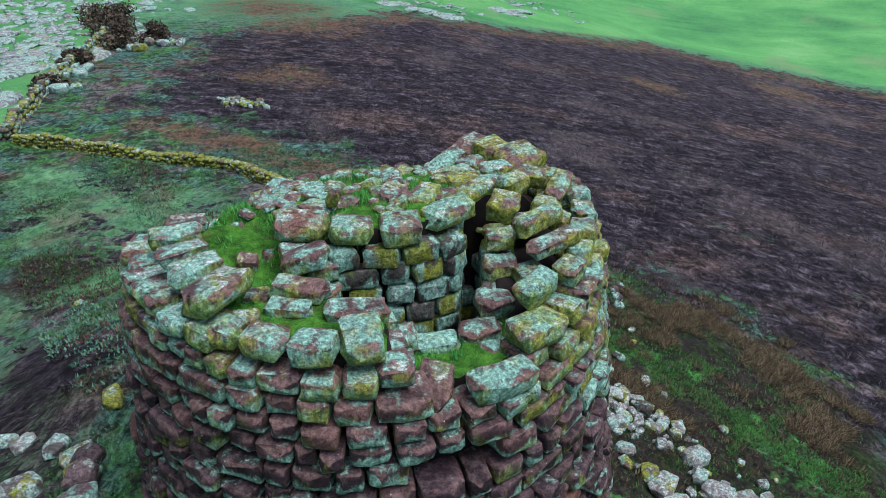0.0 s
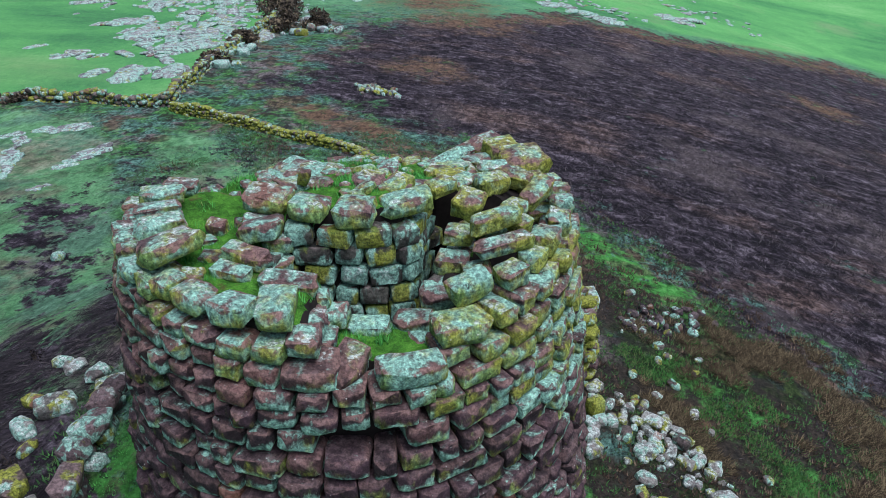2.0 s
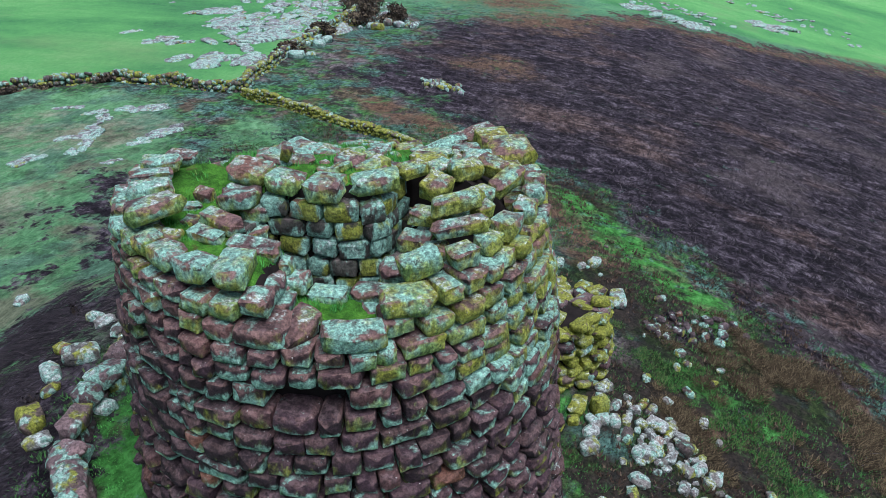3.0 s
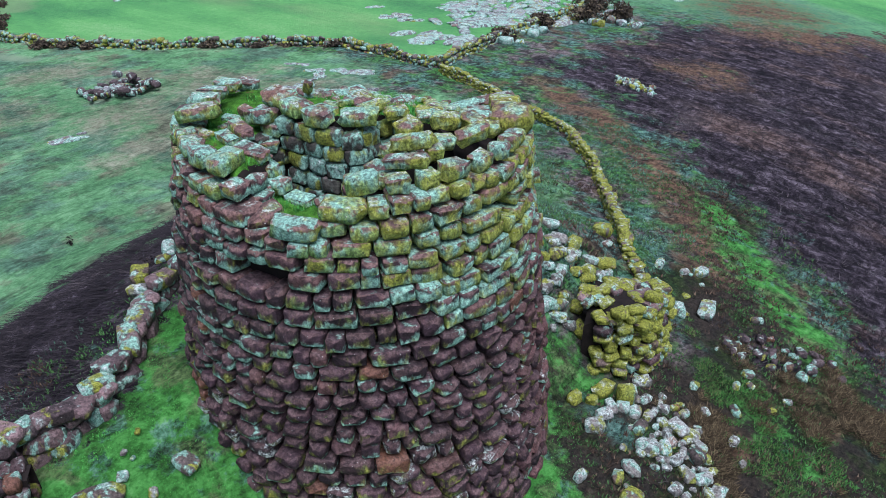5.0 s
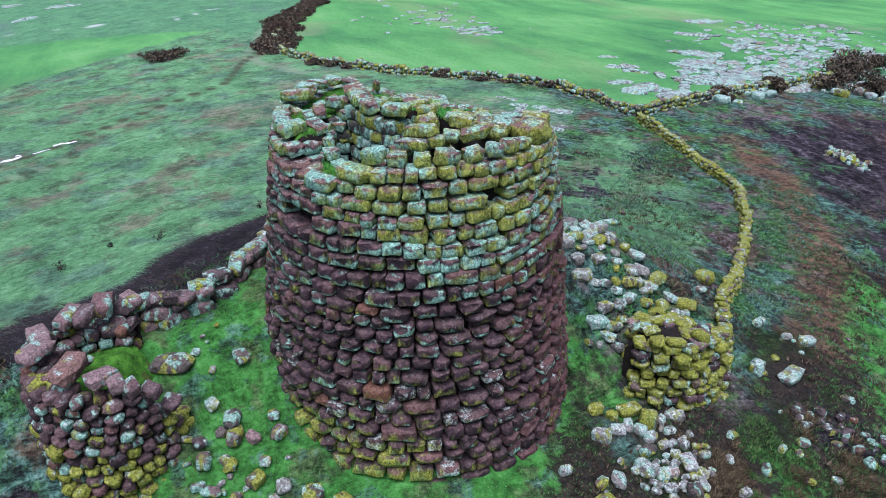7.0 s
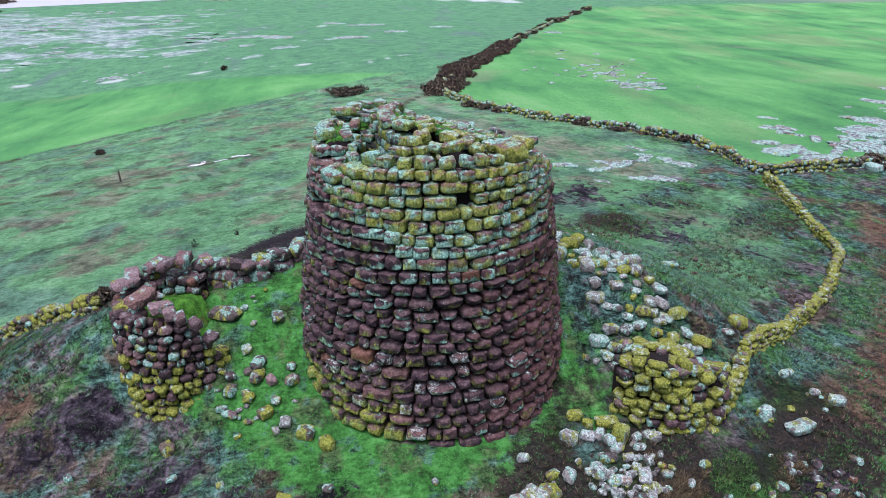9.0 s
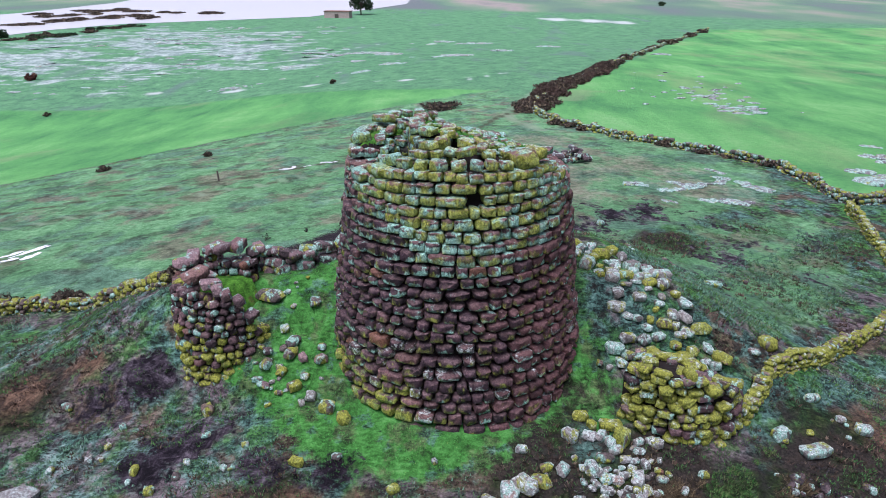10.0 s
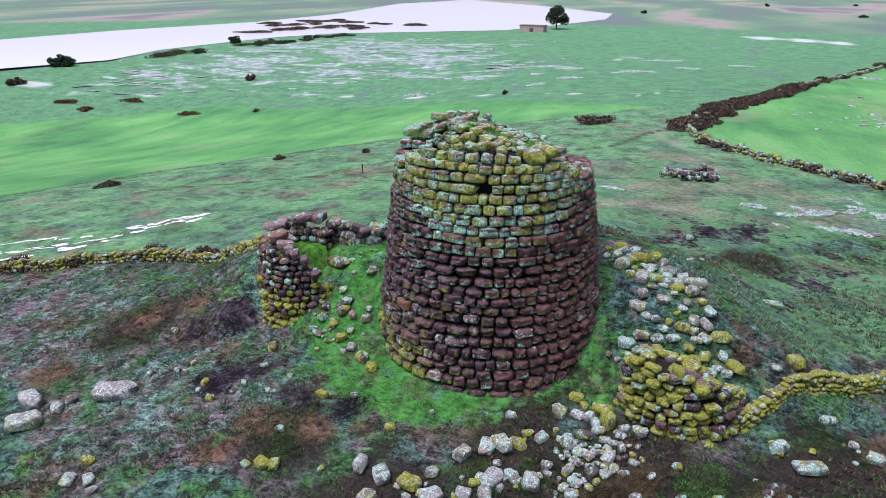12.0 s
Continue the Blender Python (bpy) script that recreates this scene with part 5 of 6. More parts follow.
drystone("field_wall", "low drystone field wall covered in yellow lichen", "wall", wander(WALL_A), STONE_WALL, low_ground, stub(0.68), 0.66, 0.31, COBBLES, 61, group="field walls", split=8.5)
drystone("field_wall", "broken drystone field wall with brown brambles", "wall", wander(WALL_C), STONE_FAR, low_ground, stub(0.95), 0.95, 0.55, CHIPS, 62, group="field walls")
drystone("field_wall", "long drystone field wall winding between green fields", "wall", wander(WALL_D, 1.0), STONE_FAR, low_ground, stub(0.75), 0.9, 0.55, CHIPS, 63, group="field walls")
drystone("field_wall", "drystone field wall grown with yellow lichen and scrub", "wall", wander(WALL_B), STONE_SCRUB, low_ground, stub(0.62), 0.8, 0.36, CHIPS, 64, group="field walls")

# ---- loose stones ----
def stone_set(lib, mat):
    return [lib_mesh(lib, k, mat) for k in range(len(lib))]


WHITE_SET = stone_set(BOULDERS, STONE_WHITE)
PALE_SET, GOLD_SET, DARK_SET, RED_SET = stone_set(BOULDERS, STONE_PALE), stone_set(BOULDERS, STONE_GOLD), stone_set(BOULDERS, STONE_DARK), stone_set(BOULDERS, STONE_RED)
RAMP_SET = stone_set(BOULDERS, STONE_RAMPART)
FAR_SET, OUT_SET = stone_set(BOULDERS, STONE_FAR), stone_set(BOULDERS, OUTCROP)


def boulder(x, y, w, d, h, rz=0.0, meshes=None, k=0, label="fallen pale stone spotted with lichen on grass", group="fallen stones", name="fallen_stone", sink=0.22, tilt=0.0):
    meshes = meshes or PALE_SET
    ob = tagged(new(name, meshes[k % len(meshes)]), label, "stone", group)
    ob.matrix_basis = placed(x, y, ground_z(x, y) + h * (0.5 - sink), w, d, h, rz, tilt, tilt * 0.5)
    return ob


GOLD_LABEL = "fallen yellow-lichened block lying on green grass"
boulder(3.6, 7.55, 0.75, 0.62, 0.52, 20, GOLD_SET, 0, GOLD_LABEL)
boulder(2.9, 6.75, 0.72, 0.60, 0.55, 75, GOLD_SET, 1, GOLD_LABEL)
boulder(2.55, 1.5, 0.72, 0.55, 0.58, 40, GOLD_SET, 2, GOLD_LABEL)
boulder(2.35, 5.95, 0.62, 0.5, 0.45, 10, None, 3)
boulder(1.95, 5.2, 0.68, 0.55, 0.45, 120, GOLD_SET, 4, GOLD_LABEL)
boulder(1.55, 5.6, 0.42, 0.36, 0.32, 60, None, 5)
boulder(2.6, 5.6, 0.36, 0.3, 0.28, 15, None, 6)
boulder(1.0, 6.25, 0.66, 0.45, 0.5, 130, RED_SET, 7, "fallen red-brown block lying on green grass")
boulder(0.9, 5.4, 0.55, 0.4, 0.42, 35, RED_SET, 8, "fallen red-brown block lying on green grass")
boulder(0.45, 6.2, 0.5, 0.4, 0.25, 0, None, 9)
boulder(0.3, 4.9, 0.85, 0.6, 0.4, 165, FAR_SET, 2, "grey-green lichened slab lying on the bank")
boulder(-0.3, 4.4, 0.55, 0.45, 0.34, 20, None, 1)
boulder(-1.35, 5.65, 0.9, 0.55, 0.3, 10, FAR_SET, 5, "grey-green lichened slab lying on the bank")
boulder(-1.75, 3.45, 1.5, 0.85, 0.5, 75, FAR_SET, 3, "large flat lichened slab half sunk in grass", tilt=6)
boulder(6.05, 6.1, 0.62, 0.42, 0.42, 70, GOLD_SET, 6, GOLD_LABEL)
boulder(7.4, -4.6, 2.3, 1.25, 0.8, 115, WHITE_SET, 2, "large white-lichened boulder in the heath", name="boulder")
boulder(8.6, -8.6, 1.5, 1.0, 0.85, 60, WHITE_SET, 4, "pale boulder in the heath", name="boulder")
boulder(10.2, -7.4, 1.6, 1.1, 0.85, 130, WHITE_SET, 6, "grey boulder in the heath", name="boulder")
boulder(8.1, -6.6, 0.6, 0.5, 0.4, 0, None, 7)
boulder(8.8, -6.8, 0.8, 0.6, 0.5, 40, None, 9)
boulder(12.6, -2.6, 0.9, 0.6, 0.45, 20, WHITE_SET, 3)
boulder(11.5, -2.5, 0.7, 0.5, 0.4, 70, GOLD_SET, 4, GOLD_LABEL)
boulder(12.4, -1.7, 0.7, 0.5, 0.35, 50, WHITE_SET, 5)
boulder(10.2, 5.9, 0.65, 0.5, 0.4, 20, GOLD_SET, 2, GOLD_LABEL)
boulder(5.2, -2.5, 0.5, 0.35, 0.35, 30, None, 8)
boulder(10.3, 5.4, 0.75, 0.6, 0.45, 70, GOLD_SET, 8, GOLD_LABEL)
boulder(-1.95, 27.1, 1.0, 0.8, 0.7, 30, FAR_SET, 0, "round lichened boulder inside the walled enclosure", name="boulder")
boulder(2.8, 26.0, 0.95, 0.65, 0.6, 125, None, 5)
boulder(3.6, 27.2, 1.45, 0.75, 0.55, 105, None, 6)
boulder(0.6, 28.3, 0.85, 0.45, 0.4, 100, None, 0)
boulder(2.0, 30.0, 0.8, 0.6, 0.5, 70, None, 2)
boulder(1.5, 29.2, 0.5, 0.4, 0.35, 20, None, 3)
boulder(6.6, 24.5, 0.55, 0.4, 0.35, 20, FAR_SET, 3, "small grey stone on brown heath")
boulder(4.45, 18.4, 0.55, 0.45, 0.4, 20, None, 9)
boulder(3.55, 17.8, 0.45, 0.4, 0.45, 20, GOLD_SET, 4, GOLD_LABEL)
boulder(4.25, 18.9, 0.70, 0.6, 1.0, 50, GOLD_SET, 5, "tall orange-lichened block leaning on the bastion")
boulder(3.55, 18.6, 1.0, 0.6, 0.5, 85, GOLD_SET, 6, GOLD_LABEL)
boulder(-20.8, 22.7, 0.7, 0.5, 0.5, 20, OUT_SET, 3, "small white stone in the meadow")
boulder(-9.2, 26.9, 1.2, 0.7, 0.35, 80, FAR_SET, 4, "flat grey stone in the walled enclosure")


BANK = "pale stone lying on the bank behind the tower"
for n, (bx, by, bs) in enumerate([(-10.7, 11.1, 0.75), (-9.9, 11.0, 1.1), (-10.6, 12.6, 0.7), (-8.5, 10.5, 0.8), (-9.1, 8.5, 1.1), (-7.6, 9.5, 0.8), (-8.9, 12.0, 0.9), (-9.6, 12.3, 0.8), (-8.8, 13.9, 0.9), (-10.3, 10.2, 0.9), (-11.2, 12.8, 0.7), (-8.3, 8.0, 0.7), (-9.6, 9.6, 0.6), (-18.9, 15.5, 0.8)]):
    boulder(bx, by, bs, bs * 0.62, bs * 0.5, 37 * n, None if n % 4 else GOLD_SET, n, BANK, "bank stones")


def heap(name, label, spots, count, size, meshes, seed, group, lift=0.0):
    """Loose stones round some spots, each a thing of its own."""
    rng = np.random.default_rng(seed)
    done = 0
    taken = []
    tries = 0
    while done < count and tries < count * 60:
        tries += 1
        x, y, spread = spots[int(rng.integers(len(spots)))]
        px, py = x + rng.normal(0, spread), y + rng.normal(0, spread)
        s = rng.uniform(*size)
        if math.hypot(px - TOWER_X, py - TOWER_Y) < 6.4:
            continue
        if any(math.hypot(px - qx, py - qy) < 0.42 * (s + qs) for qx, qy, qs in taken):
            continue
        taken.append((px, py, s))
        boulder(px, py, s * rng.uniform(1.0, 1.5), s * rng.uniform(0.75, 1.0), s * rng.uniform(0.6, 0.85), rng.uniform(0, 360), meshes, int(rng.integers(len(meshes))), label, group, name, 0.2 - lift * rng.random(), rng.normal(0, 9))
        done += 1


RUBBLE = "pale lichened rubble stone in a spill below the bastion"
heap("rubble_stone", RUBBLE, [(6.0, 18.6, 0.75), (6.6, 19.2, 0.8), (5.4, 19.3, 0.6), (7.3, 17.9, 0.7), (6.6, 17.9, 0.5)], 42, (0.26, 0.62), WHITE_SET + PALE_SET + FAR_SET[:3], 71, "rubble spill")
heap("rubble_stone", RUBBLE, [(6.2, 18.8, 0.9), (7.4, 17.6, 0.9)], 40, (0.14, 0.28), WHITE_SET + PALE_SET, 72, "rubble spill")
BROKEN = ["white-lichened block in a broken line of stones", "pale grey block in a broken line of stones", "yellow-lichened block in a broken line of stones"]
boulder(9.5, 9.5, 0.86, 0.60, 0.71, 0, WHITE_SET, 0, BROKEN[0], "broken stone line", tilt=-6)
boulder(9.7, 10.5, 1.03, 0.72, 0.56, 37, None, 1, BROKEN[1], "broken stone line", tilt=1)
boulder(9.8, 11.7, 1.15, 0.80, 0.47, 74, GOLD_SET, 2, BROKEN[2], "broken stone line", tilt=-5)
boulder(9.0, 12.4, 0.63, 0.44, 0.52, 111, WHITE_SET, 3, BROKEN[0], "broken stone line", tilt=2)
boulder(7.7, 13.3, 0.92, 0.64, 0.56, 148, WHITE_SET, 4, BROKEN[0], "broken stone line", tilt=-4)
boulder(7.1, 14.2, 1.03, 0.72, 0.47, 5, WHITE_SET, 5, BROKEN[0], "broken stone line", tilt=3)
boulder(6.9, 14.8, 1.03, 0.72, 0.60, 42, WHITE_SET, 6, BROKEN[0], "broken stone line", tilt=-3)
boulder(6.6, 15.4, 0.86, 0.60, 0.38, 79, GOLD_SET, 7, BROKEN[2], "broken stone line", tilt=4)
boulder(5.9, 15.7, 0.57, 0.40, 0.30, 116, GOLD_SET, 8, BROKEN[2], "broken stone line", tilt=-2)
boulder(6.0, 16.3, 0.75, 0.52, 0.38, 153, None, 9, BROKEN[1], "broken stone line", tilt=5)
boulder(6.0, 17.4, 0.86, 0.60, 0.56, 10, WHITE_SET, 10, BROKEN[0], "broken stone line", tilt=-1)
boulder(4.3, 16.8, 0.75, 0.52, 0.60, 47, None, 11, BROKEN[1], "broken stone line", tilt=6)
boulder(5.1, 14.8, 0.52, 0.36, 0.38, 84, WHITE_SET, 12, BROKEN[0], "broken stone line", tilt=0)
boulder(7.2, 9.9, 0.52, 0.36, 0.34, 121, GOLD_SET, 13, BROKEN[2], "broken stone line", tilt=-6)
boulder(8.7, 14.8, 1.15, 0.80, 0.60, 158, WHITE_SET, 14, BROKEN[0], "broken stone line", tilt=1)
boulder(8.4, 16.3, 1.03, 0.72, 0.68, 15, WHITE_SET, 15, BROKEN[0], "broken stone line", tilt=-5)
boulder(8.3, 15.5, 0.69, 0.48, 0.45, 52, None, 16, BROKEN[1], "broken stone line", tilt=2)
boulder(9.7, 13.9, 0.69, 0.48, 0.45, 89, WHITE_SET, 17, BROKEN[0], "broken stone line", tilt=-4)
boulder(10.1, 12.7, 1.03, 0.72, 0.49, 126, WHITE_SET, 18, BROKEN[0], "broken stone line", tilt=3)
boulder(10.8, 10.3, 0.98, 0.68, 0.41, 163, WHITE_SET, 19, BROKEN[0], "broken stone line", tilt=-3)
boulder(9.5, 14.7, 0.86, 0.60, 0.45, 20, None, 20, BROKEN[1], "broken stone line", tilt=4)
boulder(4.2, 17.6, 0.69, 0.48, 0.38, 57, WHITE_SET, 21, BROKEN[0], "broken stone line", tilt=-2)
boulder(3.1, 17.4, 0.75, 0.52, 0.49, 94, GOLD_SET, 22, BROKEN[2], "broken stone line", tilt=5)
heap("rubble_stone", "small pale stone beside the broken line", [(8.6, 15.6, 0.5), (9.0, 14.2, 0.5), (7.9, 16.6, 0.4), (10.0, 12.0, 0.5)], 22, (0.16, 0.4), WHITE_SET + GOLD_SET[:4], 73, "broken stone line")
heap("rubble_stone", "white-lichened stone tumbled behind the bastion", [(-4.3, 19.1, 0.5), (-3.4, 19.9, 0.6), (-2.4, 20.8, 0.6), (-1.3, 21.2, 0.6), (-3.6, 21.2, 0.6), (-1.6, 22.4, 0.5), (0.2, 23.2, 0.5), (-5.6, 18.9, 0.5), (0.6, 20.0, 0.6)], 75, (0.35, 0.85), PALE_SET + GOLD_SET[:4], 74, "tumbled stones")
heap("rubble_stone", "small stone on the green court by the turret", [(1.4, 4.2, 0.6), (0.4, 4.0, 0.5), (-2.3, 4.6, 0.5), (-1.5, 4.4, 0.6), (0.6, 5.3, 0.8), (2.2, 4.6, 0.5)], 18, (0.12, 0.34), PALE_SET + FAR_SET[:6], 75, "court stones")
heap("rubble_stone", "stone fallen at the turret's broken end", [(1.2, 3.9, 0.35), (0.8, 4.2, 0.35), (1.5, 3.4, 0.25)], 7, (0.36, 0.62), RAMP_SET + FAR_SET, 76, "turret fall")
heap("charred_stone", "dark stone in a low charred heap", [(6.6, 26.4, 0.5), (7.4, 27.2, 0.6), (8.4, 27.9, 0.5), (6.0, 25.6, 0.4)], 30, (0.2, 0.5), DARK_SET, 77, "charred heap")
heap("heap_stone", "grey stone in an old clearance heap", [(-44.0, 22.6, 0.8), (-44.4, 23.6, 0.8)], 60, (0.4, 0.9), DARK_SET + OUT_SET[:5], 78, "clearance heap", 1.3)
heap("rubble_stone", "pale stone scattered on rough ground", [(3.0, 28.0, 2.0), (5.5, 23.5, 1.5), (9.0, 16.0, 2.0), (9.0, 4.0, 2.5), (5.0, -1.0, 3.0), (-9.0, 24.0, 2.0)], 60, (0.18, 0.45), PALE_SET + FAR_SET, 79, "scattered stones")
heap("heap_stone", "pale stone among grass by the burnt field", [(-18.2, 57.2, 0.5), (-17.2, 57.0, 0.5), (-16.2, 57.0, 0.5), (-15.4, 56.6, 0.4)], 34, (0.22, 0.7), FAR_SET + OUT_SET[:4], 80, "field heap")


def outcrops(name, label, spots, count, size, seed, flat=0.22):
    """Flat sheets of bare rock in the turf, too many to count."""
    rng = np.random.default_rng(seed)
    items = []
    for _ in range(count):
        x, y, sx, sy = spots[int(rng.integers(len(spots)))]
        px, py = x + rng.normal(0, sx), y + rng.normal(0, sy)
        if float(inside(np.array([px]), np.array([py]), BURNT)[0]) > 0:
            continue
        s = rng.uniform(*size)
        items.append((int(rng.integers(len(CHIPS))), placed(px, py, ground_z(px, py) + s * flat * 0.12, s * rng.uniform(1.0, 2.2), s, s * flat, rng.uniform(-40, 40) + 115, rng.normal(0, 3), rng.normal(0, 3))))
    return tagged(new(name, joined(name, CHIPS, items, OUTCROP)), label, "rocks", kind="stuff")


outcrops("white_outcrops", "flat white rock outcrops scattered in green pasture", [(-46, 82, 4, 7), (-52, 92, 6, 8), (-50, 104, 6, 9), (-62, 108, 8, 8), (-72, 116, 9, 8), (-42, 72, 2.5, 4)], 420, (0.3, 1.9), 81, 0.3)


OUT_CHIPS = [lib_mesh(CHIPS, k, OUTCROP) for k in range(len(CHIPS))]


def rock_sheet(x, y, long, wide, yaw, seed, label="flat white-lichened rock sheet in the grey meadow", group="rock sheets"):
    """One low hump of bare rock: a few flat slabs side by side in the turf."""
    rng = np.random.default_rng(seed)
    root = tagged(new("rock_sheet"), label, "rocks", group)
    for _ in range(int(5 + 2.5 * long)):
        u, w = rng.uniform(-0.5, 0.5), rng.uniform(-0.5, 0.5)
        px, py = x + long * u * math.cos(radians(yaw)) - wide * w * math.sin(radians(yaw)), y + long * u * math.sin(radians(yaw)) + wide * w * math.cos(radians(yaw))
        size = min(wide, 2.2) * rng.uniform(0.4, 0.95) * (1.1 - abs(u))
        ob = part("slab", OUT_CHIPS[int(rng.integers(len(CHIPS)))], root)
        ob.matrix_basis = placed(px, py, ground_z(px, py) + 0.03 * size, size * rng.uniform(1.2, 2.0), size, size * 0.36, yaw + rng.normal(0, 14), rng.normal(0, 4), rng.normal(0, 4))


ROCKY = "grey rock outcrop at the edge of the burnt field"
rock_sheet(-5.5, 122.5, 13.0, 4.0, 160, 70, ROCKY, "field edge rocks")
rock_sheet(0.5, 119.5, 5.0, 2.6, 165, 71, ROCKY, "field edge rocks")
rock_sheet(12.5, 138.5, 7.0, 4.0, 20, 72, ROCKY, "field edge rocks")
rock_sheet(16.0, 143.0, 4.5, 3.0, 30, 73, ROCKY, "field edge rocks")
PASTURE = "broken white rock sheet in bright green pasture"
for n, (rx, ry, rl, rw) in enumerate([(-51.3, 60.3, 3.0, 1.6), (-48.4, 60.0, 2.6, 1.3), (-43.1, 53.8, 2.6, 1.6), (-39.6, 54.3, 5.0, 2.2), (-36.7, 56.0, 3.6, 2.0), (-57.2, 77.5, 6.5, 3.0), (-49.5, 71.0, 6.5, 3.4), (-41.5, 65.1, 7.5, 2.6), (-61.8, 91.8, 6.0, 3.6), (-88.6, 108.3, 8.0, 3.4), (-73.7, 93.0, 6.0, 2.6), (-57.9, 63.0, 2.0, 1.0), (-80.2, 55.8, 2.6, 1.2), (-46.5, 67.0, 3.0, 1.6), (-53.0, 73.0, 3.0, 1.4)]):
    rock_sheet(rx, ry, rl, rw, 50 + 13 * (n % 5), 40 + n, PASTURE, "pasture rocks")
for n, (rx, ry, rl, rw) in enumerate(((-211, -10.5, 10, 4), (-189, 11.4, 11, 5), (-222, -22, 12, 5), (-250, 18, 14, 6), (-262, 6, 10, 5), (-205, 26, 7, 3), (-230, 44, 8, 4), (-202, 76, 6, 3), (-176, -6, 7, 3))):
    rock_sheet(rx, ry, rl, rw, 62 + 9 * (n % 4), 90 + n, PASTURE, "pasture rocks")
rock_sheet(-36.6, 16.0, 2.0, 0.9, 80, 1)
rock_sheet(-33.8, 28.3, 2.2, 0.9, 70, 2)
rock_sheet(-32.4, 31.2, 2.6, 0.8, 110, 3)
rock_sheet(-33.8, 33.6, 3.0, 0.9, 120, 4)
rock_sheet(-35.4, 36.0, 2.6, 0.9, 118, 5)
rock_sheet(-35.6, 38.9, 2.2, 1.1, 40, 6)
rock_sheet(-34.1, 39.7, 2.4, 1.1, 35, 7)
rock_sheet(-29.6, 33.4, 1.4, 0.7, 60, 8)
rock_sheet(-29.4, 35.4, 2.8, 1.2, 62, 9)
rock_sheet(-34.6, 32.2, 1.4, 0.7, 50, 10)
rock_sheet(-40.5, 37.9, 2.0, 0.9, 45, 11)
rock_sheet(-37.3, 37.2, 1.7, 0.8, 60, 12)
rock_sheet(-28.3, 29.8, 1.4, 0.5, 60, 13)


def puddle(points, wide, seed):
    """A shallow pool of rain water lying along a furrow."""
    line = np.array(wander(points, 0.35, 0.1, seed))
    tang = np.gradient(line, axis=0)
    tang /= np.linalg.norm(tang, axis=1)[:, None]
    n = len(line)
    verts, faces = [], []
    for k in range(n):
        half = wide * 0.5 * math.sin(math.pi * (k + 0.4) / n) ** 0.6 * (1 + 0.35 * math.sin(2.3 * k + seed) + 0.2 * math.sin(5.1 * k + 2 * seed))
        for side in (-1, 1):
            px, py = line[k, 0] - tang[k, 1] * side * half, line[k, 1] + tang[k, 0] * side * half
            verts.append((px, py, max(ground_z(px, py), ground_z(*line[k])) + 0.05))
    for k in range(n - 1):
        faces.append((2 * k, 2 * k + 2, 2 * k + 3, 2 * k + 1))
    tagged(new("puddle", mesh_of("puddle", verts, faces, WATER)), "shallow white puddle of rain water in the meadow", "puddle", "puddles")


wet = np.random.default_rng(3)
for ax, ay, bx, by, pieces in ((-6.5, -31.0, -12.0, -22.4, 9), (-8.6, -33.0, -13.6, -23.4, 10), (-10.5, -34.0, -14.8, -25.6, 7), (-14.6, -23.4, -20.6, -18.6, 8), (-16.0, -24.4, -21.2, -19.0, 7), (-4.5, -30.5, -8.9, -22.0, 5), (-44.6, -7.0, -46.9, -0.2, 5)):
    for k in range(pieces):
        f = (k + wet.uniform(0.1, 0.9)) / pieces
        px, py = ax + f * (bx - ax) + wet.normal(0, 0.35), ay + f * (by - ay) + wet.normal(0, 0.25)
        long, turn = wet.uniform(0.5, 1.5), math.atan2(by - ay, bx - ax) + wet.normal(0, 0.12)
        puddle([(px - long * math.cos(turn), py - long * math.sin(turn)), (px, py), (px + long * math.cos(turn), py + long * math.sin(turn))], wet.uniform(0.18, 0.62), wet.uniform(0, 6))

spread = np.random.default_rng(88)
lakeside = [(spread.normal(cx, dx), spread.normal(cy, dy), spread.uniform(1, 4), spread.uniform(3, 11)) for cx, cy, dx, dy in [(-190, -110, 22, 30), (-230, -70, 20, 24), (-260, -120, 25, 30), (-215, -20, 25, 12), (-300, -90, 25, 25), (-180, -150, 20, 20)] for _ in range(9)]
outcrops("lakeside_outcrops", "pale limestone sheets on the slope to the lake", lakeside, 240, (0.8, 3.6), 84, 0.08)
outcrops("far_outcrops", "pale rocks in the far pasture", [(-2, 132, 6, 4), (17, 152, 6, 4), (-160, -48, 3, 3), (-110, 60, 12, 5), (-86, 58, 2, 2), (-100, 52, 8, 4), (-60, 100, 8, 8)], 260, (0.3, 1.3), 85, 0.3)
heap("thicket_stone", "pale lichened stone under the bramble thicket", [(-34.5, 79.0, 1.2), (-32.5, 80.5, 1.0), (-36.0, 81.0, 1.0), (-35.5, 66.0, 0.8), (-34.0, 60.0, 0.7)], 46, (0.5, 1.5), OUT_SET + FAR_SET[:4], 86, "thicket stones")

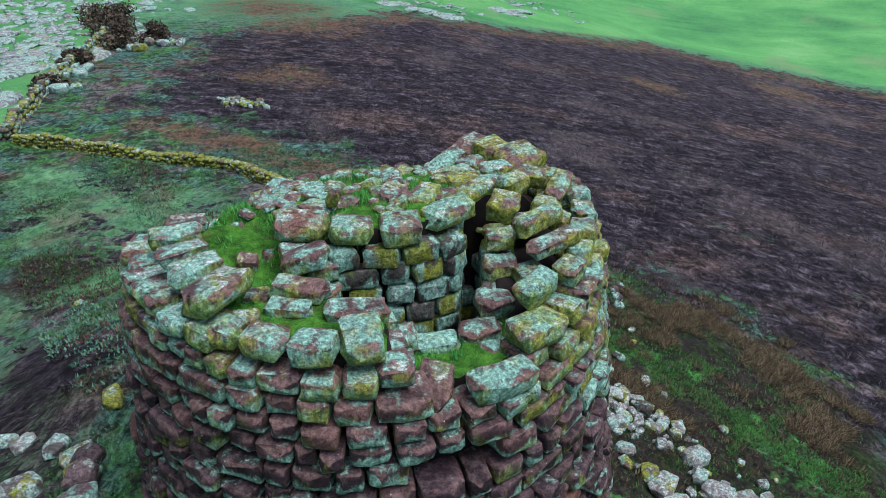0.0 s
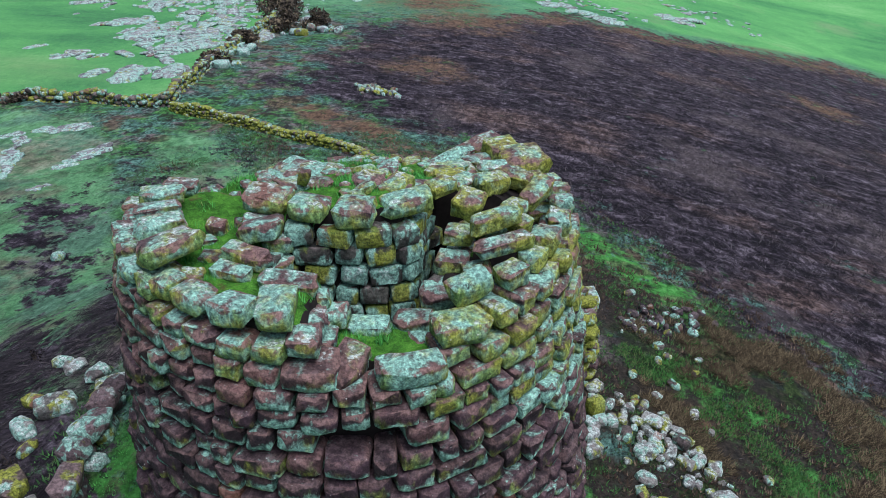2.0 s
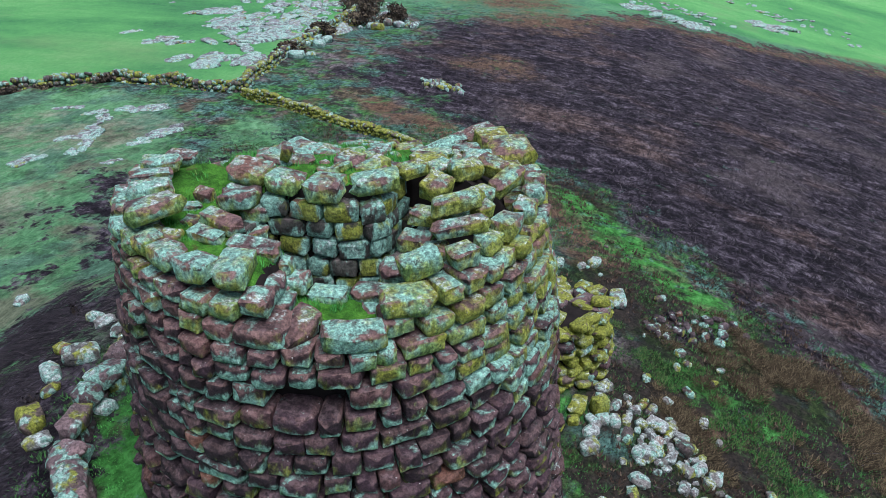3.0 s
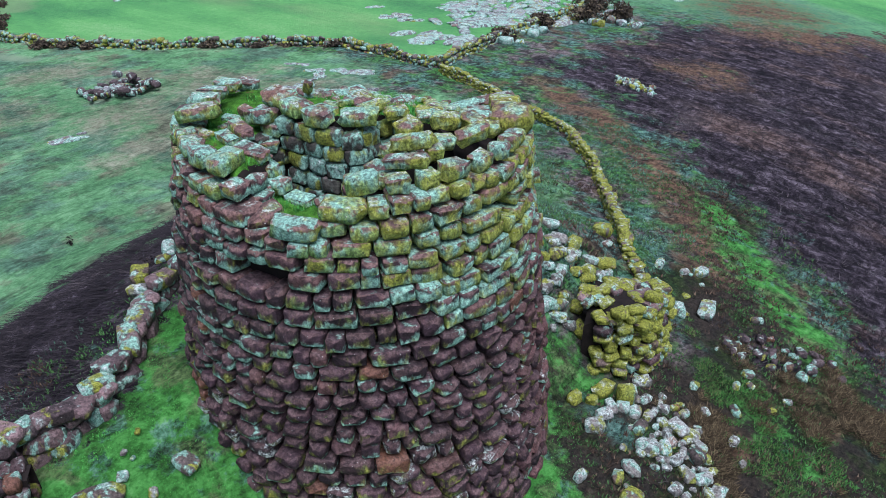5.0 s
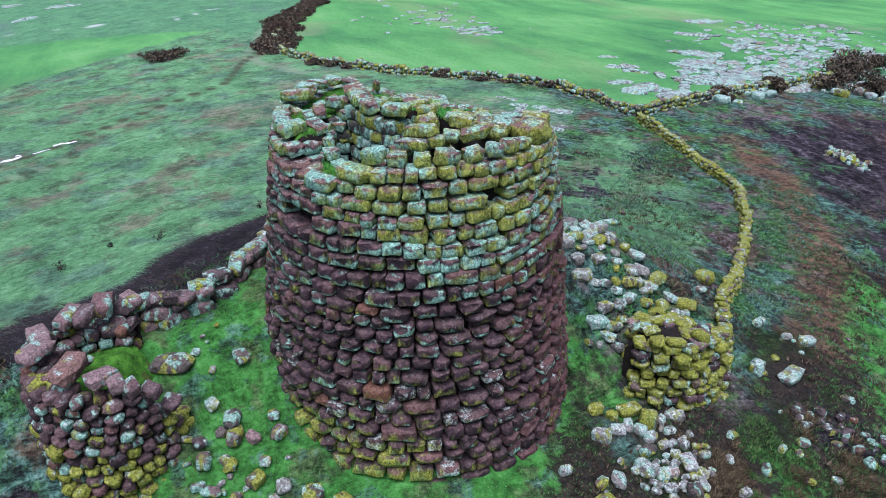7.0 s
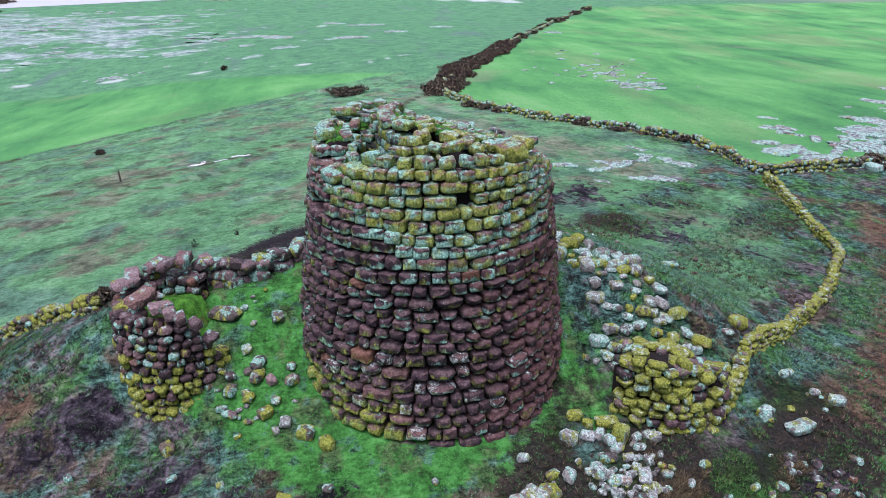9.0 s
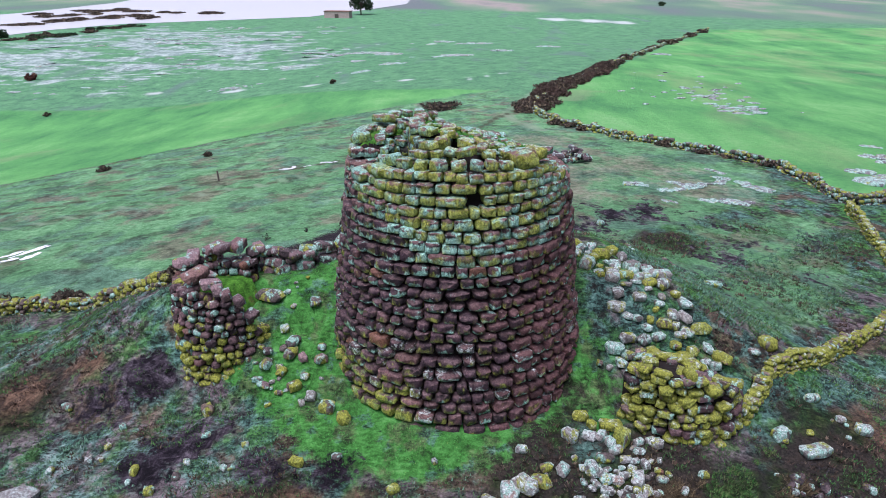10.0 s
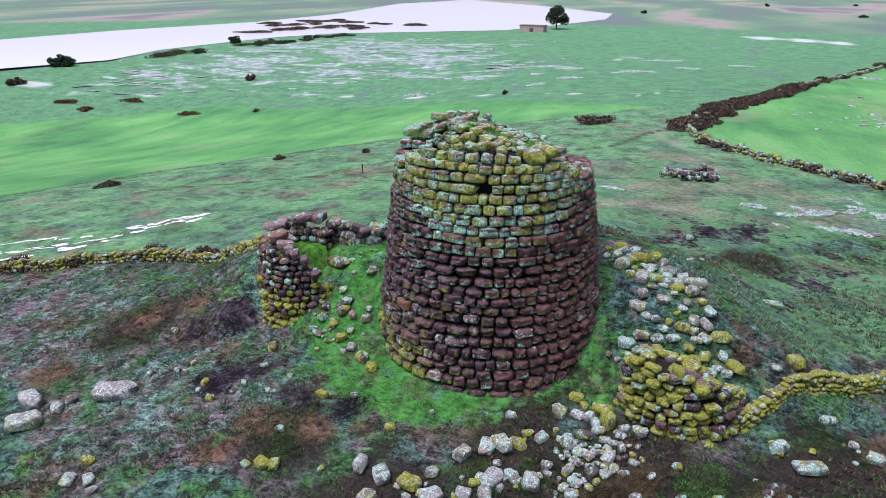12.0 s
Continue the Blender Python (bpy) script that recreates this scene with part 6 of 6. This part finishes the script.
# ---- shrubs, trees, house, post ----
def leaf_cloud(rng, blobs, count, leaf):
    """Small leaves on the shells of overlapping clumps; blobs are (x, y, z, rx, ry, rz)."""
    blobs = np.array(blobs, float)
    pick = rng.choice(len(blobs), count, p=(blobs[:, 3] * blobs[:, 5]) / (blobs[:, 3] * blobs[:, 5]).sum())
    d = rng.normal(size=(count, 3))
    d /= np.linalg.norm(d, axis=1)[:, None]
    r = rng.uniform(0.55, 1.08, count)[:, None]
    c = blobs[pick, :3] + d * r * blobs[pick, 3:]
    a, b = rng.normal(size=(count, 3)), rng.normal(size=(count, 3))
    a /= np.linalg.norm(a, axis=1)[:, None]
    b -= (a * b).sum(1)[:, None] * a
    b /= np.linalg.norm(b, axis=1)[:, None]
    s = leaf * rng.uniform(0.6, 1.4, count)[:, None]
    verts = np.stack([c - a * s, c + b * s * 0.45, c + a * s, c - b * s * 0.45], 1).reshape(-1, 3)
    return verts, np.arange(4 * count).reshape(-1, 4)


def limb_mesh(limbs, material):
    """Tapered branches: (from, to, r0, r1)."""
    verts, faces = [], []
    for p, q, r0, r1 in limbs:
        p, q = Vector(p), Vector(q)
        t = (q - p).to_track_quat("Z", "Y").to_matrix()
        base = len(verts)
        for c, r in ((p, r0), ((p + q) / 2 + Vector((r0, -r0, 0)) * 0.3, (r0 + r1) / 2), (q, r1)):
            for k in range(7):
                verts.append(tuple(c + t @ Vector((r * math.cos(k * 0.8976), r * math.sin(k * 0.8976), 0))))
        for ring in range(2):
            for k in range(7):
                faces.append((base + ring * 7 + k, base + ring * 7 + (k + 1) % 7, base + ring * 7 + 7 + (k + 1) % 7, base + ring * 7 + 7 + k))
    return mesh_of("trunk", verts, faces, material)


def bush(name, label, category, x, y, w, h, material, seed, count=900, leaf=0.12, z=None, group=""):
    rng = np.random.default_rng(seed)
    z = ground_z(x, y) if z is None else z
    root = tagged(new(name), label, category, group)
    root.location = (x, y, z)
    blobs, limbs = [], []
    for k in range(14):
        a, r = rng.uniform(0, 6.28), rng.uniform(0.0, 0.42) * w
        s = rng.uniform(0.09, 0.24)
        c = (r * math.cos(a), r * math.sin(a), h * rng.uniform(0.12, 0.75 - 0.9 * r / w))
        blobs.append((*c, s * w, s * w, s * h * 1.1))
        limbs.append(((0, 0, -0.1), c, 0.02 * w, 0.006 * w))
    part("stem", limb_mesh(limbs, BARK), root)
    part("foliage", mesh_of("foliage", *leaf_cloud(rng, blobs, count, leaf), material, False), root)
    return root


def tree(name, label, x, y, w, h, seed, trunks=1):
    rng = np.random.default_rng(seed)
    root = tagged(new(name), label, "tree")
    root.location = (x, y, ground_z(x, y))
    blobs, limbs = [], [((0, 0, -0.4), (0, 0, h * 0.55), 0.03 * h, 0.015 * h)]
    for k in range(16):
        a = rng.uniform(0, 6.28)
        zz = h * rng.uniform(0.30, 0.86)
        r = w * 0.40 * rng.uniform(0.3, 1.0) * (1.15 - 0.7 * abs(zz / h - 0.45))
        s = rng.uniform(0.13, 0.22)
        blobs.append((r * math.cos(a), r * math.sin(a), zz, s * w, s * w, s * h * 0.7))
        limbs.append(((0, 0, h * rng.uniform(0.12, 0.45)), (r * math.cos(a), r * math.sin(a), zz), 0.012 * h, 0.004 * h))
    part("trunk", limb_mesh(limbs, BARK), root)
    part("crown", mesh_of("crown", *leaf_cloud(rng, blobs, 4200, 0.036 * w), LEAF, False), root)
    return root


tree("tree", "dark evergreen tree beside a far farm shed", -428, -48, 14.5, 14.5, 1)
bush("bush", "dark round bush on the lake shore", "bush", -183, -195, 9.5, 5.5, LEAF, 2, 1800, 0.5)
bush("bush", "dark round bush on the lake shore", "bush", -281, -184, 6.5, 5.0, LEAF, 3, 1500, 0.4)
bush("bush", "dark round bush on the lake shore", "bush", -150, -182, 6, 3.2, THORN, 4, 1200, 0.35)
bush("bush", "russet thorn bush in far pasture", "bush", -187, -118, 3.4, 3.6, RUSSET, 5, 1200, 0.25)
bush("bush", "low dark bush in the green field", "bush", -141, -88, 2.0, 1.5, THORN, 6, 700, 0.16)
bush("bush", "low dark bush in the green field", "bush", -143, -18, 1.8, 1.8, THORN, 7, 700, 0.16)
bush("bush", "brown bramble mound at the field's edge", "bush", -37, -45, 3.2, 1.1, THORN, 8, 1400, 0.16)
bush("bush", "brown bramble mound at the field's edge", "bush", -87, 9.5, 6.0, 1.6, THORN, 9, 1500, 0.22)
bush("bush", "small brown bush in the grey meadow", "bush", -58, -33, 2.0, 0.9, THORN, 10, 700, 0.14)
bush("bush", "small brown bush in the grey meadow", "bush", -60, -20, 1.5, 0.9, THORN, 11, 600, 0.14)
for n, (bx, by, bw, bh) in enumerate([(-36, 79, 7, 3.4), (-33, 81.5, 5, 2.6), (-40, 86, 6, 3.4), (-44, 95, 8, 4), (-34.6, 60, 3.5, 1.4), (-37, 70, 4, 1.7)]):
    bush("bramble_thicket", "brown bramble thicket on a broken wall", "bush", bx, by, bw, bh, THORN, 20 + n, 2000, 0.2, group="thickets")
hedge = np.random.default_rng(5)
HEDGE = wander(WALL_D, 1.0)
i = 12
while i < len(HEDGE) - 2:
    bx, by = HEDGE[i]
    thick = bx < -74 and bx > -150
    grow = hedge.uniform(1.8, 2.8) if thick else hedge.uniform(0.7, 1.6) * (1 if bx > -74 else 2.2)
    bush("wall_bramble", "brown bramble growing over the field wall", "bush", bx + hedge.normal(0, 0.4), by + hedge.normal(0, 0.4), grow * 2.3, grow * (0.62 if thick else 0.7), (RUSSET_DARK if thick and i % 2 else THORN), 400 + i, 1900 if thick else 900, 0.16 if bx > -74 else 0.19 if thick else 0.3, group="wall brambles")
    i += int(hedge.uniform(1, 3)) if thick else int(hedge.uniform(3, 14)) * (1 if bx > -150 else 2)
for n, (bx, by, bw) in enumerate([(-7.2, -6.6, 2.2), (-9.2, -11.0, 2.6), (-9.4, -15.5, 3.0), (-7.6, -21.0, 2.8), (-4.6, -2.2, 1.6), (-6.6, -25.5, 3.2)]):
    bush("wall_bramble", "brown scrub growing behind the lichened wall", "bush", bx, by, bw, 1.0, THORN, 70 + n, 1100, 0.10, group="wall brambles")
for n in range(14):
    fx = random.uniform(-900, -380)
    fy = random.uniform(-60, 500)
    bush("bush", "far dark bush on the plain", "bush", fx, fy, random.uniform(4, 8), random.uniform(2.5, 4.5), LEAF, 90 + n, 500, 0.6, group="far bushes")


shore = np.random.default_rng(77)
for n, (bx, by) in enumerate([(-427, -246), (-446, -230), (-465, -212), (-438, -176), (-431, -150), (-394, -166), (-395, -195), (-366, -203), (-410, -180), (-380, -200), (-450, -196), (-420, -215), (-405, -230), (-345, -202)]):
    for k in range(2):
        bush("reed_bed", "low dark reeds on a spit in the lake", "reeds", bx + shore.normal(0, 5), by + shore.normal(0, 7), shore.uniform(10, 22), shore.uniform(0.9, 1.7), THORN, 800 + 2 * n + k, 420, 0.6, z=-12.3, group="reed beds")
for n, (bx, by, bw) in enumerate([(-137, -150, 7), (-146, -134, 8), (-135, -106, 5), (-132, -138, 5)]):
    bush("bush", "low russet mound of brambles in far pasture", "bush", bx, by, bw, 1.2, RUSSET, 850 + n, 700, 0.25, group="russet mounds")
for n, (bx, by) in enumerate([(-18.6, 3.9), (-17.6, -1.1), (-19.2, 1.4), (-20.1, 9.7), (-14.5, 18.8), (-11.5, 16.2), (-12.8, 13.2), (-10.2, 14.2), (-9.8, 9.2)]):
    bush("dead_shrub", "small dead black shrub on rough grass", "shrub", bx, by, shore.uniform(0.4, 0.8), shore.uniform(0.4, 0.8), BRUSH, 880 + n, 60, 0.06, group="dead shrubs")
for n in range(22):
    s = shore.random()
    bush("shore_scrub", "low dark scrub along the lake shore", "bush", -196 - 150 * s + shore.normal(0, 4), -186 + 24 * s + shore.uniform(0, 12), shore.uniform(5, 13), shore.uniform(1.2, 2.4), THORN if n % 3 else LEAF, 700 + n, 420, 0.4, group="shore scrub")


def shed(x, y, turn, w, d, h):
    root = tagged(new("farm_shed"), "low plastered farm shed near the lake", "building")
    root.matrix_basis = pose(x, y, ground_z(x, y), 0, 0, turn)

    def boxed(name, x0, x1, y0, y1, z0, z1, material, parent):
        bm = bmesh.new()
        bmesh.ops.create_cube(bm, size=1)
        for v in bm.verts:
            v.co = ((x0 + x1) / 2 + v.co.x * (x1 - x0), (y0 + y1) / 2 + v.co.y * (y1 - y0), (z0 + z1) / 2 + v.co.z * (z1 - z0))
        bmesh.ops.bevel(bm, geom=bm.edges[:], offset=0.03, segments=1, affect="EDGES")
        me = bpy.data.meshes.new(name)
        bm.to_mesh(me)
        me.materials.append(material)
        return part(name, me, parent)

    boxed("wall", -w / 2, w / 2, -d / 2, -d / 2 + 0.3, -0.3, h, PLASTER, root)
    boxed("wall", -w / 2, w / 2, d / 2 - 0.3, d / 2, -0.3, h, PLASTER, root)
    boxed("wall", -w / 2, -w / 2 + 0.3, -d / 2 + 0.3, d / 2 - 0.3, -0.3, h, PLASTER, root)
    boxed("wall", w / 2 - 0.3, w / 2, -d / 2 + 0.3, d / 2 - 0.3, -0.3, h, PLASTER, root)
    boxed("roof", -w / 2 - 0.3, w / 2 + 0.3, -d / 2 - 0.3, d / 2 + 0.3, h, h + 0.35, ROOF, root)
    boxed("door", -1.2, 1.2, -d / 2 - 0.05, -d / 2 - 0.003, -0.1, 2.3, POST_WOOD, root)


shed(-402, -58, 80, 15, 6, 3.6)


def fence_post(x, y, h):
    bm = bmesh.new()
    bmesh.ops.create_cone(bm, cap_ends=True, segments=9, radius1=0.10, radius2=0.085, depth=h + 0.3)
    for v in bm.verts:
        v.co.x += 0.012 * math.sin(v.co.z * 5 + v.co.y * 40)
    me = bpy.data.meshes.new("fence_post")
    bm.to_mesh(me)
    me.materials.append(POST_WOOD)
    ob = tagged(new("fence_post", me), "lone grey wooden post beside the track", "post")
    ob.matrix_basis = pose(x, y, ground_z(x, y) + h / 2 - 0.15, 3, -2, 0)


fence_post(-41.1, -12.3, 1.1)

# ---- grass, bracken and heather: uncounted tufts ----
def tufts(name, label, material, seed, count, box, keep, height, blades, spread, lean=0.5, wide=0.02, aim=None):
    rng = np.random.default_rng(seed)
    x0, x1, y0, y1 = box
    x, y = rng.uniform(x0, x1, count), rng.uniform(y0, y1, count)
    ok = keep(x, y, rng)
    x, y = x[ok], y[ok]
    z = terrain(x, y)
    n = len(x)
    a = rng.uniform(0, 2 * np.pi, (n, blades))
    r = rng.uniform(0, spread, (n, blades))
    h = height * rng.uniform(0.45, 1.25, (n, blades)) * rng.uniform(0.6, 1.2, (n, 1))
    bx, by = x[:, None] + r * np.cos(a), y[:, None] + r * np.sin(a)
    ta = a + rng.normal(0, 0.7, (n, blades)) if aim is None else aim + rng.normal(0, 0.45, (n, blades))
    tx, ty = bx + lean * h * np.cos(ta), by + lean * h * np.sin(ta)
    bz = np.repeat(z[:, None], blades, 1) - 0.03
    px, py = -np.sin(ta) * wide, np.cos(ta) * wide
    verts = np.stack([np.stack([bx - px, by - py, bz], -1), np.stack([bx + px, by + py, bz], -1), np.stack([tx, ty, bz + h], -1)], 2).reshape(-1, 3)
    me = mesh_of(name, verts, np.arange(len(verts)).reshape(-1, 3), material, False)
    return tagged(new(name, me), label, "plants", kind="stuff")


def clear(x, y):
    """Open ground: not under the tower, turret, bastion or walls."""
    ok = np.hypot(x - TOWER_X, y - TOWER_Y) > 5.85
    ok &= np.hypot(x + 1.05, y - 1.55) > 2.5
    ok &= ~((np.hypot(x - 1.0, y - 21.6) < 3.0) & (x > 0.4))
    return ok


def patchy(x, y, f, seed):
    return np.sin(x * f + seed) * np.sin(y * f * 1.13 + seed * 2.1) + 0.6 * np.sin(x * f * 2.3 + y * f * 1.7 + seed * 3) + 0.4 * np.sin(y * f * 4.1 - x * f * 3.2)


def lush_here(x, y, rng):
    ring = (1 - smooth(np.hypot(x + 0.3, y - 10.2), 5.9, 8.2)) * (1 - 0.7 * smooth(y, 12.5, 16.5))
    court = 1 - smooth(np.hypot(x + 1.0, y - 4.4), 2.6, 4.2)
    return clear(x, y) & (rng.random(x.shape) < np.maximum(ring, court))


def rough(x, y):
    return clear(x, y) & (np.hypot(x + 0.3, y - 10.2) > 7.2) & (inside(x, y, BURNT) < 1.0) & (inside(x, y, MEADOW) < 0)


def dead_belt(x, y):
    w = np.exp(-(near_line(x, y, DEAD_BELT) / 1.5) ** 2)
    for cx, cy, r in ((7.4, 20.2, 1.4), (11.6, 18.4, 0.9), (9.7, 24.4, 1.0)):
        w = np.maximum(w, np.exp(-((x - cx) ** 2 + (y - cy) ** 2) / r ** 2))
    return w


NEAR = (-24, 16, -22, 46)
tufts("short_grass", "short lush green grass round the tower", LUSH, 1, 60000, (-9, 9, -1, 24), lush_here, 0.07, 4, 0.10, 0.7, 0.018)
tufts("pasture_grass", "rough tufts of green pasture grass", GRASS, 2, 42000, NEAR, lambda x, y, r: rough(x, y) & (patchy(x, y, 0.5, 1.0) > -0.15), 0.13, 6, 0.16, 0.8, 0.03)
tufts("heather", "grey-green heather tufts on rough ground", HEATH, 3, 42000, NEAR, lambda x, y, r: rough(x, y) & (soil(x, y) < 0.4) & (patchy(x, y, 0.42, 4.0) > 0.1), 0.12, 7, 0.18, 0.8, 0.04)
tufts("bracken", "dry brown bracken on rough ground", BRACKEN, 4, 20000, NEAR, lambda x, y, r: rough(x, y) & (patchy(x, y, 0.36, 8.0) + soil(x, y) > 0.65), 0.15, 10, 0.16, 0.9, 0.035)
tufts("charred_twigs", "charred heather twigs on burnt ground", TWIGS, 5, 30000, (-26, 45, 15, 95), lambda x, y, r: clear(x, y) & (inside(x, y, BURNT) > -1) & (r.random(x.shape) < np.clip(1.5 - y / 80, 0.2, 1)), 0.24, 4, 0.2, 1.1, 0.022)
tufts("dead_brush", "dark dead brush on the bank outside the rampart", BRUSH, 7, 9000, (-16, -3, -5, 17), lambda x, y, r: clear(x, y) & (inside(x, y, BARE) + 1.2 * patchy(x, y, 0.9, 3.0) > 0.2), 0.06, 5, 0.35, 11.0, 0.014, 4.3)
tufts("dark_scrub", "dark heather twigs on rough ground", TWIGS, 6, 26000, NEAR, lambda x, y, r: rough(x, y) & (patchy(x, y, 0.55, 11.0) > 0.85), 0.13, 6, 0.3, 2.6, 0.016)

tufts("dead_grass", "thick brown clumps of dead grass along the burnt edge", RUSH, 8, 16000, (5, 17, 17, 29), lambda x, y, r: clear(x, y) & (dead_belt(x, y) + 0.5 * patchy(x, y, 1.1, 5.0) > 0.7), 0.20, 12, 0.22, 1.5, 0.016)
tufts("verge_grass", "bright green grass between brown dead clumps", VERGE, 9, 16000, (3, 15, 14, 26), lambda x, y, r: clear(x, y) & (np.exp(-(near_line(x, y, GREEN_BELT) / 1.7) ** 2) + 0.5 * patchy(x, y, 1.2, 7.0) > 0.65), 0.13, 7, 0.12, 0.9, 0.02)


def top_grass():
    """Short grass standing in the moss on the tower's top."""
    rng = np.random.default_rng(12)
    verts = []
    while len(verts) < 3 * 9000:
        x, y = rng.uniform(-4.9, 0.6), rng.uniform(8.4, 15.2)
        if math.hypot(x - TOWER_X, y - TOWER_Y) > 3.7:
            continue
        z = top_fill(x, y)
        if z < 9 or patchy(x, y, 1.6, 2.0) < 0.0:
            continue
        for _ in range(4):
            bx, by, a, h = x + rng.normal(0, 0.05), y + rng.normal(0, 0.05), rng.uniform(0, 6.28), rng.uniform(0.05, 0.15)
            px, py = 0.010 * math.sin(a), -0.010 * math.cos(a)
            verts += [(bx - px, by - py, z - 0.03), (bx + px, by + py, z - 0.03), (bx + h * 0.7 * math.cos(a), by + h * 0.7 * math.sin(a), z + h)]
    part("grass", mesh_of("grass", verts, np.arange(len(verts)).reshape(-1, 3), LUSH, False), tower, "short green grass on the top", "stuff")


top_grass()

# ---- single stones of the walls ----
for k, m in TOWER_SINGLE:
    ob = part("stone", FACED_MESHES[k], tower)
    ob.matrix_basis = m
for root, me, m in LATER:
    ob = part("stone", me, root)
    ob.matrix_basis = m
